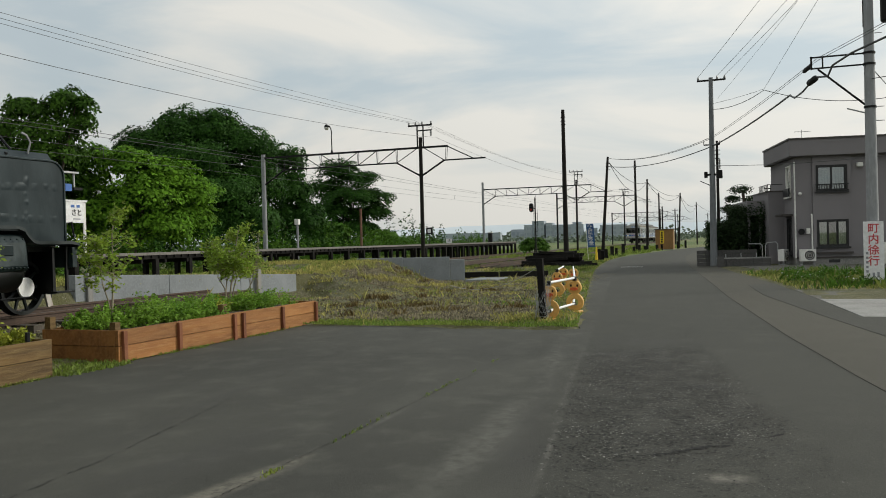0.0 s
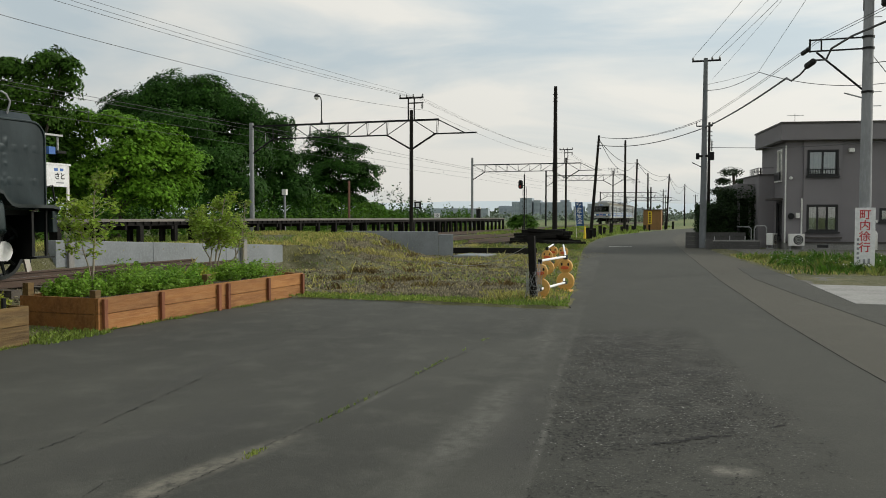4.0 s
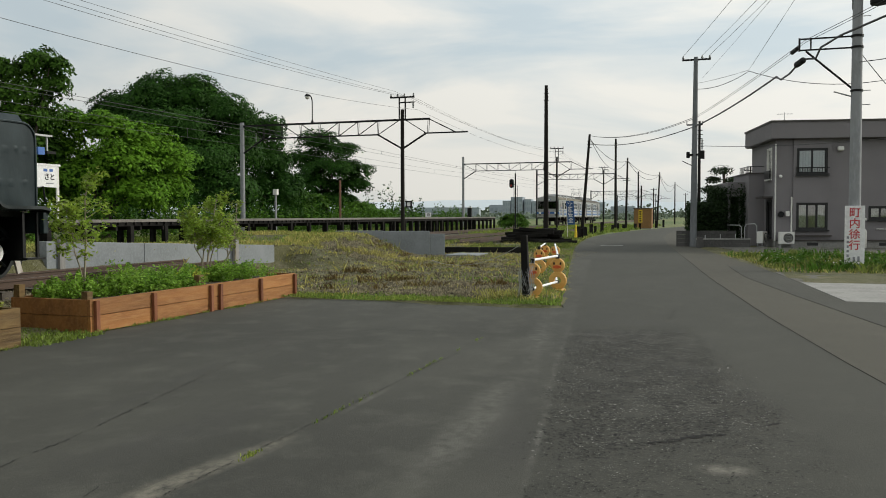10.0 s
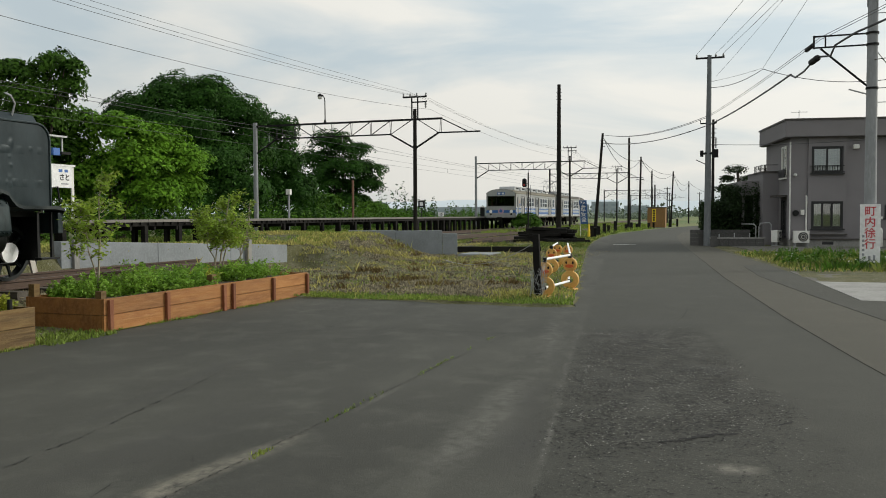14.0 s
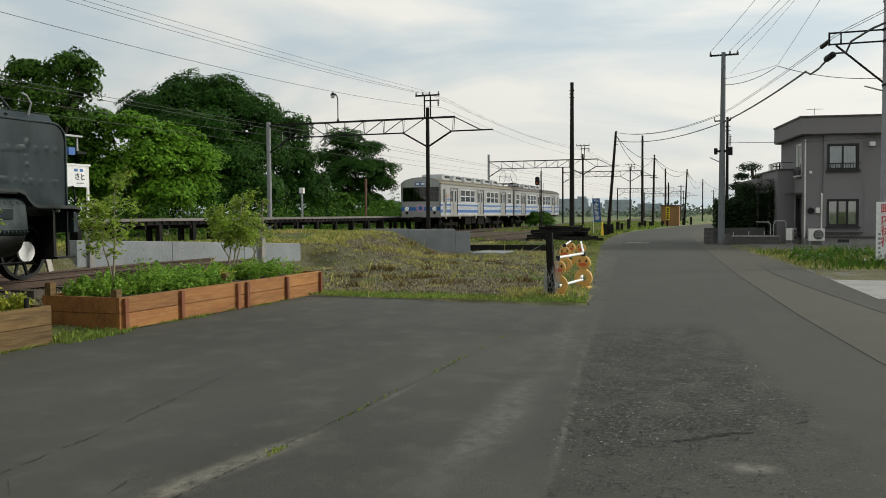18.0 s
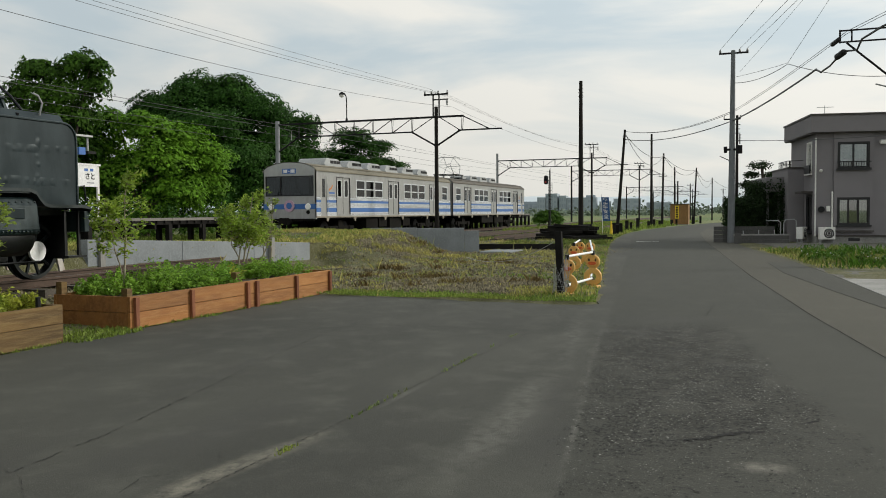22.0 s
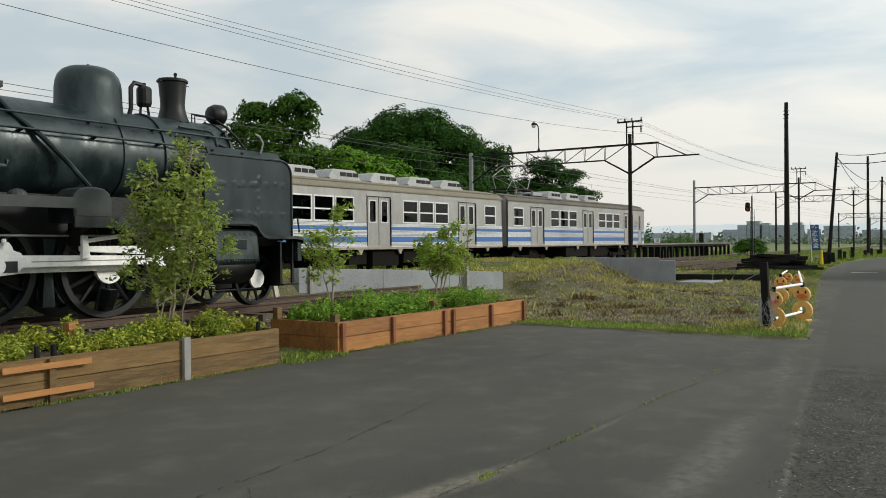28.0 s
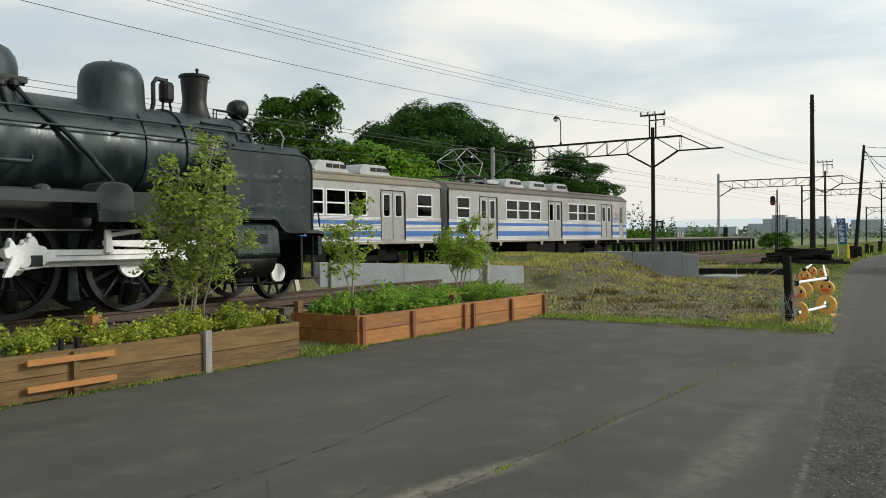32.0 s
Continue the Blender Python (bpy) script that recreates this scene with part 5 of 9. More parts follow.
# ---- the steam locomotive ----
def spoked_wheel(parent, x, y, r, spokes, name="wheel", counter=True, mat=None):
    """A wheel on the axle at height r, its face to the side of y."""
    s = -1 if y < 0 else 1
    w = part(name, Mesh().ring(r * 0.88, r, 0.13, 40, pose(0, 0, 0, 90, 0, 0)).ring(r * 0.86, r * 1.04, 0.03, 40, pose(0, -s * 0.06, 0, 90, 0, 0)), mat or WHEEL_BLACK, parent, smooth=True, at=pose(x, y, r))
    m = Mesh()
    for i in range(spokes):
        a = 2 * math.pi * i / spokes
        m.tube((math.cos(a) * r * 0.14, 0, math.sin(a) * r * 0.14), (math.cos(a) * r * 0.9, 0, math.sin(a) * r * 0.9), 0.034, 0.024, 6)
    part("spoke", m, mat or WHEEL_BLACK, w)
    part("hub", Mesh().tube((0, -0.1, 0), (0, 0.1, 0), r * 0.2, n=16), mat or WHEEL_BLACK, w)
    if counter:
        poly = [(r * 0.87 * math.cos(a), r * 0.87 * math.sin(a)) for a in np.linspace(math.pi + 0.5, 2 * math.pi - 0.5, 12)]
        part("balance_weight", Mesh().slab(poly, 0.1, pose(0, 0, 0, 90, 0, 70)), mat or WHEEL_BLACK, w)
    return w


def buckled(a, b, y, side, seed):
    """A strip of sheet metal along a seam from a to b in x and z, buckled into uneven lumps."""
    (xa, za), (xb, zb) = a, b
    n, w = 110, 9
    ln = math.hypot(xb - xa, zb - za)
    ux, uz = (xb - xa) / ln, (zb - za) / ln
    rng = random.Random(seed)
    lumps, u = [], 0.06
    while u < ln - 0.05:
        lumps.append((u, rng.uniform(-0.024, 0.024), rng.uniform(0.028, 0.056), rng.uniform(0.001, 0.0052)))
        u += rng.uniform(0.05, 0.21)
    vs = []
    for i in range(n + 1):
        u = ln * i / n
        for k in range(w):
            v = -0.06 + 0.12 * k / (w - 1)
            out = sum(h * math.exp(-((u - c) ** 2 + 0.7 * (v - o) ** 2) / (r * r)) for c, o, r, h in lumps) * (1 - (v / 0.0601) ** 4)
            vs.append((xa + ux * u - uz * v, y + side * (0.0005 + 0.0005 * seed + out), za + uz * u + ux * v))
    fs = []
    for i in range(n):
        for k in range(w - 1):
            q = (i * w + k, i * w + k + 1, (i + 1) * w + k + 1, (i + 1) * w + k)
            fs.append(q if side > 0 else q[::-1])
    return Mesh().add(vs, fs)


def locomotive():
    X, Y = 7.0, 11.1
    g = thing("steam_locomotive", pose(X, Y, LOCO_Z), "black preserved steam locomotive with white-painted rods", "locomotive")
    R, zc = 0.70, 2.3
    front = 2.55
    # boiler and smokebox, along x
    ax = pose(0, 0, zc, 0, 90, 0)
    part("boiler", Mesh().lathe([(R * 1.03, -3.9), (R * 1.03, -2.6), (R, -2.5), (R, 1.15)], 40, ax), IRON, g, smooth=True)
    part("smokebox", Mesh().lathe([(R * 1.012, 1.15), (R * 1.012, front - 0.06), (R * 0.97, front)], 40, ax), IRON, g, smooth=True)
    part("smokebox_door", Mesh().lathe([(R * 0.8, front), (R * 0.78, front + 0.03), (R * 0.6, front + 0.12), (R * 0.3, front + 0.19), (0.02, front + 0.21)], 36, ax), IRON, g, smooth=True)
    for x in (-2.0, 0.45):
        part("boiler_band", Mesh().ring(R * 0.98, R + 0.02, 0.05, 40, pose(x, 0, zc, 0, 90, 0)), IRON, g)
    # fittings on top
    part("sand_dome", Mesh().lathe([(0.62, 2.72), (0.54, 2.82), (0.495, 2.94), (0.48, 3.08), (0.475, 3.28), (0.462, 3.38), (0.43, 3.47), (0.37, 3.54), (0.28, 3.585), (0.15, 3.61), (0.03, 3.615)], 40, pose(0.34, 0, 0) @ Matrix.Diagonal((1.0, 0.9, 1, 1))), IRON, g, smooth=True)
    part("dome_knob", Mesh().ball((0.34, 0, 3.63), 0.025, 8), IRON, g)
    part("steam_dome", Mesh().lathe([(0.58, 2.7), (0.5, 2.82), (0.455, 2.96), (0.44, 3.1), (0.435, 3.28), (0.41, 3.4), (0.34, 3.5), (0.22, 3.565), (0.05, 3.59)], 36, pose(-1.55, 0, 0)), IRON, g, smooth=True)
    part("dome_clamp", Mesh().box(-1.85, -1.18, -0.46, -0.4, 3.04, 3.12), IRON_DARK, g)
    part("check_valve", Mesh().ball((-1.36, -0.43, 3.02), 0.085, 10), IRON_DARK, g)
    part("check_valve", Mesh().ball((-1.55, -0.46, 3.0), 0.09, 10).tube((-1.75, -0.46, 3.04), (-1.2, -0.4, 3.04), 0.035).tube((-1.55, -0.48, 3.0), (-1.5, -0.62, 2.62), 0.03), IRON_DARK, g)
    part("chimney", Mesh().lathe([(0.34, 2.86), (0.27, 2.96), (0.225, 3.06), (0.195, 3.18), (0.19, 3.26), (0.215, 3.56), (0.22, 3.6), (0.245, 3.61), (0.245, 3.635), (0.21, 3.635), (0.19, 3.6), (0.17, 3.2)], 32, pose(1.84, 0, 0)), IRON_DARK, g, smooth=True)
    part("chimney_cap", Mesh().lathe([(0.225, 3.637), (0.225, 3.655), (0.02, 3.67)], 24, pose(1.84, 0, 0)).tube((1.9, 0, 3.66), (1.9, 0, 3.74), 0.022).ball((1.9, 0, 3.75), 0.03, 8).tube((1.56, -0.05, 3.6), (2.12, -0.05, 3.58), 0.008), IRON_DARK, g)
    m = Mesh().lathe([(0.1, 3.16), (0.115, 3.2), (0.115, 3.42), (0.09, 3.46)], 16, pose(1.3, 0.0, 0)).tube((1.3, 0, 3.46), (1.3, 0, 3.52), 0.03)
    part("feedwater_pot", m, IRON_DARK, g)
    m = Mesh().pipe([(1.02, 0, 2.98), (1.06, 0, 3.1), (1.06, 0, 3.42), (1.12, 0, 3.5), (1.3, 0, 3.48)], 0.035, 8).tube((1.24, 0, 3.18), (1.22, 0, 2.95), 0.02).tube((1.36, 0, 3.18), (1.4, 0, 2.95), 0.02)
    part("steam_pipe", m, IRON_DARK, g, smooth=True)
    # headlight
    part("headlight", Mesh().lathe([(0.05, -0.2), (0.13, -0.17), (0.175, -0.08), (0.18, 0.04), (0.16, 0.07)], 20, pose(2.78, 0, 3.2, 0, 90, 0)), IRON_DARK, g, smooth=True)
    part("headlight_bracket", Mesh().box(2.45, 2.85, -0.1, 0.1, 2.98, 3.02).tube((2.6, 0.08, 2.95), (2.4, 0.08, 2.8), 0.02).tube((2.6, -0.08, 2.95), (2.4, -0.08, 2.8), 0.02).pipe([(2.2, -0.1, 3.0), (2.2, -0.1, 3.12), (2.6, -0.1, 3.12)], 0.014), IRON_DARK, g)
    # handrails along the boiler
    for side in (-1, 1):
        for zz, yy, nm in ((2.72, 0.62, "upper_rail"), (2.5, 0.77, "handrail")):
            m = Mesh().pipe([(-3.6, side * yy, zz), (2.5, side * yy, zz)], 0.017, 8)
            part(nm, m, IRON, g)
            for x in np.arange(-3.2, 2.4, 1.05):
                part("rail_stanchion", Mesh().tube((x, side * (yy - 0.12), zz - 0.02), (x, side * yy, zz), 0.022), IRON_DARK, g)
    # slanting steam pipes from the dome down the side
    for side in (-1, 1):
        part("feed_pipe", Mesh().pipe([(-1.38, side * 0.4, 3.08), (-1.27, side * 0.47, 2.9), (-1.15, side * 0.58, 2.72), (-0.85, side * 0.77, 2.42), (-0.5, side * 0.8, 2.1), (-0.2, side * 0.8, 1.8)], 0.036, 8), IRON, g, smooth=True)
        part("side_pipe", Mesh().pipe([(-2.2, side * 0.78, 2.0), (-1.35, side * 0.8, 2.0), (-1.33, side * 0.8, 2.08)], 0.03, 8), IRON, g)
        part("clack_valve", Mesh().ball((-1.35, side * 0.34, 3.05), 0.08, 10).tube((-1.35, side * 0.34, 3.05), (-1.35, side * 0.5, 2.7), 0.04), IRON_DARK, g)
    # running boards: high at the back, low in front
    for side in (-1, 1):
        y0, y1 = (-1.28, -0.72) if side < 0 else (0.72, 1.28)
        part("running_board", Mesh().box(-3.8, -0.72, y0, y1, 1.55, 1.6).box(-3.8, -0.72, side * 1.28 - 0.02, side * 1.28 + 0.02, 1.48, 1.62), IRON_SHEEN, g)
        part("running_board", Mesh().box(-0.74, 2.3, y0, y1, 1.3, 1.36).box(-0.74, 1.45, side * 1.28 - 0.02, side * 1.28 + 0.02, 1.24, 1.38), IRON_SHEEN, g)
        part("step_plate", Mesh().box(-0.75, -0.71, y0, y1, 1.3, 1.6), IRON, g)
        prof = [(-0.72, 1.37), (-0.14, 1.37), (-0.14, 1.6), (-0.17, 1.69), (-0.25, 1.75), (-0.38, 1.77), (-0.5, 1.77), (-0.62, 1.74), (-0.7, 1.66), (-0.72, 1.58)]
        part("lubricator_box", Mesh().slab(prof, 0.42, pose(0, side * 1.0, 0, 90, 0, 0)), IRON_SHEEN, g, bevel=0.02)
        part("sand_valve", Mesh().ball((-1.35, side * 1.05, 1.62), 0.12, 12, 0.8), IRON_SHEEN, g)
        part("deflector_stay", Mesh().tube((2.2, side * 0.62, 2.6), (2.2, side * 1.2, 2.42), 0.02), IRON_DARK, g)
        part("deflector_stay", Mesh().tube((1.6, side * 0.66, 2.6), (1.6, side * 1.2, 2.42), 0.02), IRON_DARK, g)
        # smoke deflector with a rounded upper front corner and a curved apron
        z0, z1 = 1.37, 2.37
        shape = [(1.42, z0), (1.42, z1 - 0.08), (1.46, z1 - 0.02), (1.55, z1)] + [(3.02 + 0.24 * math.sin(a), z1 - 0.24 + 0.24 * math.cos(a)) for a in np.linspace(0, math.pi / 2, 7)] + [(3.26, 1.14), (2.66, 1.14), (2.55, 1.17), (2.46, 1.25), (2.4, 1.33), (2.28, z0)]
        sd = part("smoke_deflector", Mesh().slab(shape, 0.03, pose(0, side * 1.2, 0, 90, 0, 0)), DEFLECTOR, g, "slate-black sheet smoke deflector with wavy dents")
        lip = [(1.42, z0), (2.28, z0), (2.4, 1.33), (2.46, 1.25), (2.55, 1.17), (2.66, 1.14), (3.3, 1.14), (3.44, 1.12), (3.48, 1.06)]
        lm = Mesh()
        lm.add([(x, side * y, z + dz) for x, z in lip for y, dz in ((0.9, 0), (1.3, 0), (1.3, -0.05), (0.9, -0.05))],
               [(4 * k + e, 4 * k + (e + 1) % 4, 4 * k + 4 + (e + 1) % 4, 4 * k + 4 + e) for k in range(len(lip) - 1) for e in range(4)] + [(3, 2, 1, 0), tuple(4 * len(lip) - 4 + e for e in range(4))])
        part("apron", lm, IRON_SHEEN, g)
        fl = Mesh().add([(1.5, side * 1.216, z1 - 0.005), (3.04, side * 1.216, z1 - 0.005), (3.02, side * 1.14, z1 + 0.12), (1.52, side * 1.14, z1 + 0.12), (1.5, side * 1.19, z1 - 0.005), (3.04, side * 1.19, z1 - 0.005), (3.02, side * 1.115, z1 + 0.12), (1.52, side * 1.115, z1 + 0.12)], [(0, 1, 2, 3), (7, 6, 5, 4), (3, 2, 6, 7), (0, 4, 5, 1), (1, 5, 6, 2), (0, 3, 7, 4)])
        part("top_flange", fl, DEFLECTOR, g)
        rim = [Vector((x, side * 1.2 - side * -0.02, z)) for x, z in shape[:12]]
        part("deflector_rim", Mesh().pipe(rim, 0.018, 6), IRON, g)
        for a, b, seed in (((2.5, 1.4), (2.53, 2.3), 1), ((1.5, 1.93), (3.2, 1.97), 2), ((1.55, 1.5), (3.18, 1.47), 3)):
            part("seam", buckled(a, b, side * 1.2152, side, seed), DEFLECTOR, sd, "buckled welded seam", smooth=True)
        part("deflector_grab", Mesh().pipe([(2.62, side * 1.16, 2.45), (2.62, side * 1.22, 2.62), (2.55, side * 1.22, 2.72), (2.46, side * 1.22, 2.75)], 0.016, 6), STEEL_GREY, g)
        # cylinder behind a riveted casing
        part("cylinder", Mesh().lathe([(0.15, -0.44), (0.24, -0.42), (0.27, -0.36), (0.27, 0.36), (0.24, 0.42), (0.12, 0.46)], 28, pose(2.0, side * 0.98, 0.66, 0, 90, 0)), IRON_DARK, g, smooth=True)
        cs = part("cylinder_casing", Mesh().slab([(-1.28, 0.7), (-1.3, 0.78), (-1.27, 1.12), (-1.2, 1.24), (-0.7, 1.26), (-0.7, 0.68)], 0.9, pose(2.0, 0, 0) @ Matrix(((0, 0, 1, 0), (-side, 0, 0, 0), (0, 1, 0, 0), (0, 0, 0, 1)))), IRON, g, "riveted black cylinder casing", bevel=0.03)
        part("cover_plate", Mesh().box(1.72, 2.18, side * 1.29 - 0.012, side * 1.29 + 0.012, 0.93, 1.09), DEFLECTOR, cs, bevel=0.02)
        for zz, x0, x1, st in ((0.75, 1.58, 2.44, 0.07), (1.17, 1.58, 2.44, 0.11)):
            for x in np.arange(x0, x1, st):
                part("rivet", Mesh().ball((x, side * 1.305, zz), 0.015, 6), IRON, cs)
        part("drain_pipe", Mesh().pipe([(1.62, side * 1.1, 0.42), (1.62, side * 1.12, 0.3), (2.6, side * 1.12, 0.3)], 0.016, 6), IRON_DARK, g)
        part("steam_chest_pipe", Mesh().pipe([(1.8, side * 0.6, 2.0), (1.85, side * 0.9, 1.7), (1.85, side * 0.95, 1.25)], 0.09, 10), IRON_DARK, g, smooth=True)
        # wheels
        wy = side * 0.56
        for x in (0.17, -1.55, -3.27):
            spoked_wheel(g, x, wy, 0.69, 14, "driving_wheel")
        part("axle_boss", Mesh().tube((0.17, side * 0.64, 0.69), (0.17, side * 0.7, 0.69), 0.215, n=28), WHITE_PAINT, g, "white-painted wheel boss")
        wl_ = spoked_wheel(g, 2.98, wy, 0.43, 10, "leading_wheel", counter=False)
        part("axle_cover", Mesh().tube((0, side * 0.09, 0), (0, side * 0.13, 0), 0.155, n=28), WHITE_PAINT, wl_, "white round axle cover")
        # rods, painted white
        yr = side * 0.74
        part("coupling_rod", Mesh().box(-3.35, 0.25, yr - 0.025, yr + 0.025, 0.66, 0.75).tube((-1.55, yr - 0.05, 0.7), (-1.55, yr + 0.05, 0.7), 0.13, n=20).tube((-3.27, yr - 0.05, 0.7), (-3.27, yr + 0.05, 0.7), 0.12, n=20), WHITE_PAINT, g, "white-painted coupling rod", bevel=0.006)
        ym = side * 0.88
        rod = part("main_rod", Mesh().slab([(-1.7, 0.69), (-1.2, 0.735), (1.3, 0.735), (1.3, 0.85), (-1.2, 0.89), (-1.7, 0.9)], 0.07, pose(0, ym, 0, 90, 0, 0)), WHITE_PAINT, g, "white-painted connecting rod", bevel=0.008)
        part("flute", Mesh().box(-1.1, 1.2, ym + side * 0.037 - 0.003, ym + side * 0.037 + 0.003, 0.8, 0.812), GREY_WOOD, rod)
        end = [(-1.76, 0.8), (-1.78, 0.9), (-1.71, 0.93), (-1.7, 1.0), (-1.66, 1.01), (-1.63, 0.95), (-1.55, 0.95), (-1.52, 0.99), (-1.49, 0.96), (-1.46, 1.04), (-1.4, 1.06), (-1.36, 1.01), (-1.34, 0.95), (-1.24, 0.92), (-1.22, 0.86), (-1.22, 0.74), (-1.3, 0.66), (-1.62, 0.63), (-1.66, 0.76)]
        part("big_end", Mesh().slab(end, 0.13, pose(0, ym, 0, 90, 0, 0)).tube((-1.55, ym - 0.09, 0.76), (-1.55, ym + 0.09, 0.76), 0.1, n=20), WHITE_PAINT, rod, bevel=0.012)
        for bx, bz in ((-1.68, 1.0), (-1.52, 0.98), (-1.43, 1.06)):
            part("oil_cup", Mesh().lathe([(0.03, 0), (0.03, 0.035), (0.015, 0.05)], 8, Matrix.Translation((bx, ym, bz - 0.01))), WHITE_PAINT, rod)
        part("bearing_strap", Mesh().box(-1.58, -1.3, ym + side * 0.066 - 0.012, ym + side * 0.066 + 0.012, 0.68, 0.82), IRON_SHEEN, rod)
        part("slide_bar", Mesh().slab([(-0.42, 0.93), (-0.2, 0.915), (0.5, 0.88), (1.5, 0.88), (1.5, 1.0), (-0.42, 1.0)], 0.07, pose(0, ym + side * 0.02, 0, 90, 0, 0)), WHITE_PAINT, g, "white-painted slide bar", bevel=0.01)
        part("crosshead", Mesh().box(0.75, 1.15, ym - 0.06, ym + 0.06, 0.7, 0.9), WHITE_PAINT, g, bevel=0.02)
        part("combination_lever", Mesh().slab([(-0.42, 1.14), (-0.34, 1.14), (-0.33, 1.0), (-0.3, 0.84), (-0.43, 0.83), (-0.42, 1.0)], 0.06, pose(0, ym + side * 0.06, 0, 90, 0, 0)), WHITE_PAINT, g, bevel=0.01)
        part("radius_rod", Mesh().slab([(-0.4, 1.03), (0.44, 1.14), (1.5, 1.16), (1.5, 1.2), (0.44, 1.19), (-0.4, 1.09)], 0.05, pose(0, ym + side * 0.02, 0, 90, 0, 0)), WHITE_PAINT, g, bevel=0.008)
        part("return_crank", Mesh().slab([(-1.7, 0.82), (-1.62, 0.84), (-1.54, 0.76), (-1.72, 0.56), (-1.82, 0.56)], 0.06, pose(0, ym + side * 0.1, 0, 90, 0, 0)), WHITE_PAINT, g, bevel=0.01)
        part("guide_bracket", Mesh().box(-0.5, -0.36, side * 0.8 - 0.04, side * 0.8 + 0.04, 1.0, 1.36), IRON_DARK, g)
        part("guide_bracket", Mesh().box(0.44, 0.52, side * 0.78 - 0.05, side * 0.78 + 0.05, 1.16, 1.34), IRON_DARK, g)
        part("brake_rod", Mesh().tube((-3.5, side * 0.78, 1.14), (1.2, side * 0.78, 1.14), 0.014, n=6), STEEL_GREY, g)
        part("brake_hanger", Mesh().slab([(-0.78, 0.2), (-0.6, 0.2), (-0.64, 0.8), (-0.58, 1.1), (-0.76, 1.1), (-0.74, 0.8)], 0.12, pose(0, side * 0.56, 0, 90, 0, 0)), IRON, g)
        part("rail_guard", Mesh().slab([(3.42, 1.0), (3.5, 1.0), (3.5, 0.5), (3.62, 0.1), (3.52, 0.08), (3.42, 0.45)], 0.04, pose(0, side * 0.56, 0, 90, 0, 0)), WORN_WHITE, g, "rusty white-painted rail guard")
        part("step_iron", Mesh().box(3.3, 3.34, side * 1.16 - 0.02, side * 1.16 + 0.02, 0.35, 1.05).box(3.02, 3.06, side * 1.16 - 0.02, side * 1.16 + 0.02, 0.35, 1.05).box(3.0, 3.36, side * 1.16 - 0.12, side * 1.16 + 0.03, 0.33, 0.36), IRON_DARK, g)
        part("front_grab", Mesh().pipe([(3.28, side * 1.2, 1.2), (3.3, side * 1.2, 1.42), (3.42, side * 1.2, 1.44), (3.46, side * 1.2, 1.2)], 0.014, 6), IRON_DARK, g)
    part("frame", Mesh().box(-3.9, 3.3, -0.42, -0.36, 0.45, 1.2).box(-3.9, 3.3, 0.36, 0.42, 0.45, 1.2).box(1.7, 2.4, -0.7, 0.7, 0.5, 1.6).box(-3.9, 1.2, -0.45, 0.45, 0.5, 1.7).box(1.2, 2.4, -0.6, 0.6, 1.1, 1.75), IRON_DARK, g)
    # plain dark boxes added to close bright gaps behind wheels and deflectors
    part("ashpan", Mesh().box(-3.85, 1.2, -0.38, 0.38, 0.22, 0.6).box(1.3, 2.5, -0.6, 0.6, 0.3, 0.98), IRON_DARK, g)
    part("saddle", Mesh().box(2.4, 3.3, -0.86, 0.86, 0.98, 1.3).box(1.3, 2.5, -0.86, 0.86, 0.95, 1.5), IRON_DARK, g)
    part("buffer_beam", Mesh().box(3.36, 3.46, -1.25, 1.25, 0.72, 1.04), IRON, g, bevel=0.01)
    part("coupler", Mesh().box(3.46, 3.8, -0.12, 0.12, 0.75, 1.0).box(3.68, 3.9, -0.2, 0.05, 0.72, 1.02), IRON_DARK, g, bevel=0.03)
    part("truck_frame", Mesh().box(2.3, 3.7, -0.48, -0.44, 0.22, 0.95).box(2.3, 3.7, 0.44, 0.48, 0.22, 0.95).box(3.3, 3.36, -0.9, 0.9, 0.3, 1.0), IRON_DARK, g)
    part("front_deck", Mesh().box(2.6, 3.4, -0.88, 0.88, 1.06, 1.1), IRON, g)
    for x, r in ((2.98, 0.43), (0.17, 0.69), (-1.55, 0.69), (-3.27, 0.69)):
        part("axle", Mesh().tube((x, -0.5, r), (x, 0.5, r), 0.085), IRON_DARK, g)
    # small fittings on the smokebox
    part("headlight_rail", Mesh().pipe([(2.12, -0.12, 2.98), (2.12, -0.12, 3.13), (2.55, -0.1, 3.13)], 0.014), IRON_DARK, g)
    bolts = Mesh()
    for i in range(14):
        bolts.ball((1.84 + 0.29 * math.cos(i * 0.449), 0.29 * math.sin(i * 0.449), 2.955), 0.022, 6)
    part("chimney_bolts", bolts, IRON, g)
    for side in (-1, 1):
        part("blower_pipe", Mesh().pipe([(1.55, side * 0.5, 2.83), (2.06, side * 0.52, 2.82), (2.14, side * 0.56, 2.79), (2.17, side * 0.63, 2.68), (2.17, side * 0.68, 2.5)], 0.02, 8), IRON, g, smooth=True)
        part("lamp_cable", Mesh().pipe([(2.62, side * 0.14, 3.08), (2.68, side * 0.3, 2.96), (2.72, side * 0.5, 2.78), (2.76, side * 0.68, 2.56)], 0.02, 6), IRON_DARK, g)
        part("vent_stub", Mesh().tube((2.4, side * 0.5, 2.78), (2.4, side * 0.58, 2.84), 0.025), IRON_DARK, g)
        bolts = Mesh()
        for i in range(5):
            bolts.ball((1.3 + 0.09 * i, side * 0.61, 2.66), 0.022, 6)
        part("bolt_row", bolts, IRON_DARK, g)
    for x in (1.16, 2.47):
        part("smokebox_band", Mesh().ring(R * 0.99, R + 0.03, 0.05, 40, pose(x, 0, zc, 0, 90, 0)), IRON, g)
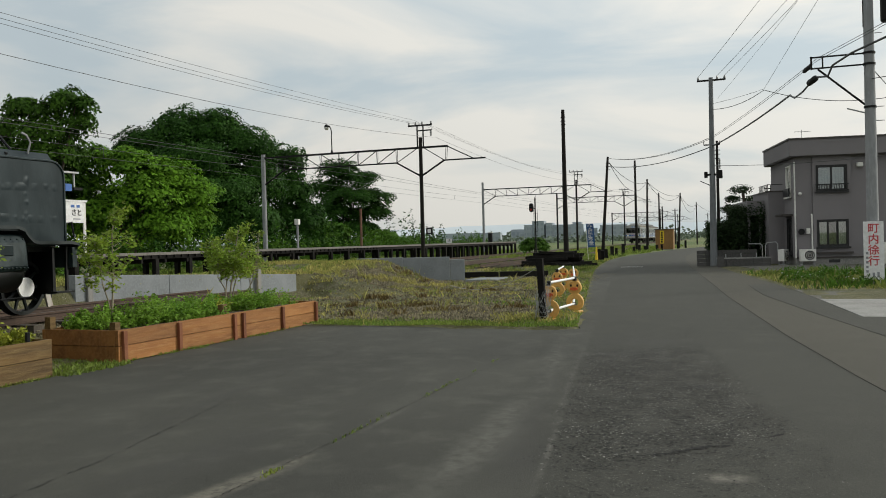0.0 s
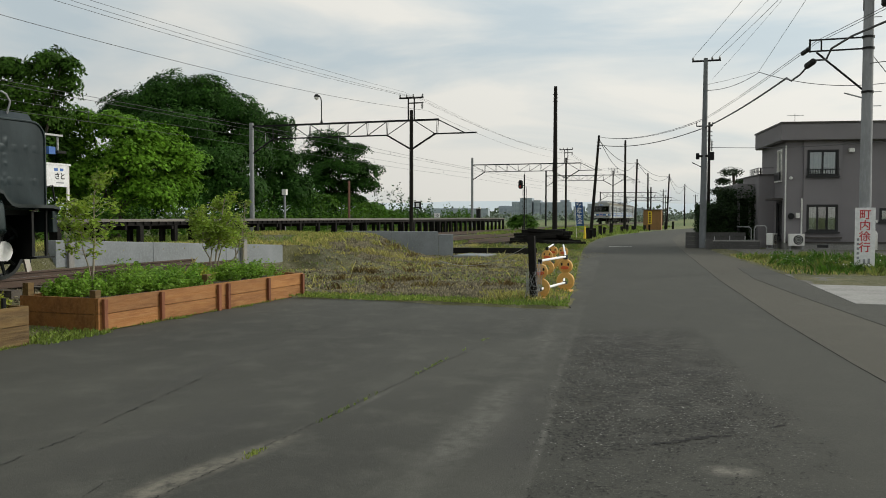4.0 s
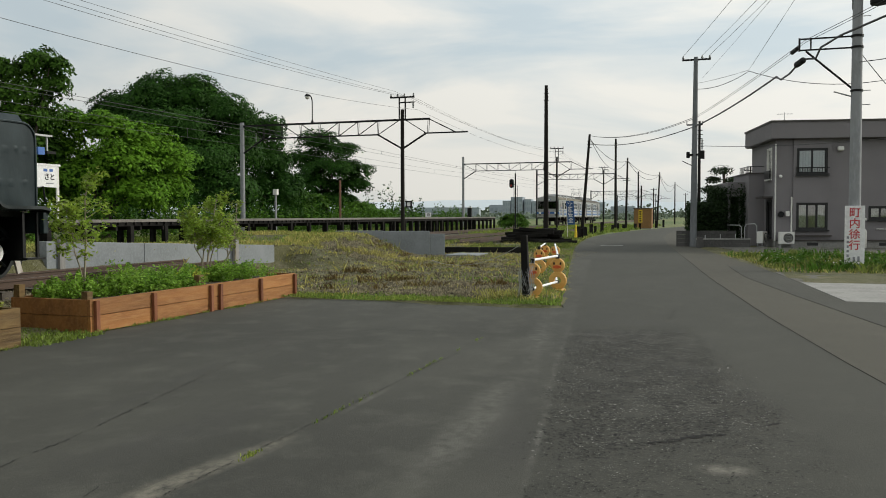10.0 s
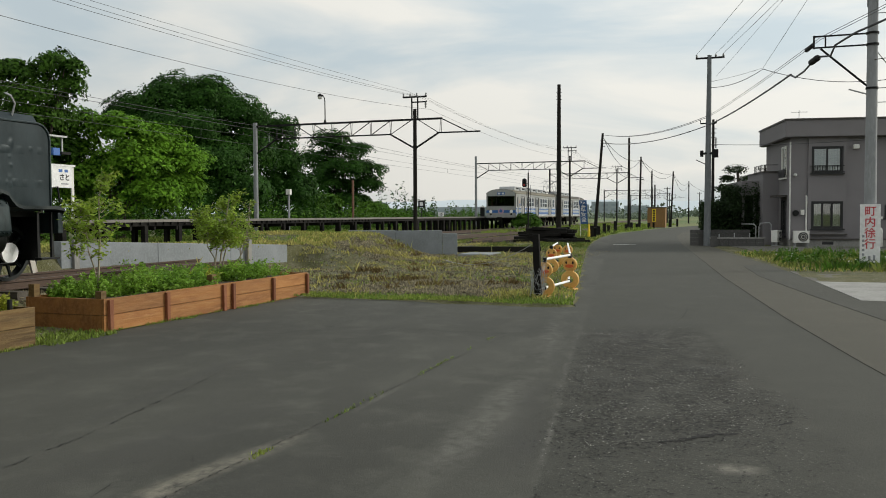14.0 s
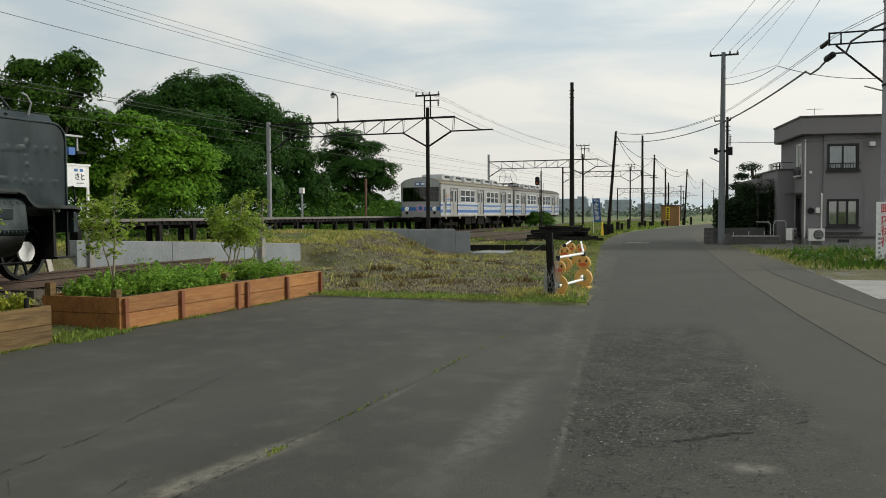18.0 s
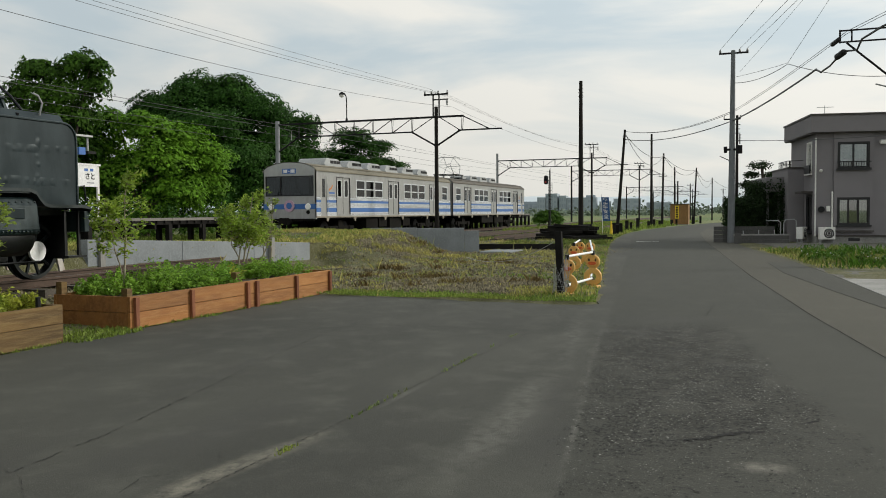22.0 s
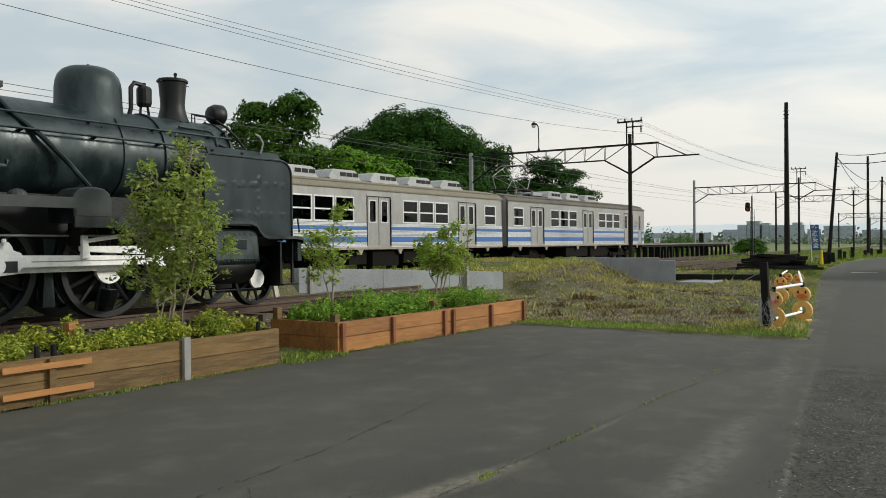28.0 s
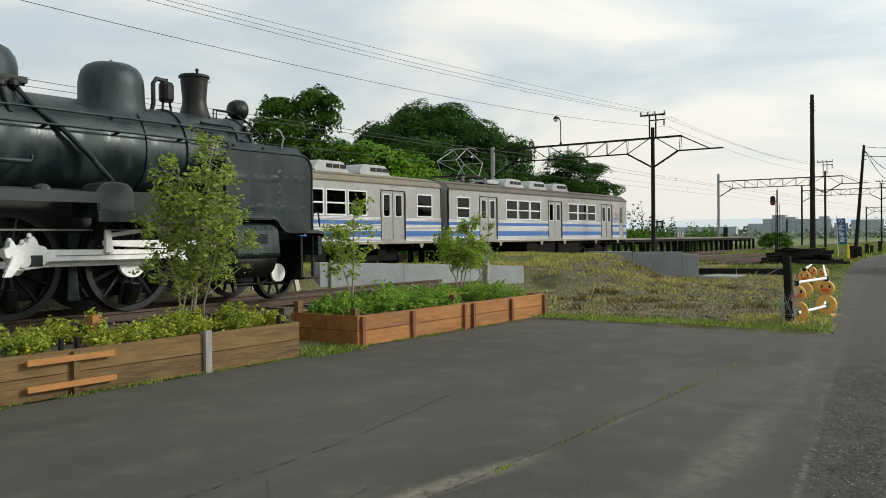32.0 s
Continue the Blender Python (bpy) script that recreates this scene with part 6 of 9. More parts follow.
    # cab and bunker behind
    m = Mesh().box(-5.6, -3.9, -1.3, -1.26, 1.2, 3.1).box(-5.6, -3.9, 1.26, 1.3, 1.2, 3.1).box(-3.94, -3.9, -1.26, 1.26, 1.2, 3.1)
    part("cab", m, IRON, g)
    prof = [(-1.4, 3.05)] + [(1.4 * math.sin(a), 3.05 + 0.35 * math.cos(a)) for a in np.linspace(-1.4, 1.4, 9)] + [(1.4, 3.05)]
    part("cab_roof", Mesh().slab(prof, 2.0, pose(-4.8, 0, 0) @ Matrix(((0, 0, 1, 0), (1, 0, 0, 0), (0, 1, 0, 0), (0, 0, 0, 1)))), IRON, g)
    part("bunker", Mesh().box(-7.4, -5.6, -1.25, 1.25, 0.9, 2.4), IRON, g, bevel=0.04)
    for side in (-1, 1):
        spoked_wheel(g, -5.6, side * 0.56, 0.43, 10, "trailing_wheel", counter=False)


WORN_WHITE = material("worn_white", (0.5, 0.47, 0.43), (0.2, 0.12, 0.08), 12, 0.7, patch=6)


# ---- the electric train ----
def holed(length, z0, z1, holes, t=0.05, x0=0.0):
    """One plate in x and z, its outer face at y = 0, with rectangular openings (xa, xb, za, zb)."""
    xs = sorted({x0, length} | {min(max(v, x0), length) for h in holes for v in h[:2]})
    zs = sorted({z0, z1} | {min(max(v, z0), z1) for h in holes for v in h[2:]})
    nx, nz = len(xs) - 1, len(zs) - 1

    def full(i, k):
        if not (0 <= i < nx and 0 <= k < nz):
            return False
        cx, cz = (xs[i] + xs[i + 1]) / 2, (zs[k] + zs[k + 1]) / 2
        return not any(a < cx < b and c < cz < d for a, b, c, d in holes)

    m, ids = Mesh(), {}

    def vert(i, k, y):
        if (i, k, y) not in ids:
            ids[i, k, y] = len(m.v)
            m.v.append((xs[i], y, zs[k]))
        return ids[i, k, y]

    for i in range(nx):
        for k in range(nz):
            if not full(i, k):
                continue
            c = [(i, k), (i + 1, k), (i + 1, k + 1), (i, k + 1)]
            m.f.append(tuple(vert(*p, 0.0) for p in c))
            m.f.append(tuple(vert(*p, t) for p in reversed(c)))
            for (di, dk), (a, b) in (((0, -1), (0, 1)), ((1, 0), (1, 2)), ((0, 1), (2, 3)), ((-1, 0), (3, 0))):
                if not full(i + di, k + dk):
                    m.f.append((vert(*c[b], 0.0), vert(*c[a], 0.0), vert(*c[a], t), vert(*c[b], t)))
    return m


CAR_L = 18.05


def rail_car(m, label, motor):
    c = thing("train_car", m, label, "train car", "cars of the train")
    W = 1.4
    zb, ze = 1.08, 3.2
    doors = [(2.03, 3.43), (8.12, 9.52), (14.3, 15.7)]
    wins = [(4.15, 5.17), (5.25, 6.27), (6.35, 7.37), (10.3, 11.32), (11.4, 12.42), (12.5, 13.52), (16.45, 17.45)]
    cab = (0.5, 1.02)
    for side in (-1, 1):
        fl = Matrix.Translation((0, side * W, 0)) @ Matrix.Diagonal((1, -side, 1, 1))
        holes = [(a, b, 1.2, 2.98) for a, b in doors] + [(a, b, 2.03, 2.92) for a, b in wins] + [(*cab, 1.2, 2.98)]
        wall = part("side_panel", holed(CAR_L, zb, ze, holes), STAINLESS, c, at=fl)
        spans, x = [], 0.02
        for a, b in [cab] + doors:
            spans.append((x, a - 0.04))
            x = b + 0.04
        spans.append((x, CAR_L - 0.02))
        for a, b in spans:
            for z in (1.145, 1.19, 1.235, 1.277, 1.53, 1.58, 1.63, 1.68, 1.725, 1.9, 1.945, 1.985):
                part("rib", Mesh().box(a, b, -0.014, 0.0, z - 0.014, z + 0.014), PANEL_WHITE, wall)
            # dark strips stand in for the shade between the ribs
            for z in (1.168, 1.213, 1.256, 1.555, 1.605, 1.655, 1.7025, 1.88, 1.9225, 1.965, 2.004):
                part("groove", Mesh().box(a, b, -0.004, 0.0, z - 0.008, z + 0.008), RIB_SHADE, wall)
            for z0, z1 in ((1.3, 1.505), (1.75, 1.865)):
                part("blue_band", Mesh().box(a, b, -0.008, 0.0, z0, z1), BLUE, wall, "blue painted band")
                part("band_groove", Mesh().box(a, b, -0.010, -0.008, (z0 + z1) / 2 - 0.003, (z0 + z1) / 2 + 0.003), SIGN_BLUE, wall)
        part("sill_rail", Mesh().box(0, CAR_L, -0.02, 0.0, zb - 0.04, zb + 0.03), SILL, wall)
        for x in (1.0, 3.9, 7.6, 10.0, 13.8, 16.6):
            part("jack_bracket", Mesh().slab([(x, zb - 0.03), (x + 0.32, zb - 0.03), (x + 0.2, zb - 0.22), (x + 0.12, zb - 0.22)], 0.05, pose(0, 0.04, 0, 90, 0, 0)), SILL, wall)
        part("gutter", Mesh().box(0, CAR_L, -0.05, 0.02, ze, ze + 0.05), ROOF_DARK if motor else TRAIN_ROOF, wall)
        for a, b in wins:
            w = part("window", holed(b - a, 0, 0.89, [(0.05, b - a - 0.05, 0.05, 0.84)], 0.05), PANEL_WHITE, c, at=fl @ pose(a, -0.012, 2.03))
            part("transom", Mesh().box(0.05, b - a - 0.05, 0.005, 0.04, 0.4, 0.45), PANEL_WHITE, w)
            for z0, z1 in ((0.05, 0.4), (0.45, 0.84)):
                ob = part("pane", Mesh().box(0.05, b - a - 0.05, 0.02, 0.026, z0, z1), GLASS, w)
                ob.visible_shadow = False
        for a, b in doors:
            mid = (a + b) / 2
            for k, (p0, p1) in enumerate(((a, mid - 0.006), (mid + 0.006, b))):
                w_ = p1 - p0
                d = part("door", holed(w_, 0, 1.78, [(0.17, w_ - 0.17, 0.85, 1.62)], 0.035), STAINLESS, c, "plain stainless sliding door", at=fl @ pose(p0, 0.02, 1.2))
                ob = part("pane", Mesh().box(0.17, w_ - 0.17, 0.012, 0.018, 0.85, 1.62), GLASS, d)
                ob.visible_shadow = False
                fil = Mesh()
                for cx, cz, sx, sz in ((0.17, 0.85, 1, 1), (w_ - 0.17, 0.85, -1, 1), (0.17, 1.62, 1, -1), (w_ - 0.17, 1.62, -1, -1)):
                    arc = [(cx, cz)] + [(cx + sx * (0.09 - 0.09 * math.sin(q)), cz + sz * (0.09 - 0.09 * math.cos(q))) for q in np.linspace(0, math.pi / 2, 5)]
                    fil.slab(arc if sx * sz < 0 else arc[::-1], 0.012, pose(0, 0.0, 0, 90, 0, 0))
                part("corner_fillet", fil, STAINLESS, d)
                part("window_frame", holed(w_ - 0.28, 0, 0.83, [(0.03, w_ - 0.31, 0.03, 0.8)], 0.01), PANEL_WHITE, d, at=pose(0.14, -0.006, 0.82))
            part("door_seal", Mesh().box(b, b + 0.03, -0.02, 0.02, 1.18, 2.9).box(a - 0.03, a, -0.02, 0.02, 1.18, 2.9).pipe([(a - 0.015, -0.004, 2.88), (a + 0.01, -0.004, 2.95), (a + 0.08, -0.004, 2.985), (b - 0.08, -0.004, 2.985), (b - 0.01, -0.004, 2.95), (b + 0.015, -0.004, 2.88)], 0.016, 6).box(mid - 0.008, mid + 0.008, 0.01, 0.022, 1.2, 2.97), RUBBER, c, at=fl)
            part("door_rail", Mesh().box(a - 0.05, b + 0.05, -0.03, 0.0, 2.99, 3.03), STAINLESS, c, at=fl)
        a, b = cab
        d = part("cab_door", holed(b - a, 0, 1.78, [(0.12, b - a - 0.12, 0.8, 1.66)], 0.035), STAINLESS, c, at=fl @ pose(a, 0.012, 1.2))
        part("pane", Mesh().box(0.12, b - a - 0.12, 0.012, 0.018, 0.8, 1.66), GLASS_DARK, d).visible_shadow = False
        part("grab_rail", Mesh().tube((0, -0.05, 1.3), (0, -0.05, 2.6), 0.014, n=6), STEEL_GREY, c, at=fl @ pose(b + 0.05, 0, 0))
        lg = part("emblem", Mesh().slab([(0, 0), (0.26, 0.1), (0.44, 0.28), (0.36, 0.3), (0.2, 0.17), (0.0, 0.1)], 0.006, fl @ pose(1.25, -0.006, 2.3, 90, 0, 0)), EMBLEM, c, "small orange and black emblem")
        part("emblem_bar", Mesh().box(1.25, 1.82, -0.006, 0, 2.17, 2.25), SIGN_BLUE, c, at=fl)
        part("emblem_bar", Mesh().box(1.3, 1.86, -0.006, 0, 2.05, 2.12), AC_DARK, c, at=fl)
    # front: big windscreen between narrow pillars
    fr = Mesh()
    yy = [-W + 0.0, W - 0.0]
    fr.box(0, 0.06, -W, W, zb - 0.1, 2.08).box(0, 0.06, -W, -1.25, 2.08, 2.96).box(0, 0.06, 1.25, W, 2.08, 2.96)
    arch = [(-W, 2.96)] + [(W * math.sin(a), 3.2 + 0.42 * (math.cos(a) ** 1.2)) for a in np.linspace(-math.pi / 2, math.pi / 2, 17)] + [(W, 2.96)]
    fr.slab(arch, 0.06, Matrix(((0, 0, 1, 0.03), (1, 0, 0, 0), (0, 1, 0, 0), (0, 0, 0, 1))))
    part("front_panel", fr, STAINLESS, c)
    scr = part("windscreen", Mesh().box(0.02, 0.03, -1.25, 1.25, 2.08, 2.96), GLASS_DARK, c)
    scr.visible_shadow = False
    fm = Mesh()
    fm.box(-0.012, 0.03, -1.28, 1.28, 2.05, 2.1).box(-0.012, 0.03, -1.28, 1.28, 2.94, 2.99).box(-0.012, 0.03, -1.28, -1.23, 2.1, 2.94).box(-0.012, 0.03, 1.23, 1.28, 2.1, 2.94).box(-0.012, 0.03, 0.44, 0.49, 2.1, 2.94)
    part("windscreen_frame", fm, RUBBER, c)
    part("blue_band", Mesh().box(-0.008, 0.0, -W, W, 1.44, 1.68), BLUE, c, "blue painted band")
    part("headmark", Mesh().tube((-0.05, 0.0, 1.6), (-0.01, 0.0, 1.6), 0.27, n=28), BEAK_SOFT, c, "round mauve headmark")
    part("headmark_disc", Mesh().tube((-0.056, 0.0, 1.6), (-0.05, 0.0, 1.6), 0.15, n=24), BLUE, c)
    for side in (-1, 1):
        part("headlight", Mesh().lathe([(0.15, 0), (0.14, 0.05), (0.1, 0.06)], 18, pose(0.0, side * 0.98, 1.56, 0, -90, 0)), LAMP_LIGHT, c, "round headlight")
        part("tail_light", Mesh().lathe([(0.09, 0), (0.08, 0.05), (0.05, 0.06)], 14, pose(0.0, side * 0.98, 1.3, 0, -90, 0)), UNDERFRAME, c)
        part("wiper", Mesh().tube((-0.02, side * 0.7, 2.07), (-0.02, side * 0.35, 2.5), 0.012, n=5), RUBBER, c)
    ds = part("destination_sign", Mesh().box(-0.012, 0.0, -0.36, 0.36, 3.1, 3.33), SIGN_BLUE, c, "blue destination sign with white panels")
    part("sign_bar", Mesh().box(-0.016, -0.012, -0.3, -0.08, 3.14, 3.29), SIGN_WHITE, ds)
    part("sign_bar", Mesh().box(-0.016, -0.012, 0.1, 0.3, 3.14, 3.29), SIGN_WHITE, ds)
    part("sign_bar", Mesh().box(-0.016, -0.012, -0.04, 0.06, 3.2, 3.23), SIGN_WHITE, ds)
    # rear end with a gangway
    part("end_panel", holed(2 * W, zb, 3.2, [(0.95, 1.85, zb, 2.95)], 0.05), STAINLESS, c, at=Matrix(((0, -1, 0, CAR_L), (1, 0, 0, -W), (0, 0, 1, 0), (0, 0, 0, 1))))
    part("end_arch", Mesh().slab(arch, 0.05, Matrix(((0, 0, 1, CAR_L - 0.03), (1, 0, 0, 0), (0, 1, 0, 0.002), (0, 0, 0, 1)))), STAINLESS, c)
    part("gangway_bellows", Mesh().box(CAR_L, CAR_L + 0.22, -0.5, -0.42, 1.1, 2.98).box(CAR_L, CAR_L + 0.22, 0.42, 0.5, 1.1, 2.98).box(CAR_L, CAR_L + 0.22, -0.5, 0.5, 2.94, 3.02), RUBBER, c)
    # roof
    n = 16
    prof = [(W * 1.012 * math.sin(a), 3.23 + 0.42 * (max(0.0, math.cos(a)) ** 1.2)) for a in np.linspace(-math.pi / 2, math.pi / 2, n + 1)]
    vs = [(x, y, z) for x in (0.02, CAR_L) for y, z in prof] + [(x, y * 0.97, z - 0.05) for x in (0.02, CAR_L) for y, z in prof]
    k = n + 1
    fs = [(i, i + 1, k + i + 1, k + i) for i in range(n)] + [(2 * k + i + 1, 2 * k + i, 3 * k + i, 3 * k + i + 1) for i in range(n)]
    part("roof", Mesh().add(vs, fs), ROOF_DARK if motor else TRAIN_ROOF, c, smooth=True)
    pos = [2.9, 5.3, 7.65, 10.0, 12.4, 14.75] if not motor else [7.0, 9.4, 11.7]
    for x in pos:
        pr = [(-0.9, 0), (-0.82, 0.12), (-0.68, 0.29), (-0.58, 0.34), (0.58, 0.34), (0.68, 0.29), (0.82, 0.12), (0.9, 0)]
        u = part("roof_unit", Mesh().slab(pr, 1.5, pose(x, 0, 3.6, 90, 0, 0)), AC_GREY, c, "grey box of the roof cooling units", bevel=0.03)
        for gx in (-0.1, 0.25, 0.6) if not motor else (-0.5, -0.15, 0.2):
            part("grille", Mesh().box(x + gx - 0.15, x + gx + 0.15, -0.765, -0.752, 3.7, 3.84), RUBBER, u)
            part("grille", Mesh().box(x + gx - 0.15, x + gx + 0.15, 0.752, 0.765, 3.7, 3.84), RUBBER, u)
        part("unit_base", Mesh().box(x - 0.86, x + 0.86, -0.8, 0.8, 3.5, 3.62), AC_GREY, u)
    for side in (-1, 1):
        part("rain_rail", Mesh().box(0.1, CAR_L, min(side * 1.18, side * 1.21), max(side * 1.18, side * 1.21), 3.44, 3.475), ROOF_DARK if motor else TRAIN_ROOF, c)
    # inside
    part("floor", Mesh().box(0.1, CAR_L - 0.06, -W + 0.06, W - 0.06, 1.09, 1.14), FLOOR_DARK, c)
    part("ceiling", Mesh().box(0.1, CAR_L - 0.06, -W + 0.06, W - 0.06, 3.12, 3.15), CEILING, c)
    part("cab_wall", holed(2 * W - 0.14, 1.14, 3.12, [(0.3, 1.0, 2.0, 2.8), (1.1, 1.75, 1.14, 2.9), (1.85, 2.4, 2.0, 2.8)], 0.05), FLOOR_DARK, c, at=Matrix(((0, -1, 0, 1.5), (1, 0, 0, -W + 0.07), (0, 0, 1, 0), (0, 0, 0, 1))))
    for side in (-1, 1):
        for a, b in ((3.6, 7.95), (9.7, 14.1), (15.9, 17.8)):
            part("bench", Mesh().box(a, b, min(side * 0.85, side * 1.3), max(side * 0.85, side * 1.3), 1.4, 1.56).box(a, b, min(side * 1.2, side * 1.32), max(side * 1.2, side * 1.32), 1.56, 1.98), SEAT, c)
    for side in (-1, 1):
        holes = [(a + 0.02, b - 0.02, 1.15, 2.96) for a, b in doors] + [(a, b, 2.03, 2.92) for a, b in wins]
        part("lining", holed(CAR_L - 0.1, 1.14, 3.12, holes, 0.01, 1.6), CEILING, c, at=Matrix.Translation((0, side * (W - 0.065), 0)) @ Matrix.Diagonal((1, -side, 1, 1)))
    part("control_desk", Mesh().box(0.2, 0.6, -1.2, 1.2, 1.14, 1.95), FLOOR_DARK, c)
    # underframe and bogies
    part("underframe", Mesh().box(0.1, CAR_L - 0.1, -1.2, 1.2, 0.96, 1.08), UNDERFRAME, c)
    part("skirt_plate", Mesh().box(-0.02, 0.05, -1.3, 1.3, 0.9, 1.0), UNDERFRAME, c)
    for x0, x1, y0, y1, z0 in ((5.6, 7.0, -1.25, -0.3, 0.45), (7.3, 8.3, -1.2, -0.2, 0.5), (8.6, 10.2, -1.25, -0.5, 0.42), (10.6, 11.6, -1.2, -0.2, 0.5), (5.8, 8.2, 0.3, 1.25, 0.45), (8.6, 11.4, 0.3, 1.25, 0.48)):
        part("equipment_box", Mesh().box(x0, x1, y0, y1, z0, 0.96), UNDERFRAME, c)
    for x in (3.2, CAR_L - 3.2):
        b = part("bogie", Mesh().box(x - 1.5, x + 1.5, -0.98, -0.86, 0.42, 0.62).box(x - 1.5, x + 1.5, 0.86, 0.98, 0.42, 0.62).box(x - 0.25, x + 0.25, -1.0, 1.0, 0.5, 0.9), UNDERFRAME, c)
        for dx in (-1.05, 1.05):
            for side in (-1, 1):
                part("wheel", Mesh().tube((x + dx, side * 0.5, 0.43), (x + dx, side * 0.64, 0.43), 0.43, n=28), STEEL_DARK, b)
                part("axle_box", Mesh().box(x + dx - 0.16, x + dx + 0.16, side * 0.92 - 0.12, side * 0.92 + 0.12, 0.3, 0.58), UNDERFRAME, b)
    part("coupler", Mesh().box(-0.5, 0.1, -0.12, 0.12, 0.78, 1.0).box(-0.6, -0.4, -0.2, 0.2, 0.72, 1.04), UNDERFRAME, c)
    part("brake_hose", Mesh().pipe([(-0.05, 0.5, 0.95), (-0.15, 0.5, 0.75), (-0.12, 0.5, 0.5)], 0.025), RUBBER, c)
    if motor:
        # pantograph near the inner end
        x = CAR_L - 3.0
        base = part("pantograph", Mesh().box(x - 1.0, x + 1.0, -0.75, -0.67, 3.86, 3.92).box(x - 1.0, x + 1.0, 0.67, 0.75, 3.86, 3.92).box(x - 0.9, x - 0.82, -0.75, 0.75, 3.86, 3.92).box(x + 0.82, x + 0.9, -0.75, 0.75, 3.86, 3.92), STEEL_DARK, c)
        arm = Mesh()
        for s in (-1, 1):
            arm.tube((x - 0.55, s * 0.6, 3.92), (x - 1.05, s * 0.5, 4.55), 0.022, n=6).tube((x - 1.05, s * 0.5, 4.55), (x, s * 0.35, 5.1), 0.018, n=6)
            arm.tube((x + 0.55, s * 0.6, 3.92), (x + 1.05, s * 0.5, 4.55), 0.022, n=6).tube((x + 1.05, s * 0.5, 4.55), (x, s * 0.35, 5.1), 0.018, n=6)
        arm.tube((x - 1.05, -0.5, 4.55), (x - 0.55, 0.6, 3.92), 0.012, n=5).tube((x + 1.05, -0.5, 4.55), (x + 0.55, 0.6, 3.92), 0.012, n=5)
        arm.tube((x - 1.05, -0.5, 4.55), (x - 1.05, 0.5, 4.55), 0.018, n=5).tube((x + 1.05, -0.5, 4.55), (x + 1.05, 0.5, 4.55), 0.018, n=5)
        part("arm", arm, PANTO, base)
        part("collector", Mesh().pipe([(x, -0.85, 5.02), (x, -0.6, 5.13), (x, 0.6, 5.13), (x, 0.85, 5.02)], 0.025), PANTO, base)
        for s in (-1, 1):
            for dx in (-0.86, 0.86):
                part("insulator", Mesh().lathe([(0.05, 3.62), (0.08, 3.68), (0.05, 3.74), (0.08, 3.8), (0.05, 3.87)], 10, Matrix.Translation((x + dx, s * 0.7, 0))), INSULATOR, base)
        rc = Mesh().box(x - 3.4, x - 1.3, 0.2, 0.3, 3.68, 3.74).box(x - 3.4, x - 1.3, -0.6, -0.5, 3.68, 3.74)
        for k in range(5):
            rc.box(x - 3.3 + 0.45 * k, x - 3.2 + 0.45 * k, -0.6, 0.3, 3.62, 3.74)
        part("roof_conduit", rc, STEEL_DARK, c)
        part("resistor_box", Mesh().box(x - 2.9, x - 1.5, -0.45, 0.45, 3.66, 3.84), AC_GREY, c, bevel=0.03)
        part("roof_ladder", Mesh().box(x - 4.6, x + 1.9, -0.98, -0.92, 3.6, 3.65), STEEL_DARK, c)
        for k in range(9):
            part("ladder_foot", Mesh().box(x - 4.5 + 0.78 * k, x - 4.44 + 0.78 * k, -1.0, -0.9, 3.45, 3.6), STEEL_DARK, c)
        part("arrester", Mesh().lathe([(0.1, 3.6), (0.12, 3.7), (0.08, 3.75), (0.12, 3.82), (0.06, 3.9)], 12, Matrix.Translation((x - 1.25, -0.2, 0))), INSULATOR, c)
    return c


EMBLEM = material("emblem_orange", (0.55, 0.2, 0.06), (0.2, 0.1, 0.08), 12, 0.5)
SILL = material("sill_grime", (0.3, 0.27, 0.22), (0.22, 0.19, 0.15), 6, 0.6, metal=0.2, patch=2)
PANTO = material("pantograph_steel", (0.3, 0.31, 0.3), (0.22, 0.22, 0.22), 10, 0.5)
AC_DARK = material("grey_print", (0.25, 0.26, 0.28), (0.2, 0.2, 0.22), 12, 0.6)
BEAK_SOFT = material("headmark_mauve", (0.42, 0.27, 0.4), (0.5, 0.35, 0.36), 5, 0.5, patch=5)

# seconds and the place of the train's nose along the railway
TRAIN = [(0, 167.5), (2, 154.3), (4.5, 138.3), (6.5, 126.3), (9, 111.2), (11, 96.6), (13, 82.4), (14.5, 72.6), (16.5, 60.2), (18, 52.3), (19, 47.6), (20, 42.9), (21, 38.5),
         (22, 34.5), (23, 30.9), (24, 27.4), (25, 24.2), (26, 21.2), (26.5, 19.8), (27.5, 17.1), (28.5, 14.7), (29, 13.6), (29.5, 12.6), (30, 11.6), (30.5, 10.8), (31, 10.1), (31.5, 9.6), (32, 9.25)]


def train():
    front = rail_car(pose(TRAIN[0][1], 20.6, RAIL_Z), "stainless railcar with blue bands, leading the train", False)
    back = rail_car(pose(TRAIN[0][1] + 2 * CAR_L + 0.5, 20.6, RAIL_Z, 0, 0, 180), "stainless railcar with blue bands and a pantograph, at the rear", True)
    return front, back


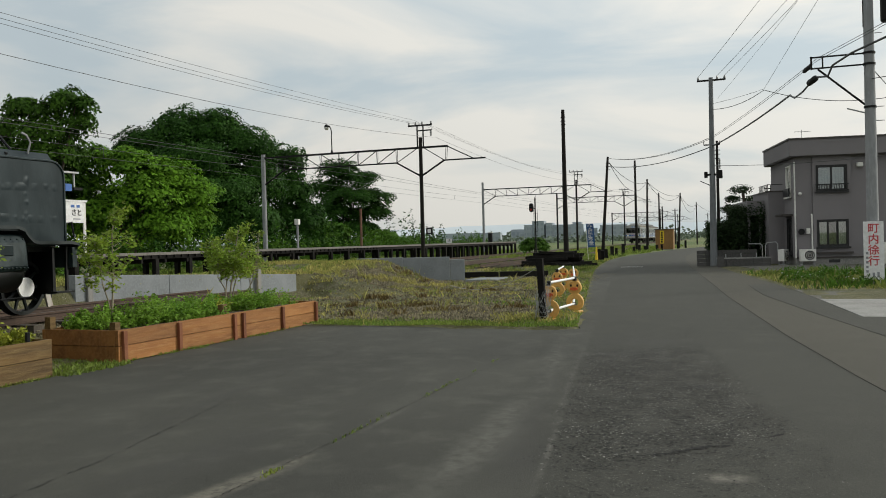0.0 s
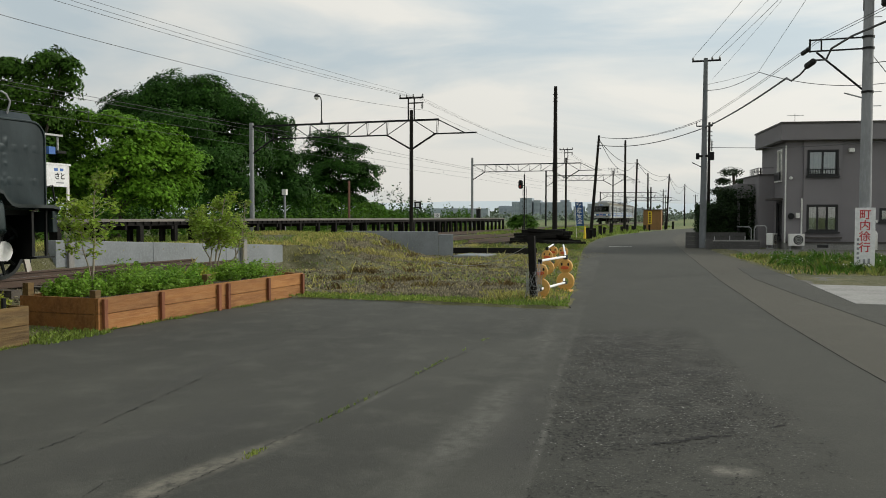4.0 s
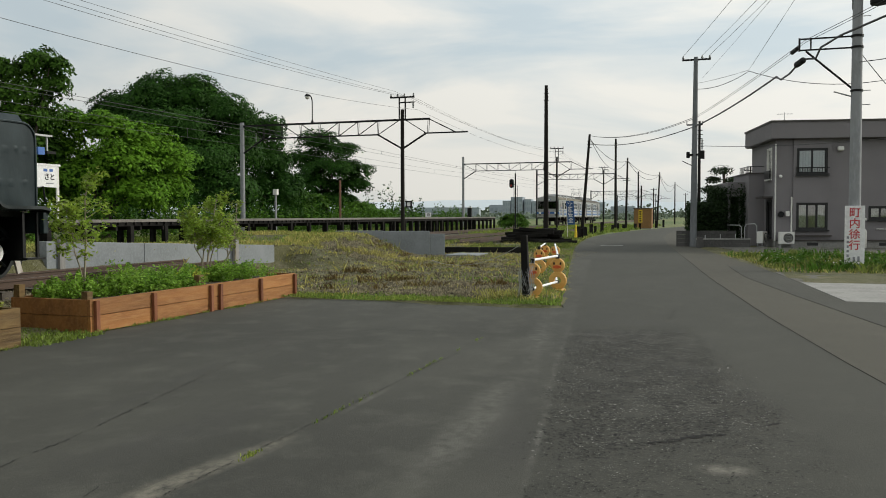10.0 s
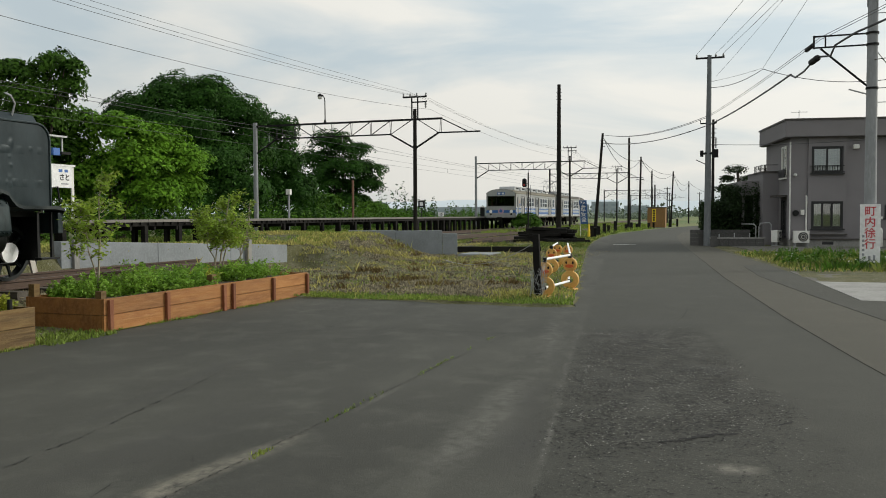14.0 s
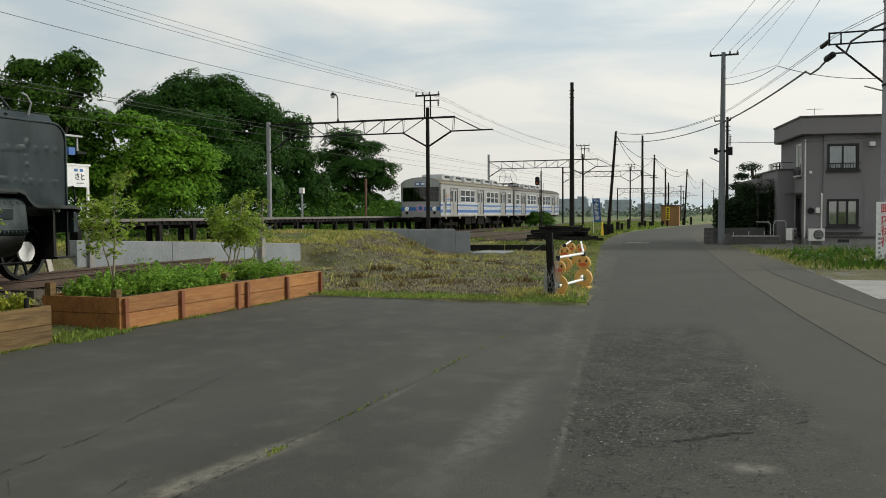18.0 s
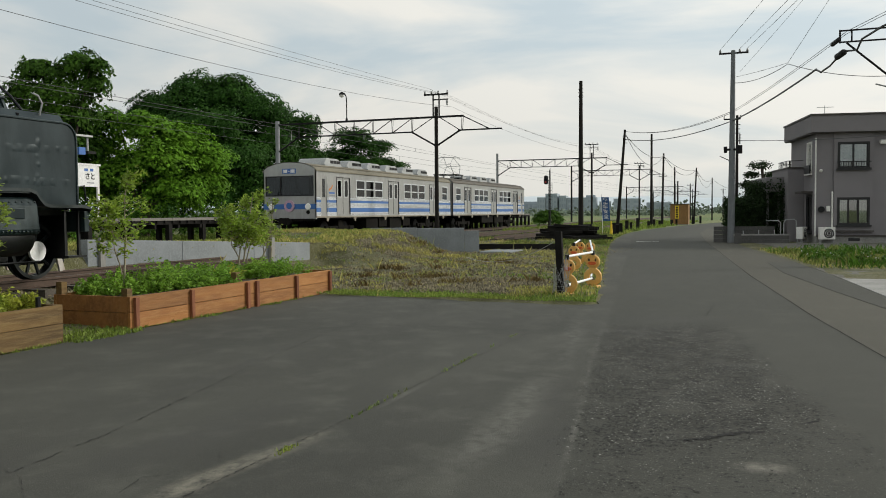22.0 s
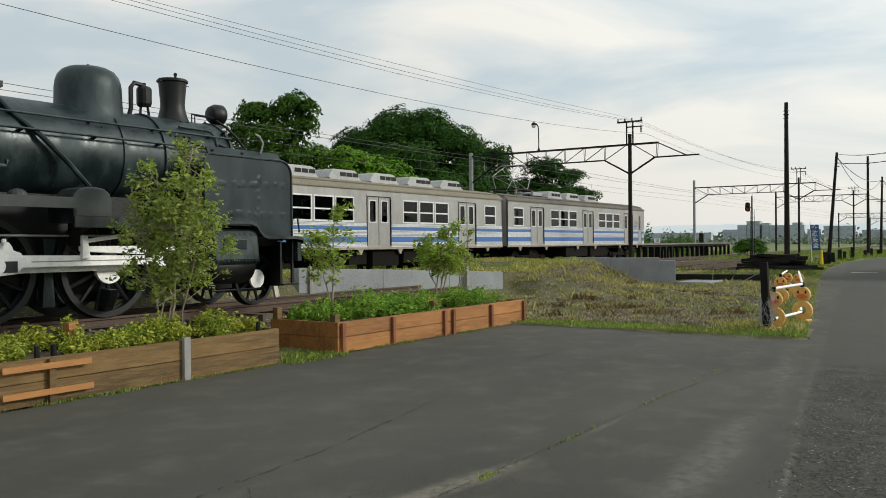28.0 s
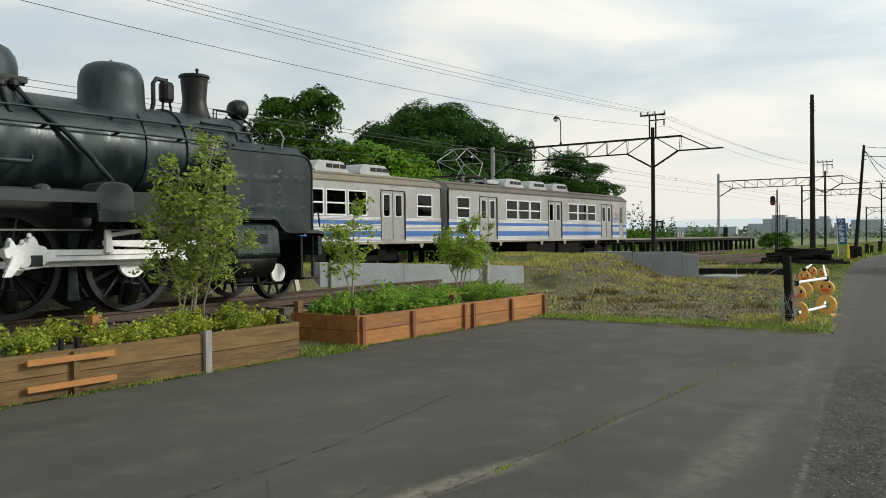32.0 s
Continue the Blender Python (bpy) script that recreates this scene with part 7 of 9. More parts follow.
# ---- house and roadside ----
def house_window(h, name, m, w, hgt, bars=False, panes=2, white=False):
    """A sliding window in a dark frame; local x along the wall, y inwards."""
    fm = PLASTIC_WHITE if white else DARK_FRAME
    wd = part(name, holed(w, 0, hgt, [(0.07, w - 0.07, 0.07, hgt - 0.07)], 0.12), fm, h, at=m)
    part("sill", Mesh().box(-0.06, w + 0.06, -0.1, 0.02, -0.07, 0.0), fm, wd)
    pw = (w - 0.14) / panes
    for i in range(panes):
        x0 = 0.07 + i * pw
        part("sash", holed(pw, 0, hgt - 0.14, [(0.045, pw - 0.045, 0.045, hgt - 0.185)], 0.03), fm, wd, at=pose(x0, 0.03 + 0.03 * (i % 2), 0.07))
        part("pane", Mesh().box(x0 + 0.04, x0 + pw - 0.04, 0.045 + 0.03 * (i % 2), 0.05 + 0.03 * (i % 2), 0.11, hgt - 0.11), GLASS_HOUSE, wd).visible_shadow = False
        cu = Mesh()
        k = 10
        pts = [(x0 + pw * j / k, 0.092 + 0.018 * (j % 2)) for j in range(k + 1)]
        if i != panes // 2 or panes == 2:
            cu.add([(x, y, z) for x, y in pts for z in (0.08, hgt - 0.08)], [(2 * j, 2 * j + 2, 2 * j + 3, 2 * j + 1) for j in range(k)])
            part("curtain", cu, CURTAIN, wd)
    if bars:
        b = Mesh().box(-0.05, w + 0.05, -0.12, -0.09, 0.3, 0.34).box(-0.05, w + 0.05, -0.12, -0.09, 0.02, 0.06)
        for x in np.arange(0.0, w + 0.01, 0.11):
            b.box(x - 0.012, x + 0.012, -0.115, -0.095, 0.04, 0.32)
        b.box(-0.05, -0.02, -0.12, 0.0, 0.3, 0.34).box(w + 0.02, w + 0.05, -0.12, 0.0, 0.3, 0.34)
        part("window_rail", b, DARK_FRAME, wd)
    return wd


def house():
    h = thing("house", pose(42.94, -2.38, 0, 0, 0, 10), "two-storey grey-brown rendered house with a flat roof", "house")
    # front wall lies along -y at x = 0; its own x runs to the right
    front = Matrix(((0, 1, 0, 0), (-1, 0, 0, 0), (0, 0, 1, 0), (0, 0, 0, 1)))
    W_, D_ = 10.0, 5.2
    z1 = 5.2
    # lower and upper openings are cut storey by storey
    part("wall", holed(W_, 0.35, 2.75, [(0.92, 2.32, 0.86, 2.14), (4.15, 5.6, 1.34, 1.97)], 0.18), HOUSE_WALL, h, at=front)
    part("wall", holed(W_, 2.75, z1, [(0.91, 2.29, 3.46, 4.69)], 0.18), HOUSE_WALL, h, at=front)
    part("foundation", Mesh().box(0.03, D_, -W_, -0.03, -0.1, 0.35), CONCRETE_OLD, h)
    for y in (1.7, 4.9):
        part("vent", Mesh().box(0.015, 0.03, -y - 0.25, -y + 0.25, 0.12, 0.26), DARK_FRAME, h)
    part("base_trim", Mesh().box(-0.03, 0.0, -W_, 0.03, 0.33, 0.4), HOUSE_TRIM, h)
    # the left wall recedes along x
    left = Matrix(((1, 0, 0, 0.18), (0, -1, 0, 0), (0, 0, 1, 0), (0, 0, 0, 1)))
    part("wall", holed(D_ - 0.18, 0.35, 2.75, [(0.5, 1.55, 0.5, 2.3)], 0.18), HOUSE_WALL, h, at=left)
    part("wall", holed(D_ - 0.18, 2.75, z1, [(0.55, 1.55, 3.3, 4.8)], 0.18), HOUSE_WALL, h, at=left)
    part("wall", Mesh().box(D_ - 0.18, D_, -W_, -0.18, 0.35, z1), HOUSE_WALL, h)
    part("wall", Mesh().box(0.18, D_ - 0.18, -W_, -W_ + 0.18, 0.35, z1), HOUSE_WALL, h)
    part("floor_slab", Mesh().box(0.18, D_ - 0.18, -W_ + 0.18, -0.18, 2.6, 2.75), HOUSE_WALL, h)
    # raised bay round the windows
    bay = Mesh().box(-0.09, -0.001, -0.92, -0.77, 0.62, 5.15).box(-0.09, -0.001, -2.47, -2.31, 0.62, 5.15).box(-0.09, -0.001, -2.31, -0.92, 2.14, 3.46).box(-0.09, -0.001, -2.31, -0.92, 0.62, 0.86).box(-0.09, -0.001, -2.31, -0.92, 4.69, 5.15)
    part("bay", bay, HOUSE_WALL, h)
    part("bay_sill", Mesh().box(-0.16, -0.0, -2.5, -0.74, 0.55, 0.62), HOUSE_TRIM, h)
    house_window(h, "window", front @ pose(0.92, -0.11, 3.46), 1.37, 1.23, bars=True)
    house_window(h, "window", front @ pose(0.92, -0.11, 0.86), 1.40, 1.28, panes=3)
    house_window(h, "window", front @ pose(4.15, -0.02, 1.34), 1.45, 0.63, panes=3)
    house_window(h, "window", left @ pose(0.55, -0.03, 3.3), 1.0, 1.5, bars=False, white=True)
    house_window(h, "window", left @ pose(0.5, -0.03, 0.5), 1.05, 1.8)
    part("window_rail", Mesh().box(0.7, 1.75, 0.1, 0.14, 3.3, 3.7), DARK_FRAME, h)
    part("awning", Mesh().box(0.55, 1.9, 0.0, 0.5, 2.36, 2.46), HOUSE_TRIM, h)
    # roof parapet with a dark cap
    rf = Mesh().box(-0.35, D_ + 0.3, -W_ - 0.3, 0.3, 5.14, 5.9)
    part("parapet", rf, HOUSE_WALL, h, bevel=0.01)
    part("roof_cap", Mesh().box(-0.39, D_ + 0.34, -W_ - 0.34, 0.34, 5.9, 5.98), HOUSE_TRIM, h)
    part("soffit", Mesh().box(-0.3, D_ + 0.25, -W_ - 0.25, 0.25, 5.1, 5.138), HOUSE_TRIM, h)
    # porch block with a small railed flat roof
    part("porch", Mesh().box(2.3, 6.2, 0.002, 0.75, 0.0, 3.62), HOUSE_WALL, h, bevel=0.01)
    part("porch", Mesh().box(3.2, 7.5, 0.752, 1.6, 2.5, 3.25), HOUSE_WALL, h, bevel=0.01)
    part("porch_cap", Mesh().box(2.25, 6.25, 0.002, 0.8, 3.62, 3.68), HOUSE_TRIM, h)
    for y in (0.95, 1.5):
        part("porch_column", Mesh().box(3.3, 3.42, y - 0.06, y + 0.06, 0.0, 2.5), HOUSE_WALL, h)
    part("porch_wall", Mesh().box(5.0, 5.2, 0.752, 1.6, 0.0, 2.5), HOUSE_TRIM, h)
    part("porch_door", Mesh().box(4.93, 4.998, 0.85, 1.5, 0.1, 2.1), DARK_FRAME, h)
    rl = Mesh().box(2.3, 4.5, 0.74, 0.77, 3.98, 4.01).box(2.3, 2.33, 0.05, 0.75, 3.98, 4.01)
    for x in np.arange(2.3, 4.5, 0.3):
        rl.box(x, x + 0.025, 0.74, 0.77, 3.68, 4.0)
    part("roof_rail", rl, DARK_FRAME, h)
    # downpipes, meter, lamp, camera, aerial
    part("downpipe", Mesh().pipe([(-0.05, 0.02, 0.35), (-0.05, 0.02, 4.9)], 0.035, 8), PLASTIC_WHITE, h, "white plastic downpipe")
    part("downpipe", Mesh().pipe([(-0.05, -0.72, 0.35), (-0.05, -0.72, 2.35), (-0.0, -0.72, 2.4)], 0.04, 8), PLASTIC_WHITE, h, "white plastic downpipe")
    part("meter_box", Mesh().box(-0.12, -0.001, -0.62, -0.46, 1.5, 1.75), PLASTIC_WHITE, h, "pale meter box", bevel=0.01)
    part("gas_meter", Mesh().lathe([(0.13, 0), (0.15, 0.05), (0.13, 0.12)], 14, pose(0.0, -0.25, 1.6, 0, -90, 0)), IRON_DARK, h, "round dark meter")
    part("vent_hood", Mesh().box(-0.22, -0.001, -2.98, -2.72, 4.55, 4.75), PLASTIC_WHITE, h, "pale vent hood", bevel=0.04)
    part("wall_lamp", Mesh().ball((-0.1, -0.2, 3.38), 0.08, 10), PLASTIC_WHITE, h)
    part("pipe_clip", Mesh().box(-0.06, -0.001, -4.06, -4.0, 1.3, 1.42).tube((-0.05, -4.5, 0.9), (-0.05, -6.5, 0.9), 0.02, n=6), PLASTIC_WHITE, h)
    ae = Mesh().tube((1.0, -0.6, 5.95), (1.0, -0.6, 6.5), 0.015, n=6).tube((1.0, -0.25, 6.42), (1.0, -1.0, 6.42), 0.01, n=5)
    for y in (-0.3, -0.45, -0.6, -0.75, -0.9):
        ae.tube((0.85, y, 6.42), (1.15, y, 6.42), 0.007, n=4)
    part("aerial", ae, STEEL_GREY, h)
    # air conditioners and a gas bottle stand on the ground before the wall
    for i, (x, y, rz) in enumerate(((-0.42, -0.1, 0), (0.45, 0.45, 60))):
        a = thing("air_conditioner", pose(42.94, -2.38, 0, 0, 0, 10) @ pose(x, y, 0.03, 0, 0, rz), "white outdoor air-conditioner on a steel stand", "air conditioner", "air conditioners by the house")
        part("casing", Mesh().box(0, 0.3, -0.68, 0, 0.18, 0.74), PLASTIC_WHITE, a, bevel=0.015)
        part("fan_grille", Mesh().tube((-0.012, -0.4, 0.46), (0.002, -0.4, 0.46), 0.22, n=26), IRON_DARK, a)
        part("fan_ring", Mesh().ring(0.07, 0.09, 0.012, 20, pose(-0.016, -0.4, 0.46, 0, 90, 0)).ring(0.15, 0.165, 0.012, 24, pose(-0.016, -0.4, 0.46, 0, 90, 0)), PLASTIC_WHITE, a)
        for y2 in (-0.62, -0.06):
            part("stand_leg", Mesh().box(0.0, 0.3, y2 - 0.02, y2 + 0.02, 0.0, 0.04).box(0.02, 0.05, y2 - 0.02, y2 + 0.02, 0.0, 0.18).box(0.25, 0.28, y2 - 0.02, y2 + 0.02, 0.0, 0.18), STEEL_GREY, a)
    gb = solid("gas_bottle", Mesh().lathe([(0.14, 0.0), (0.16, 0.03), (0.16, 0.75), (0.12, 0.86), (0.06, 0.9), (0.06, 1.0)], 18), PLASTIC_WHITE, "pale grey gas bottle against the house wall", "gas bottle", smooth=True, at=pose(42.94, -2.38, 0, 0, 0, 10) @ pose(-0.25, -3.85, 0.03))
    # low garden wall of blocks and a handrail
    gw = thing("garden_wall", pose(42.4, 1.15, 0, 0, 0, 10), "low grey concrete block wall before the hedge", "wall")
    for i in range(6):
        part("block", Mesh().box(0, 0.14, -0.41 * (i + 1) + 0.005, -0.41 * i - 0.005, 0.0, 0.19), BLOCK, gw)
        part("block", Mesh().box(0, 0.14, -0.41 * (i + 1) + 0.005, -0.41 * i - 0.005, 0.2, 0.39), BLOCK, gw)
    for i in range(7):
        for r in range(4):
            part("block", Mesh().box(1.6, 1.74, 0.75 - 0.41 * (i + 1) + 0.005, 0.75 - 0.41 * i - 0.005, 0.2 * r, 0.2 * r + 0.19), BLOCK, gw)
    part("coping", Mesh().box(-0.03, 0.2, -2.5, 0.03, 0.39, 0.45), CONCRETE_OLD, gw)
    part("gate_post", Mesh().box(-0.05, 0.2, -0.3, 0.0, 0.0, 0.5), BLOCK, gw)
    part("rail_pin", Mesh().tube((0.08, -0.4, 0.45), (0.08, -0.4, 0.62), 0.02).tube((0.08, -1.1, 0.45), (0.08, -1.1, 0.66), 0.02).tube((0.08, -1.8, 0.45), (0.08, -1.8, 0.66), 0.02), STEEL_GREY, gw)
    hr = thing("handrail", pose(43.6, -0.9, 0.02, 0, 0, 10), "bent grey steel handrail at the house porch", "handrail")
    part("tube", Mesh().pipe([(0, 0, 0), (0, 0, 0.95), (0.1, 0.08, 1.05), (0.9, 0.5, 1.05)], 0.025, 8).pipe([(-0.1, -0.12, 0), (-0.1, -0.12, 0.95), (-0.1, -0.2, 1.1), (-0.1, -0.6, 1.12), (-0.1, -0.68, 1.02), (-0.1, -0.68, 0.7)], 0.025, 8), STEEL_GREY, hr)
    part("foot", Mesh().box(-0.25, 0.2, -0.35, 0.15, 0, 0.12), CONCRETE_OLD, hr)


def hedge():
    rng = np.random.default_rng(31)
    def mass(n, lo, hi):
        return rng.uniform(lo, hi, (n, 3))
    for lo, hi, n, lbl in (((45.0, -0.1, 0.2), (47.4, 1.75, 2.2), 16000, "dense dark clipped hedge behind a block wall"), ((45.6, -1.2, 0.2), (48.0, 0.7, 3.0), 17000, "tall dark evergreen shrub beside the porch")):
        p = mass(n, lo, hi)
        c = (np.array(lo) + np.array(hi)) / 2
        s = (np.array(hi) - np.array(lo)) / 2
        p = c + (p - c) * (1 + 0.08 * rng.normal(size=(n, 1)))
        t = thing("hedge", pose(0, 0, 0), lbl, "hedge")
        cloud("foliage", p, rng.uniform(0.07, 0.16, n), HEDGE_LEAF, rng, t)
        part("stem", Mesh().tube((c[0], c[1], 0), (c[0], c[1], hi[2] - 0.6), 0.06, n=6), BARK, t)
    # the clipped pine with flat pads
    t = thing("garden_pine", pose(51.0, -0.05, 0), "dark clipped garden pine with flat pads", "tree")
    part("trunk", Mesh().pipe([(0, 0, 0), (0.1, 0.1, 1.5), (-0.1, -0.1, 2.8), (0.05, 0, 4.0)], 0.08, 8), BARK, t)
    pos = []
    for x, y, z, r in ((0, 0.1, 4.1, 0.75), (0, 0.55, 3.6, 0.5), (0.2, -0.6, 3.5, 0.7), (0, 0.75, 3.0, 0.6), (0.1, -0.3, 3.0, 0.9), (0, 0.4, 2.4, 1.1)):
        d = rng.normal(size=(700, 3))
        d /= np.linalg.norm(d, axis=1)[:, None]
        pos.append(np.array([x, y, z]) + d * rng.uniform(0.3, 1, (700, 1)) * np.array([r, r, r * 0.42]))
    cloud("foliage", np.concatenate(pos), rng.uniform(0.06, 0.14, 4200), HEDGE_LEAF, rng, t)
    p = np.concatenate([np.array([54, -1.4, 2.6]) + rng.uniform(-1, 1, (1800, 3)) * np.array([0.8, 1.2, 1.2])])
    s = thing("garden_shrub", pose(0, 0, 0), "loose dark garden shrub behind the house", "shrub")
    cloud("foliage", p, rng.uniform(0.08, 0.18, 1800), LEAF_DARK, rng, s)
    part("stem", Mesh().tube((54, -1.4, 0), (54, -1.4, 2.4), 0.07, n=6), BARK, s)


def street_poles():
    # the concrete pole with the slow-down sign
    p = thing("utility_pole", pose(26.76, -3.6, 0), "tall grey concrete utility pole with brackets and a sign", "pole", "roadside poles")
    part("shaft", Mesh().tube((0, 0, -0.1), (0, 0, 12.6), 0.17, 0.11, 18), POLE_CONCRETE, p, smooth=True)
    b = Mesh().box(-0.025, 0.025, -0.1, 1.55, 6.63, 6.67).box(-0.025, 0.025, -0.1, 1.55, 6.31, 6.35).box(-0.03, 0.03, 1.5, 1.55, 6.3, 6.68).box(-0.025, 0.025, 1.2, 1.24, 6.34, 6.64)
    b.tube((0, 0.1, 5.15), (0, 1.35, 6.3), 0.03, n=6)
    part("bracket", b, STEEL_DARK, p)
    for z in (6.65, 6.33, 5.1):
        part("band", Mesh().ring(0.12, 0.165, 0.06, 18, pose(0, 0, z)), STEEL_DARK, p)
    for z0, y0 in ((7.2, -0.34), (5.1, -0.36), (4.7, -0.36)):
        part("step_bolt", Mesh().tube((0, y0, z0), (0, 0.0, z0), 0.012, n=5), STEEL_GREY, p)
    part("stay_arm", Mesh().tube((0, 0.0, 4.9), (0, 0.6, 5.1), 0.02, n=6), STEEL_GREY, p)
    part("transformer", Mesh().lathe([(0.22, 0), (0.24, 0.04), (0.24, 0.7), (0.2, 0.76)], 18, pose(0.0, -0.55, 7.5)), STEEL_DARK, p)
    part("arm", Mesh().box(-0.04, 0.04, -0.9, 0.45, 8.3, 8.38).box(-0.03, 0.03, 0.1, 0.15, 7.4, 8.3), STEEL_DARK, p)
    part("crossarm", Mesh().box(-0.05, 0.05, -1.6, 0.75, 11.72, 11.8), STEEL_DARK, p)
    s = part("sign_board", Mesh().box(-0.02, 0.02, -0.26, 0.26, 0.0, 1.66), SIGN_WHITE, p, "white board with red characters telling drivers to slow down", at=pose(-0.22, 0.02, 0.16, 0, 0, -9), bevel=0.004)
    for i, ch in enumerate("町内徐行"):
        writing(ch, 0.3, SIGN_RED, s, pose(-0.024, 0.0, 1.45 - 0.31 * i, 90, 0, -90), bold=0.004)
    for y0, y1, z0, z1 in [(0.14, 0.2, 0.2 + 0.13 * i, 0.27 + 0.13 * i) for i in range(5)] + [(-0.14, -0.08, 0.06, 0.22), (-0.02, 0.04, 0.06, 0.2)]:
        part("print_bar", Mesh().box(-0.025, -0.021, y0, y1, z0, z1), AC_DARK, s)
    # the pole at the bend
    q = thing("utility_pole", pose(43.8, 1.36, 0), "tall grey utility pole with cross-arm and transformer", "pole", "roadside poles")
    part("shaft", Mesh().tube((0, 0, -0.1), (0.0, -0.05, 9.35), 0.175, 0.1, 16), POLE_BACKLIT, q, smooth=True)
    part("crossarm", Mesh().box(-0.04, 0.04, -0.75, 0.6, 9.18, 9.26), STEEL_DARK, q)
    for y in (-0.7, -0.35, 0.55):
        part("insulator", Mesh().lathe([(0.03, 0), (0.06, 0.05), (0.03, 0.15)], 8, Matrix.Translation((0, y, 9.26))), INSULATOR, q)
    part("bracket", Mesh().box(-0.04, 0.04, -0.4, 0.35, 6.0, 6.06).tube((0, -0.4, 6.03), (0, -0.4, 6.2), 0.02).tube((0, 0.35, 6.03), (0, 0.35, 6.2), 0.02).tube((0, 0.05, 4.0), (0, 0.55, 4.25), 0.02), STEEL_DARK, q)
    part("transformer", Mesh().box(-0.15, 0.15, -0.5, -0.22, 4.35, 4.75).box(-0.12, 0.12, -0.22, 0.3, 4.5, 4.6).box(-0.12, 0.12, 0.2, 0.36, 4.4, 4.7), STEEL_DARK, q, bevel=0.02)
    part("insulator", Mesh().tube((0, -0.38, 4.8), (0, -0.38, 5.3), 0.03).ring(0.02, 0.07, 0.03, 8, pose(0, -0.38, 4.95)).ring(0.02, 0.07, 0.03, 8, pose(0, -0.38, 5.1)).ring(0.02, 0.07, 0.03, 8, pose(0, -0.38, 5.25)), INSULATOR, q)
    # a second, thinner pole close behind it
    wooden_pole(47.5, 1.2, 6.6, r=0.1, label="thin wooden pole behind the utility pole")
    wooden_pole(75, -2.2, 5.6, r=0.12, arm=True, label="wooden pole with a cross-arm behind the garden")
    wooden_pole(98, -6.2, 5.2, r=0.12, arm=True, label="wooden pole with a cross-arm behind the garden")
    K = dict(category="cable", group="roadside cables")
    tag = "dark overhead cable between roadside poles"
    arm = (26.76, -2.25, 6.55)
    for dz in (0.0, 0.07):
        wire("cable", sagged((14, -9.8, 8.6 + dz), (26.76, -2.25, 6.56 + dz), 0.1), 0.008, None, None, tag, **K)
        wire("cable", sagged((26.76, -2.25, 6.56 + dz), (43.8, 1.3, 6.36 + dz), 0.08), 0.008, None, None, tag, **K)
        wire("cable", sagged((43.8, 1.3, 6.36 + dz), (61.2, 9.08, 7.28), 0.45), 0.013, None, None, tag, **K)
    thick = "thick black telephone cable with splice boxes"
    wire("cable", [(14, -10, 7.9), (20, -6.3, 7.0), (25.3, -3.0, 6.42), (26.3, -2.6, 6.3), (26.6, -2.5, 6.05), (26.9, -2.2, 6.1), (27.14, -2.13, 6.06), (28.2, -1.92, 5.9), (29.15, -1.73, 5.87), (29.66, -1.63, 6.03)], 0.03, None, None, thick, **K)
    wire("cable", sagged((29.66, -1.63, 6.05), (43.8, 1.3, 5.96), 0.1), 0.032, None, None, thick, **K)
    wire("cable", sagged((43.8, 1.3, 5.96), (61.2, 9.07, 6.7), 0.4), 0.024, None, None, tag, **K)
    # house service line, tapped from the span
    wire("cable", sagged((43.8, 1.3, 7.78), (41.73, -1.1, 8.2), 0.22) + sagged((41.73, -1.1, 8.2), (40.3, -7.2, 7.4), 0.45)[1:], 0.015, None, None, tag, **K)
    wire("cable", sagged((43.8, 1.3, 8.05), (41.73, -1.1, 8.25), 0.04) + [Vector((26.76, -4.5, 11.9))], 0.008, None, None, tag, **K)
    wire("cable", sagged((43.8, 1.0, 8.3), (26.76, -4.3, 11.5), 0.1), 0.006, None, None, tag, **K)
    wire("cable", sagged((61.2, 9.1, 7.1), (87.5, 9.15, 7.1), 0.7), 0.022, None, None, tag, **K)
    wire("cable", sagged((61.2, 9.1, 7.2), (87.5, 9.15, 7.2), 1.6), 0.02, None, None, tag, **K)
    wire("cable", sagged((87.5, 9.15, 7.1), (109.7, 7.5, 6.7), 0.6), 0.022, None, None, tag, **K)
    wire("cable", sagged((87.5, 9.15, 7.1), (109.7, 7.5, 6.7), 1.2), 0.022, None, None, tag, **K)
    wire("cable", sagged((109.7, 7.5, 6.7), (150, 7.7, 7.0), 0.9), 0.022, None, None, tag, **K)
    wire("cable", sagged((109.7, 7.5, 6.6), (150, 7.7, 6.9), 1.7), 0.022, None, None, tag, **K)
    wire("cable", sagged((150, 7.7, 7.0), (190, 3.0, 7.0), 1.2), 0.025, None, None, tag, **K)
    wire("cable", sagged((43.8, 1.3, 5.0), (26.9, -9, 4.2), 0.3), 0.012, None, None, tag, **K)
    wire("cable", sagged((26.76, -3.6, 6.3), (43.2, -9.5, 5.0), 0.3), 0.012, None, None, tag, **K)
    wire("cable", sagged((26.76, -3.6, 5.9), (10, -9.5, 5.0), 0.3), 0.012, None, None, tag, **K)
    for y in (-0.7, -0.35, 0.55):
        wire("power_line", sagged((43.8, 1.36 + y, 9.42), (26.76, -4.15 + y * 1.4, 11.9), 0.12), 0.009, None, None, "thin power line over the road", **K)
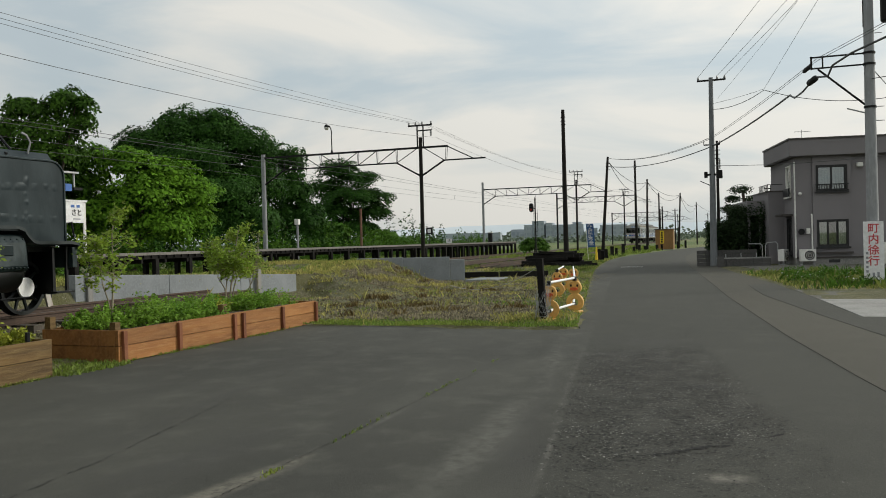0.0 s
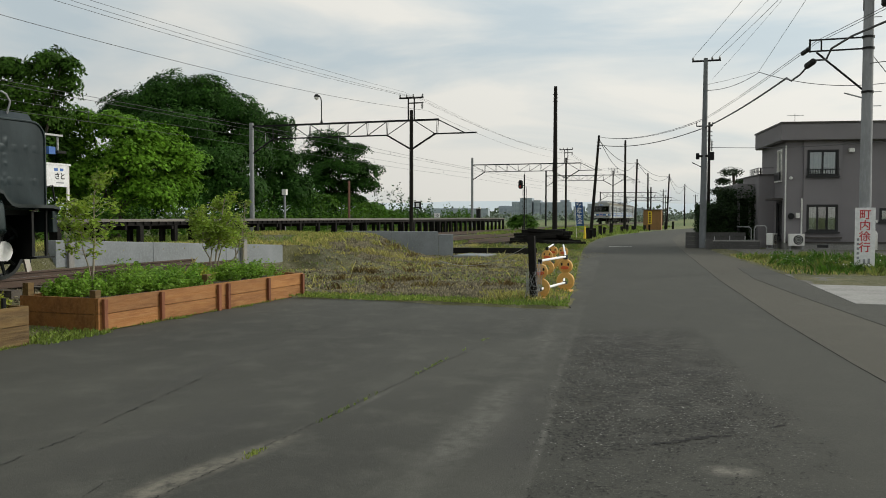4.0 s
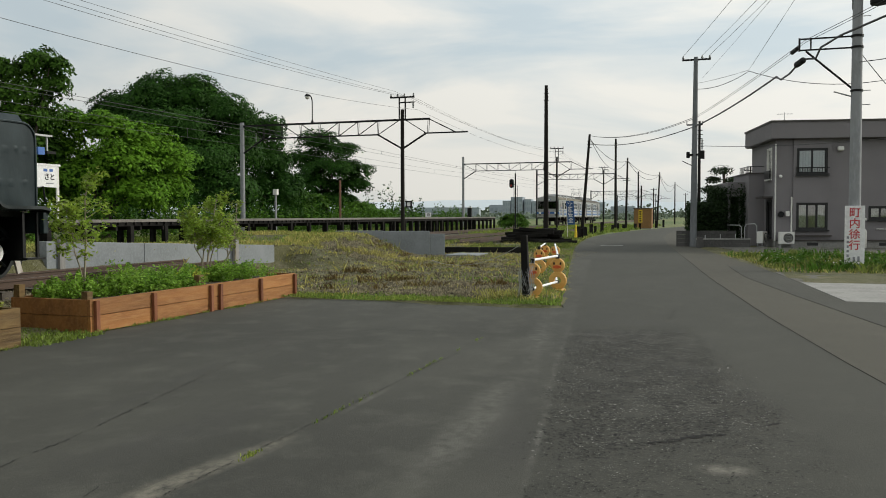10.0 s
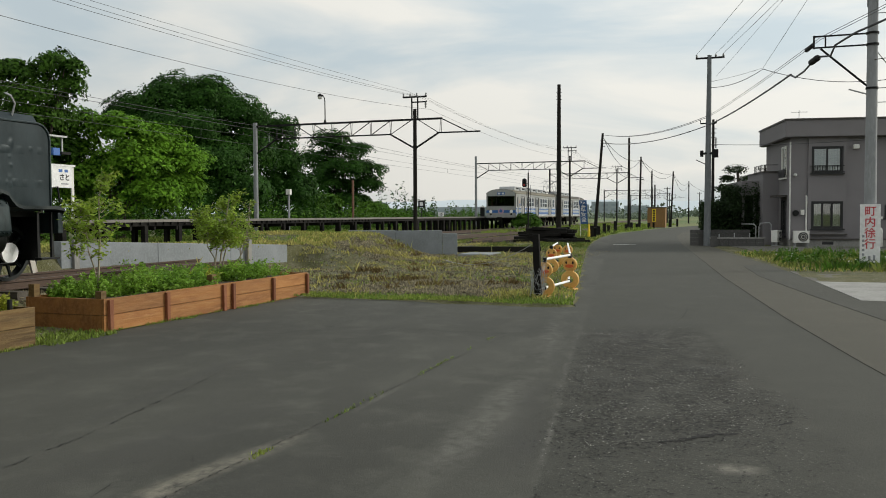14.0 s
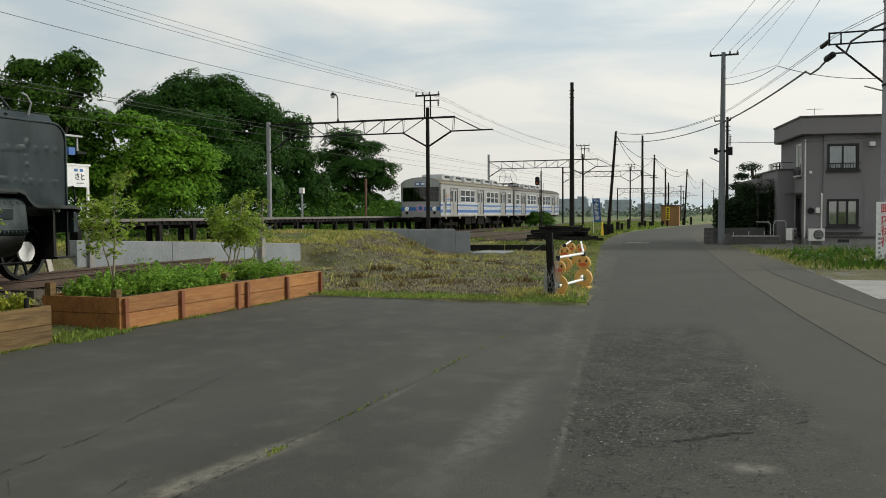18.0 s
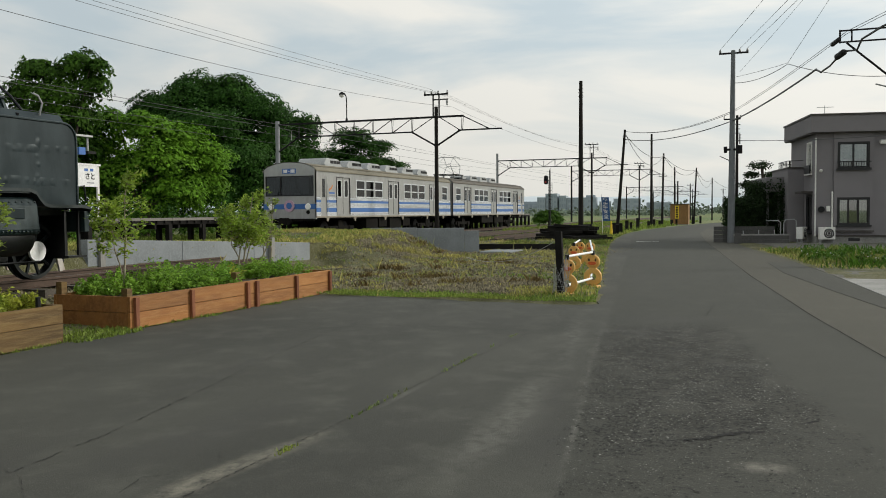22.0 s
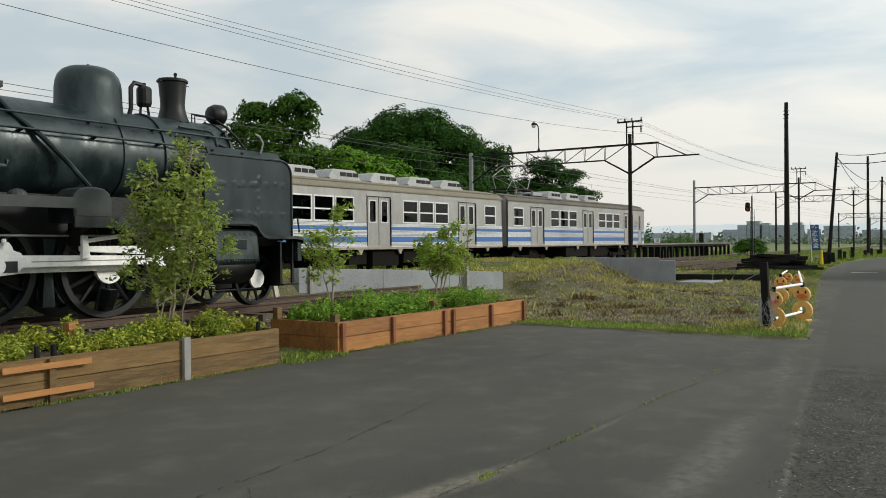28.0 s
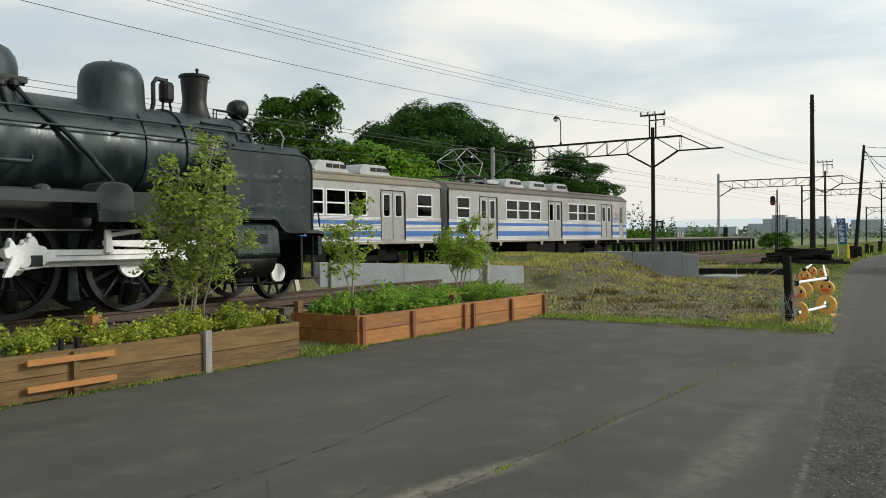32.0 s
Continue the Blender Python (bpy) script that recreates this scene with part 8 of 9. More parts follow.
    for k in (0, 1):
        p0, p1 = Vector(arm), Vector((43.8, 1.0, 6.1))
        c = Vector((27.7, -2.02, 6.5)) if k == 0 else Vector((27.2, -2.12, 6.05))
        bx = thing("splice_box", Matrix.Translation(c), "black cable splice box hanging on the line", "cable box", "splice boxes")
        part("casing", Mesh().lathe([(0.03, -0.4), (0.062 + 0.03 * k, -0.34), (0.062 + 0.03 * k, 0.28), (0.03, 0.36)], 12, (p1 - p0).to_track_quat("Z", "Y").to_matrix().to_4x4()), RUBBER, bx)


def roadside_things():
    # post with wire mesh, and the barricades
    p = thing("fence_post", pose(15.15, 3.4, 0), "black tarred post wrapped in loose barbed wire", "post")
    part("shaft", Mesh().box(-0.06, 0.06, -0.06, 0.06, -0.1, 1.2), BLACK_WOOD, p, bevel=0.008, at=pose(0, 0, 0, -2.5, 1, 0))
    rng = random.Random(5)
    for k in range(3):
        pts = []
        for i in range(40):
            a = i * (0.4 + 0.25 * k) + rng.uniform(-0.5, 0.5)
            r = 0.08 + 0.06 * rng.random()
            pts.append(Vector((r * math.cos(a), r * math.sin(a) * 1.2, 0.08 + 0.68 * rng.random() ** 1.4)))
        part("wire_coil", Mesh().pipe(pts, 0.0028, 4), STEEL_GREY, p)
    part("wire_strand", Mesh().pipe(sagged((0, 0, 1.1), (2.2, 2.6, 0.6), 0.25), 0.006, 4).pipe(sagged((0, 0, 1.1), (0.05, 0.1, 0.3), -0.08), 0.006, 4), STEEL_GREY, p)
    # animal-shaped barricade stands in a row, joined by pipes
    stands = [(15.5, 3.36, 8), (17.3, 3.22, -4), (21.8, 4.55, 5), (24.8, 5.0, 0), (24.4, 4.62, 10)]
    tops = []
    for x, y, rz in stands:
        b = thing("barricade_stand", pose(x, y, 0.0, 0, 0, rz), "yellow-orange duck-shaped plastic barricade stand", "barricade", "barricade stands by the road")
        body = pose(0, 0, 0, 0, 90, 0)
        part("body_ring", Mesh().ring(0.07, 0.185, 0.09, 30, pose(0, 0, 0.225, 0, 90, 0)), BARRICADE, b, bevel=0.018)
        part("head", Mesh().lathe([(0.132, -0.045), (0.145, -0.03), (0.145, 0.03), (0.132, 0.045)], 30, pose(0, 0, 0.535, 0, 90, 0)), BARRICADE, b)
        part("neck", Mesh().box(-0.04, 0.04, -0.07, 0.07, 0.37, 0.43), BARRICADE, b)
        part("foot", Mesh().box(-0.16, 0.16, -0.13, 0.13, 0.0, 0.045), BARRICADE, b, bevel=0.01)
        beak = [(0.085 * math.cos(a), 0.035 * math.sin(a)) for a in np.linspace(0, 2 * math.pi, 15)[:-1]]
        part("beak", Mesh().slab(beak, 0.05, pose(-0.06, 0, 0.505, 90, 0, -90)), BEAK, b, "orange beak")
        for s in (-1, 1):
            part("eye", Mesh().slab([(0.018 * math.cos(a), 0.03 * math.sin(a)) for a in np.linspace(0, 2 * math.pi, 11)[:-1]], 0.012, pose(-0.05, s * 0.068, 0.575, 90, 0, -90)), IRON_DARK, b)
        part("clamp", Mesh().box(-0.05, 0.05, -0.035, 0.035, 0.675, 0.76), IRON_DARK, b)
        part("clamp", Mesh().tube((-0.02, 0, 0.2), (-0.11, 0, 0.2), 0.035), IRON_DARK, b)
        tops.append((x, y))
    pairs = [(0, 1, 0.73), (2, 3, 0.73), (1, 4, 0.73), (0, 1, 0.2), (1, 4, 0.2)]
    for a, b, z in pairs:
        (xa, ya), (xb, yb) = tops[a], tops[b]
        dx = -0.12 if z < 0.5 else 0.0
        solid("barricade_pipe", Mesh().tube((xa + dx, ya, z), (xb + dx, yb, z), 0.024, n=10), WHITE_PAINT, "white pipe joining the barricade stands", "pipe", "barricade pipes", smooth=True)
    # stack of old sleepers
    s = thing("sleeper_stack", pose(46.6, 10.1, 0.08), "stack of rotten tarred railway sleepers", "sleeper stack")
    rng = random.Random(8)
    for lay in range(5):
        for i in range(6 - lay // 2):
            m = pose(0.26 * i + rng.uniform(-0.06, 0.06) - 0.7, rng.uniform(-0.7, 0.5), 0.15 * lay, rng.uniform(-4, 4), rng.uniform(-9, 9), rng.uniform(-12, 12))
            part("sleeper", Mesh().box(-0.11, 0.11, -1.2, 1.2, 0.0, 0.15), BLACK_WOOD, s, at=m)
    for i in range(5):
        part("sleeper", Mesh().box(-0.1, 0.1, -1.0, 1.0, 0.0, 0.14), BLACK_WOOD, s, at=pose(-0.9 - 0.24 * i, -0.6 - 0.3 * i, 0.02 + 0.05 * (i % 2), 3 * (i % 3) - 3, 0, 9 * i - 18))
    # traffic safety banner on a pole
    f = thing("banner_flag", pose(57.2, 9.7, 0), "blue traffic safety banner with white characters on a pole", "banner")
    part("pole", Mesh().tube((0, 0.26, 0), (0, 0.36, 2.75), 0.018, n=8), PLASTIC_WHITE, f)
    cl = Mesh()
    rows_ = [(y, 0.95 + 1.6 * z) for z in np.linspace(0, 1, 9) for y in np.linspace(-0.24, 0.26, 5)]
    cl.add([(0.03 * math.sin(5 * y + 4 * z), y + 0.07 * (z - 0.95), z) for y, z in rows_], [(5 * r + c, 5 * r + c + 1, 5 * r + c + 6, 5 * r + c + 5) for r in range(8) for c in range(4)])
    part("cloth", cl, FLAG_BLUE, f, "dark blue cloth")
    for i, ch in enumerate("交通安全"):
        writing(ch, 0.36, SIGN_WHITE, f, pose(-0.045, 0.01 + 0.07 * (1.4 - 0.36 * i), 2.33 - 0.37 * i, 90, 0, -90))
    # shed with a yellow sign
    h = thing("trackside_shed", pose(99.5, 8.7, 0), "small brown trackside shed with a yellow notice", "shed")
    for i in range(9):
        part("board", Mesh().box(-0.02, 0.0, 0.95 - 0.22 * (i + 1) + 0.006, 0.95 - 0.22 * i, 0.1, 2.35), SHED, h)
    part("wall", Mesh().box(0.0, 1.8, -1.03, 0.95, 0.1, 2.35), SHED, h)
    part("roof", Mesh().box(-0.15, 1.95, -1.15, 1.08, 2.35, 2.43), HOUSE_TRIM, h)
    part("base", Mesh().box(0.0, 1.8, -1.0, 0.93, 0.0, 0.1), CONCRETE_OLD, h)
    n = part("notice", Mesh().box(-0.06, -0.03, 0.0, 0.42, 0.75, 2.2), SIGN_YELLOW, h, "yellow notice with dark writing")
    for i in range(5):
        part("print_bar", Mesh().box(-0.066, -0.06, 0.1, 0.34, 0.85 + 0.26 * i, 1.03 + 0.26 * i), IRON_DARK, n)
    # short posts of old sleepers along the road
    rng = random.Random(12)
    for i, (x, y) in enumerate(((56.5, 8.95), (57.4, 8.9), (60.0, 9.05), (66, 9.5), (70, 9.75), (74, 9.75), (79.5, 9.5), (83, 9.4), (86, 9.2), (93, 8.7), (96, 8.5), (103, 8.0), (107, 7.6), (112, 7.0))):
        solid("stub_post", Mesh().box(-0.11, 0.11, -0.11, 0.11, -0.1, rng.uniform(0.65, 1.05)), BLACK_WOOD, "short black wooden post at the road's edge", "post", "roadside stub posts", at=pose(x, y + 0.15, 0, 0, rng.uniform(-4, 4), rng.uniform(0, 40)))
    solid("marker_cone", Mesh().lathe([(0.12, 0), (0.1, 0.02), (0.05, 0.9), (0.03, 0.95)], 10), SIGN_YELLOW, "thin yellow marker beside the sleepers", "marker", at=pose(56.0, 9.2, 0.02))
    # platform nameboard and lamp
    nb = thing("station_nameboard", pose(24.52, 23.0, 1.44), "white station nameboard on two posts with blue and black print", "sign")
    for x in (-1.56, 0.42):
        part("post", Mesh().box(x - 0.05, x + 0.05, 0.0, 0.06, 0, 2.0), PLASTIC_WHITE, nb)
    bd = part("board", Mesh().box(-1.5, 0.36, -0.03, 0.0, 1.18, 1.95), SIGN_WHITE, nb, bevel=0.004)
    part("top_rail", Mesh().box(-1.62, 0.5, -0.05, 0.08, 1.95, 2.02), SIGN_WHITE, nb)
    writing("さと", 0.26, IRON_DARK, bd, pose(-0.02, -0.034, 1.54, 90, 0, 0))
    for x0, x1 in ((-0.3, -0.12), (-0.02, 0.14)):
        part("print_bar", Mesh().box(x0, x1, -0.034, -0.03, 1.74, 1.84), SIGN_BLUE, bd)
    part("print_bar", Mesh().box(-0.2, 0.16, -0.034, -0.03, 1.3, 1.34), AC_DARK, bd)
    lp = thing("platform_lamp", pose(25.5, 24.6, 1.44), "grey platform lamp post with small loudspeaker boxes", "lamp")
    part("post", Mesh().tube((0, 0, 0), (0, 0, 3.2), 0.05, 0.04, 10), STEEL_GREY, lp)
    part("head", Mesh().box(-0.1, 0.8, -0.12, 0.12, 3.18, 3.25).box(0.62, 0.66, -0.03, 0.03, 2.6, 3.2), STEEL_GREY, lp)
    part("speaker", Mesh().box(0.55, 0.98, -0.1, 0.1, 2.54, 2.64), STEEL_DARK, lp)
    part("blue_box", Mesh().box(0.08, 0.4, -0.12, 0.02, 2.48, 2.76), SIGN_BLUE, lp, "small blue box")
    # trackside marker boards and a pale relay post
    mk = thing("platform_post", pose(46.8, 26.4, 0.3), "pale post with a small white box behind the platform", "post")
    part("post", Mesh().tube((0, 0, 0), (0, 0, 2.9), 0.07, n=8), POLE_CONCRETE, mk)
    part("box", Mesh().box(-0.12, 0.12, -0.14, 0.14, 2.6, 2.95), PLASTIC_WHITE, mk, bevel=0.01)
    rp = thing("rusty_post", pose(57, 26.8, 0.3), "rusty brown trackside post", "post")
    part("post", Mesh().tube((0, 0, 0), (0, 0, 3.9), 0.09, n=8), RUST, rp)
    sg = thing("distance_board", pose(64.5, 24.2, 1.44), "small dark board on a post on the platform", "sign")
    part("post", Mesh().tube((0, 0, 0), (0, 0, 0.9), 0.03, n=6), STEEL_DARK, sg)
    part("board", Mesh().box(-0.03, 0.03, -0.28, 0.28, 0.8, 1.35), STEEL_DARK, sg)
    part("face", Mesh().box(-0.036, -0.03, -0.14, 0.14, 0.92, 1.22), SIGN_WHITE, sg)
    nm = thing("platform_number_board", pose(67, 23.4, 1.44), "small white number board at the platform", "sign")
    part("board", Mesh().box(-0.02, 0.02, -0.25, 0.25, 0.05, 0.4), SIGN_WHITE, nm)
    writing("15", 0.3, IRON_DARK, nm, pose(-0.024, 0.0, 0.22, 90, 0, -90))
    g2 = thing("trackside_box", pose(84, 24.8, 1.44), "small dark box on the platform's far end", "box")
    part("casing", Mesh().box(-0.15, 0.15, -0.2, 0.2, 0, 0.95), STEEL_DARK, g2)
    part("top", Mesh().box(-0.17, 0.17, -0.22, 0.22, 0.95, 1.05), PLASTIC_WHITE, g2)


# ---- trees, grass and distance ----
def leaf_sheet(name, pos, nrm, axis_, size, mat, parent, aspect=0.55):
    """Leaf sprays: long folded leaves at pos, facing nrm, pointing along axis_."""
    ax = axis_ - (axis_ * nrm).sum(1)[:, None] * nrm
    ax /= np.linalg.norm(ax, axis=1)[:, None] + 1e-9
    sd = np.cross(ax, nrm)
    q = size[:, None]
    v = np.stack([pos - ax * q * 0.5, pos + sd * q * aspect * 0.5 - nrm * q * 0.05, pos + ax * q * 0.55 - nrm * q * 0.1, pos - sd * q * aspect * 0.5 - nrm * q * 0.05], 1).reshape(-1, 3)
    return raw(name, v, 4, mat, parent)


def tree(name, x, y, h, masses, mat, label, seed, pad=0.7, size=0.3, dense=1.0, core=0.5, trunk=0.26, z=0.2, leaves=60, flat=0.5, droop=0.2):
    """Trunk, limbs and a crown: rounded masses (x, y, z, radius, half height) set with drooping pads of leaves,
    and a sparse dark filling of inner leaves. pad: a pad's radius; flat: how far the pads lie level."""
    rng = np.random.default_rng(seed)
    t = thing(name, pose(x, y, z), label, "tree", "trees behind the platform")
    ms = np.array(masses, float)
    ms[:, :3] -= np.array([x, y, z])
    wood = Mesh()
    wood.pipe([(0, 0, -0.3), (0.1, 0.05, h * 0.2), (-0.05, 0.1, h * 0.42)], trunk, 8)
    pos, nrm, axs, sizes = [], [], [], []
    for i, (mx, my, mz, r, hz) in enumerate(ms):
        wood.tube((0, 0, h * 0.25), (mx * 0.8, my * 0.8, mz), trunk * 0.45, 0.03, 6, caps=False)
        k = int(dense * 7.5 * r * (r + hz) / (pad * pad))
        d = rng.normal(size=(k, 3))
        d /= np.linalg.norm(d, axis=1)[:, None]
        d[:, 2] = np.where(d[:, 2] < -0.35, -0.6 * d[:, 2], d[:, 2])
        rad = np.array([r, r, hz])
        cen = np.array([mx, my, mz]) + d * rad * rng.uniform(0.62, 1.2, (k, 1))
        # leave out pads deep inside another mass
        keep = np.ones(k, bool)
        for j, (ox, oy, oz, orr, oh) in enumerate(ms):
            if j != i:
                keep &= ((((cen - (ox, oy, oz)) / (orr, orr, oh)) ** 2).sum(1) > 0.5)
        out = d / rad
        out /= np.linalg.norm(out, axis=1)[:, None]
        for c, o in zip(cen[keep], out[keep]):
            up = o * (1 - flat) + np.array([0, 0, flat])
            up += rng.normal(size=3) * 0.16
            up /= np.linalg.norm(up)
            pr = pad * rng.uniform(0.55, 1.25)
            m = max(8, int(leaves * (pr / pad) ** 2))
            e = rng.normal(size=(m, 3))
            e -= (e @ up)[:, None] * up
            e /= np.linalg.norm(e, axis=1)[:, None]
            f = rng.uniform(0, 1, m) ** 0.6
            q = c + e * (pr * f)[:, None] - np.array([0, 0, 1.0]) * (droop * pr * f ** 2)[:, None] + rng.normal(size=(m, 3)) * np.array([0.09, 0.09, 0.07]) * pr
            nn = up + e * (0.5 * f)[:, None] + rng.normal(size=(m, 3)) * 0.28
            pos.append(q)
            nrm.append(nn / np.linalg.norm(nn, axis=1)[:, None])
            axs.append(e + rng.normal(size=(m, 3)) * 0.7 + np.array([0, 0, 0.1]))
            sizes.append(rng.uniform(0.55, 1.25, m) * size)
            if rng.random() < 0.3:
                wood.tube((mx, my, mz), c, 0.035, 0.012, 4, caps=False)
        # inner leaves
        n = int(core * 95 * r * r * hz)
        if n:
            e = rng.normal(size=(n, 3))
            e /= np.linalg.norm(e, axis=1)[:, None]
            pos.append(np.array([mx, my, mz]) + e * rad * (0.85 * rng.uniform(0, 1, (n, 1)) ** 0.4))
            nn = rng.normal(size=(n, 3))
            nrm.append(nn / np.linalg.norm(nn, axis=1)[:, None])
            axs.append(rng.normal(size=(n, 3)))
            sizes.append(rng.uniform(0.9, 1.6, n) * size)
    part("trunk", wood, BARK, t)
    leaf_sheet("crown", np.concatenate(pos), np.concatenate(nrm), np.concatenate(axs), np.concatenate(sizes), mat, t)
    return t


def trees():
    tree("broadleaf_tree", 33.3, 33.0, 9.5, [(32.8, 33.9, 8.7, 0.9, 0.9), (33.5, 31.8, 9.0, 1.0, 0.9), (33.2, 32.9, 8.5, 0.8, 0.7), (33.1, 32.8, 7.4, 1.4, 1.0), (32.5, 34.4, 7.5, 1.0, 1.1), (33.7, 31.3, 7.9, 0.8, 0.7),
         (33.8, 33.6, 6.4, 2.0, 1.2), (33.4, 30.7, 8.8, 0.5, 0.5), (33.6, 33.8, 4.6, 2.3, 1.5)], LEAF_OLIVE, "tall airy locust tree with loose dark clumps", 41, 0.5, 0.23, 0.72, 0.3, leaves=44, flat=0.12, droop=0.25)
    tree("broadleaf_tree", 36.5, 30.6, 6.5, [(36.4, 32.5, 6.3, 1.4, 1.0), (36.1, 30.3, 6.1, 1.2, 0.9), (37.5, 29.2, 5.6, 1.4, 1.0), (38.5, 28.0, 4.6, 1.1, 0.9), (36.0, 28.9, 4.3, 1.7, 1.2), (37.9, 27.9, 3.3, 1.2, 0.8),
         (35.9, 33.4, 4.9, 1.5, 1.4), (36.0, 31.6, 3.7, 2.1, 1.3), (36.5, 28.7, 2.7, 1.8, 0.9), (35.7, 33.7, 2.9, 1.8, 1.2)], LEAF_LIGHT, "broad tree with bright light green layered leaves", 43, 0.68, 0.22, 0.9, 0.6, leaves=84, flat=0.45, droop=0.35)
    tree("broadleaf_tree", 59.0, 42.0, 11.5, [(58.0, 46.6, 9.9, 2.5, 1.9), (59.1, 44.0, 11.1, 2.5, 2.1), (60.1, 41.3, 11.2, 2.4, 2.0), (60.8, 38.9, 9.6, 2.3, 2.0), (58.1, 41.9, 8.4, 3.4, 2.3), (61.0, 38.0, 6.9, 2.1, 2.3),
         (58.1, 39.9, 5.8, 3.4, 2.3), (57.4, 44.8, 6.3, 3.2, 2.3), (59.4, 39.1, 3.6, 3.5, 2.1), (58.1, 45.4, 3.1, 3.3, 2.1)], LEAF_DARK, "large dark green locust tree with a wide domed crown", 45, 0.85, 0.26, 0.95, 0.8, leaves=92, flat=0.12, droop=0.3)
    tree("broadleaf_tree", 67.0, 39.0, 9.5, [(67.1, 39.0, 9.0, 1.9, 1.7), (67.2, 38.6, 6.3, 1.9, 2.0), (67.4, 37.6, 3.8, 2.1, 2.0), (66.6, 39.8, 3.8, 2.0, 2.0)], LEAF_DARK, "dark green tree in the row behind the platform", 46, 0.85, 0.3, 0.95, 0.7, leaves=74, flat=0.12, droop=0.3)
    tree("broadleaf_tree", 83.5, 40.8, 10.5, [(83.3, 41.8, 9.6, 1.9, 1.3), (84.1, 39.4, 8.7, 2.0, 0.9), (82.7, 43.0, 7.8, 1.8, 0.9), (83.7, 40.1, 6.6, 3.5, 1.3), (82.8, 42.4, 5.1, 2.8, 1.1), (84.3, 38.4, 4.8, 2.2, 1.0), (83.2, 40.9, 3.3, 3.1, 1.0),
         (82.2, 43.8, 3.3, 1.5, 1.0)], LEAF_DARK, "airy dark tree with layered level branches", 48, 0.85, 0.27, 1.15, 0.45, leaves=80, flat=0.5, droop=0.2)
    tree("bush", 75.3, 39.3, 3.6, [(74.8, 40.8, 3.5, 1.6, 1.1), (75.5, 38.7, 2.9, 1.6, 0.9), (74.9, 39.6, 1.6, 2.2, 1.2)], LEAF_MID, "round green bush between the trees", 51, 0.6, 0.32, 0.9, 0.6, trunk=0.1)
    tree("bush", 82, 36, 3.0, [(81.8, 36.2, 2.2, 1.5, 1.0), (82.4, 34.6, 1.7, 1.4, 0.8)], LEAF_MID, "low green bush at the end of the trees", 53, 0.6, 0.32, 0.9, 0.6, trunk=0.1)
    tree("bush", 76.5, 18.3, 1.8, [(76.5, 18.3, 1.1, 0.9, 0.7), (76.4, 19.1, 0.9, 0.7, 0.5), (76.6, 17.5, 0.8, 0.6, 0.45)], LEAF_MID, "green bush beside the signal", 52, 0.32, 0.17, 0.8, 0.6, trunk=0.06)
    # undergrowth behind the platform
    rng = np.random.default_rng(60)
    deep = [(x, rng.uniform(35, 41), 0.3, rng.uniform(1.6, 2.6), rng.uniform(2.0, 3.8)) for x in np.arange(14, 98, 2.4)]
    leafy_row("undergrowth", None, deep, LEAF_DARK, "dense dark thicket under the trees", 62, 420, 0.34, "undergrowth")
    spots = [(x, 29.5 + rng.uniform(-1, 3.0), 0.25, rng.uniform(0.8, 1.7), rng.uniform(0.8, 2.3)) for x in np.arange(14, 100, 1.1)]
    leafy_row("undergrowth", None, spots, LEAF_MID, "thick green undergrowth behind the platform", 61, 420, 0.22, "undergrowth")


def scatter(rng, n, x0, x1, y0, y1, keep=None):
    p = np.stack([rng.uniform(x0, x1, n), rng.uniform(y0, y1, n)], 1)
    if keep is not None:
        p = p[[keep(x, y) for x, y in p]]
    z = np.array([height(x, y) for x, y in p])
    return np.concatenate([p, z[:, None]], 1)


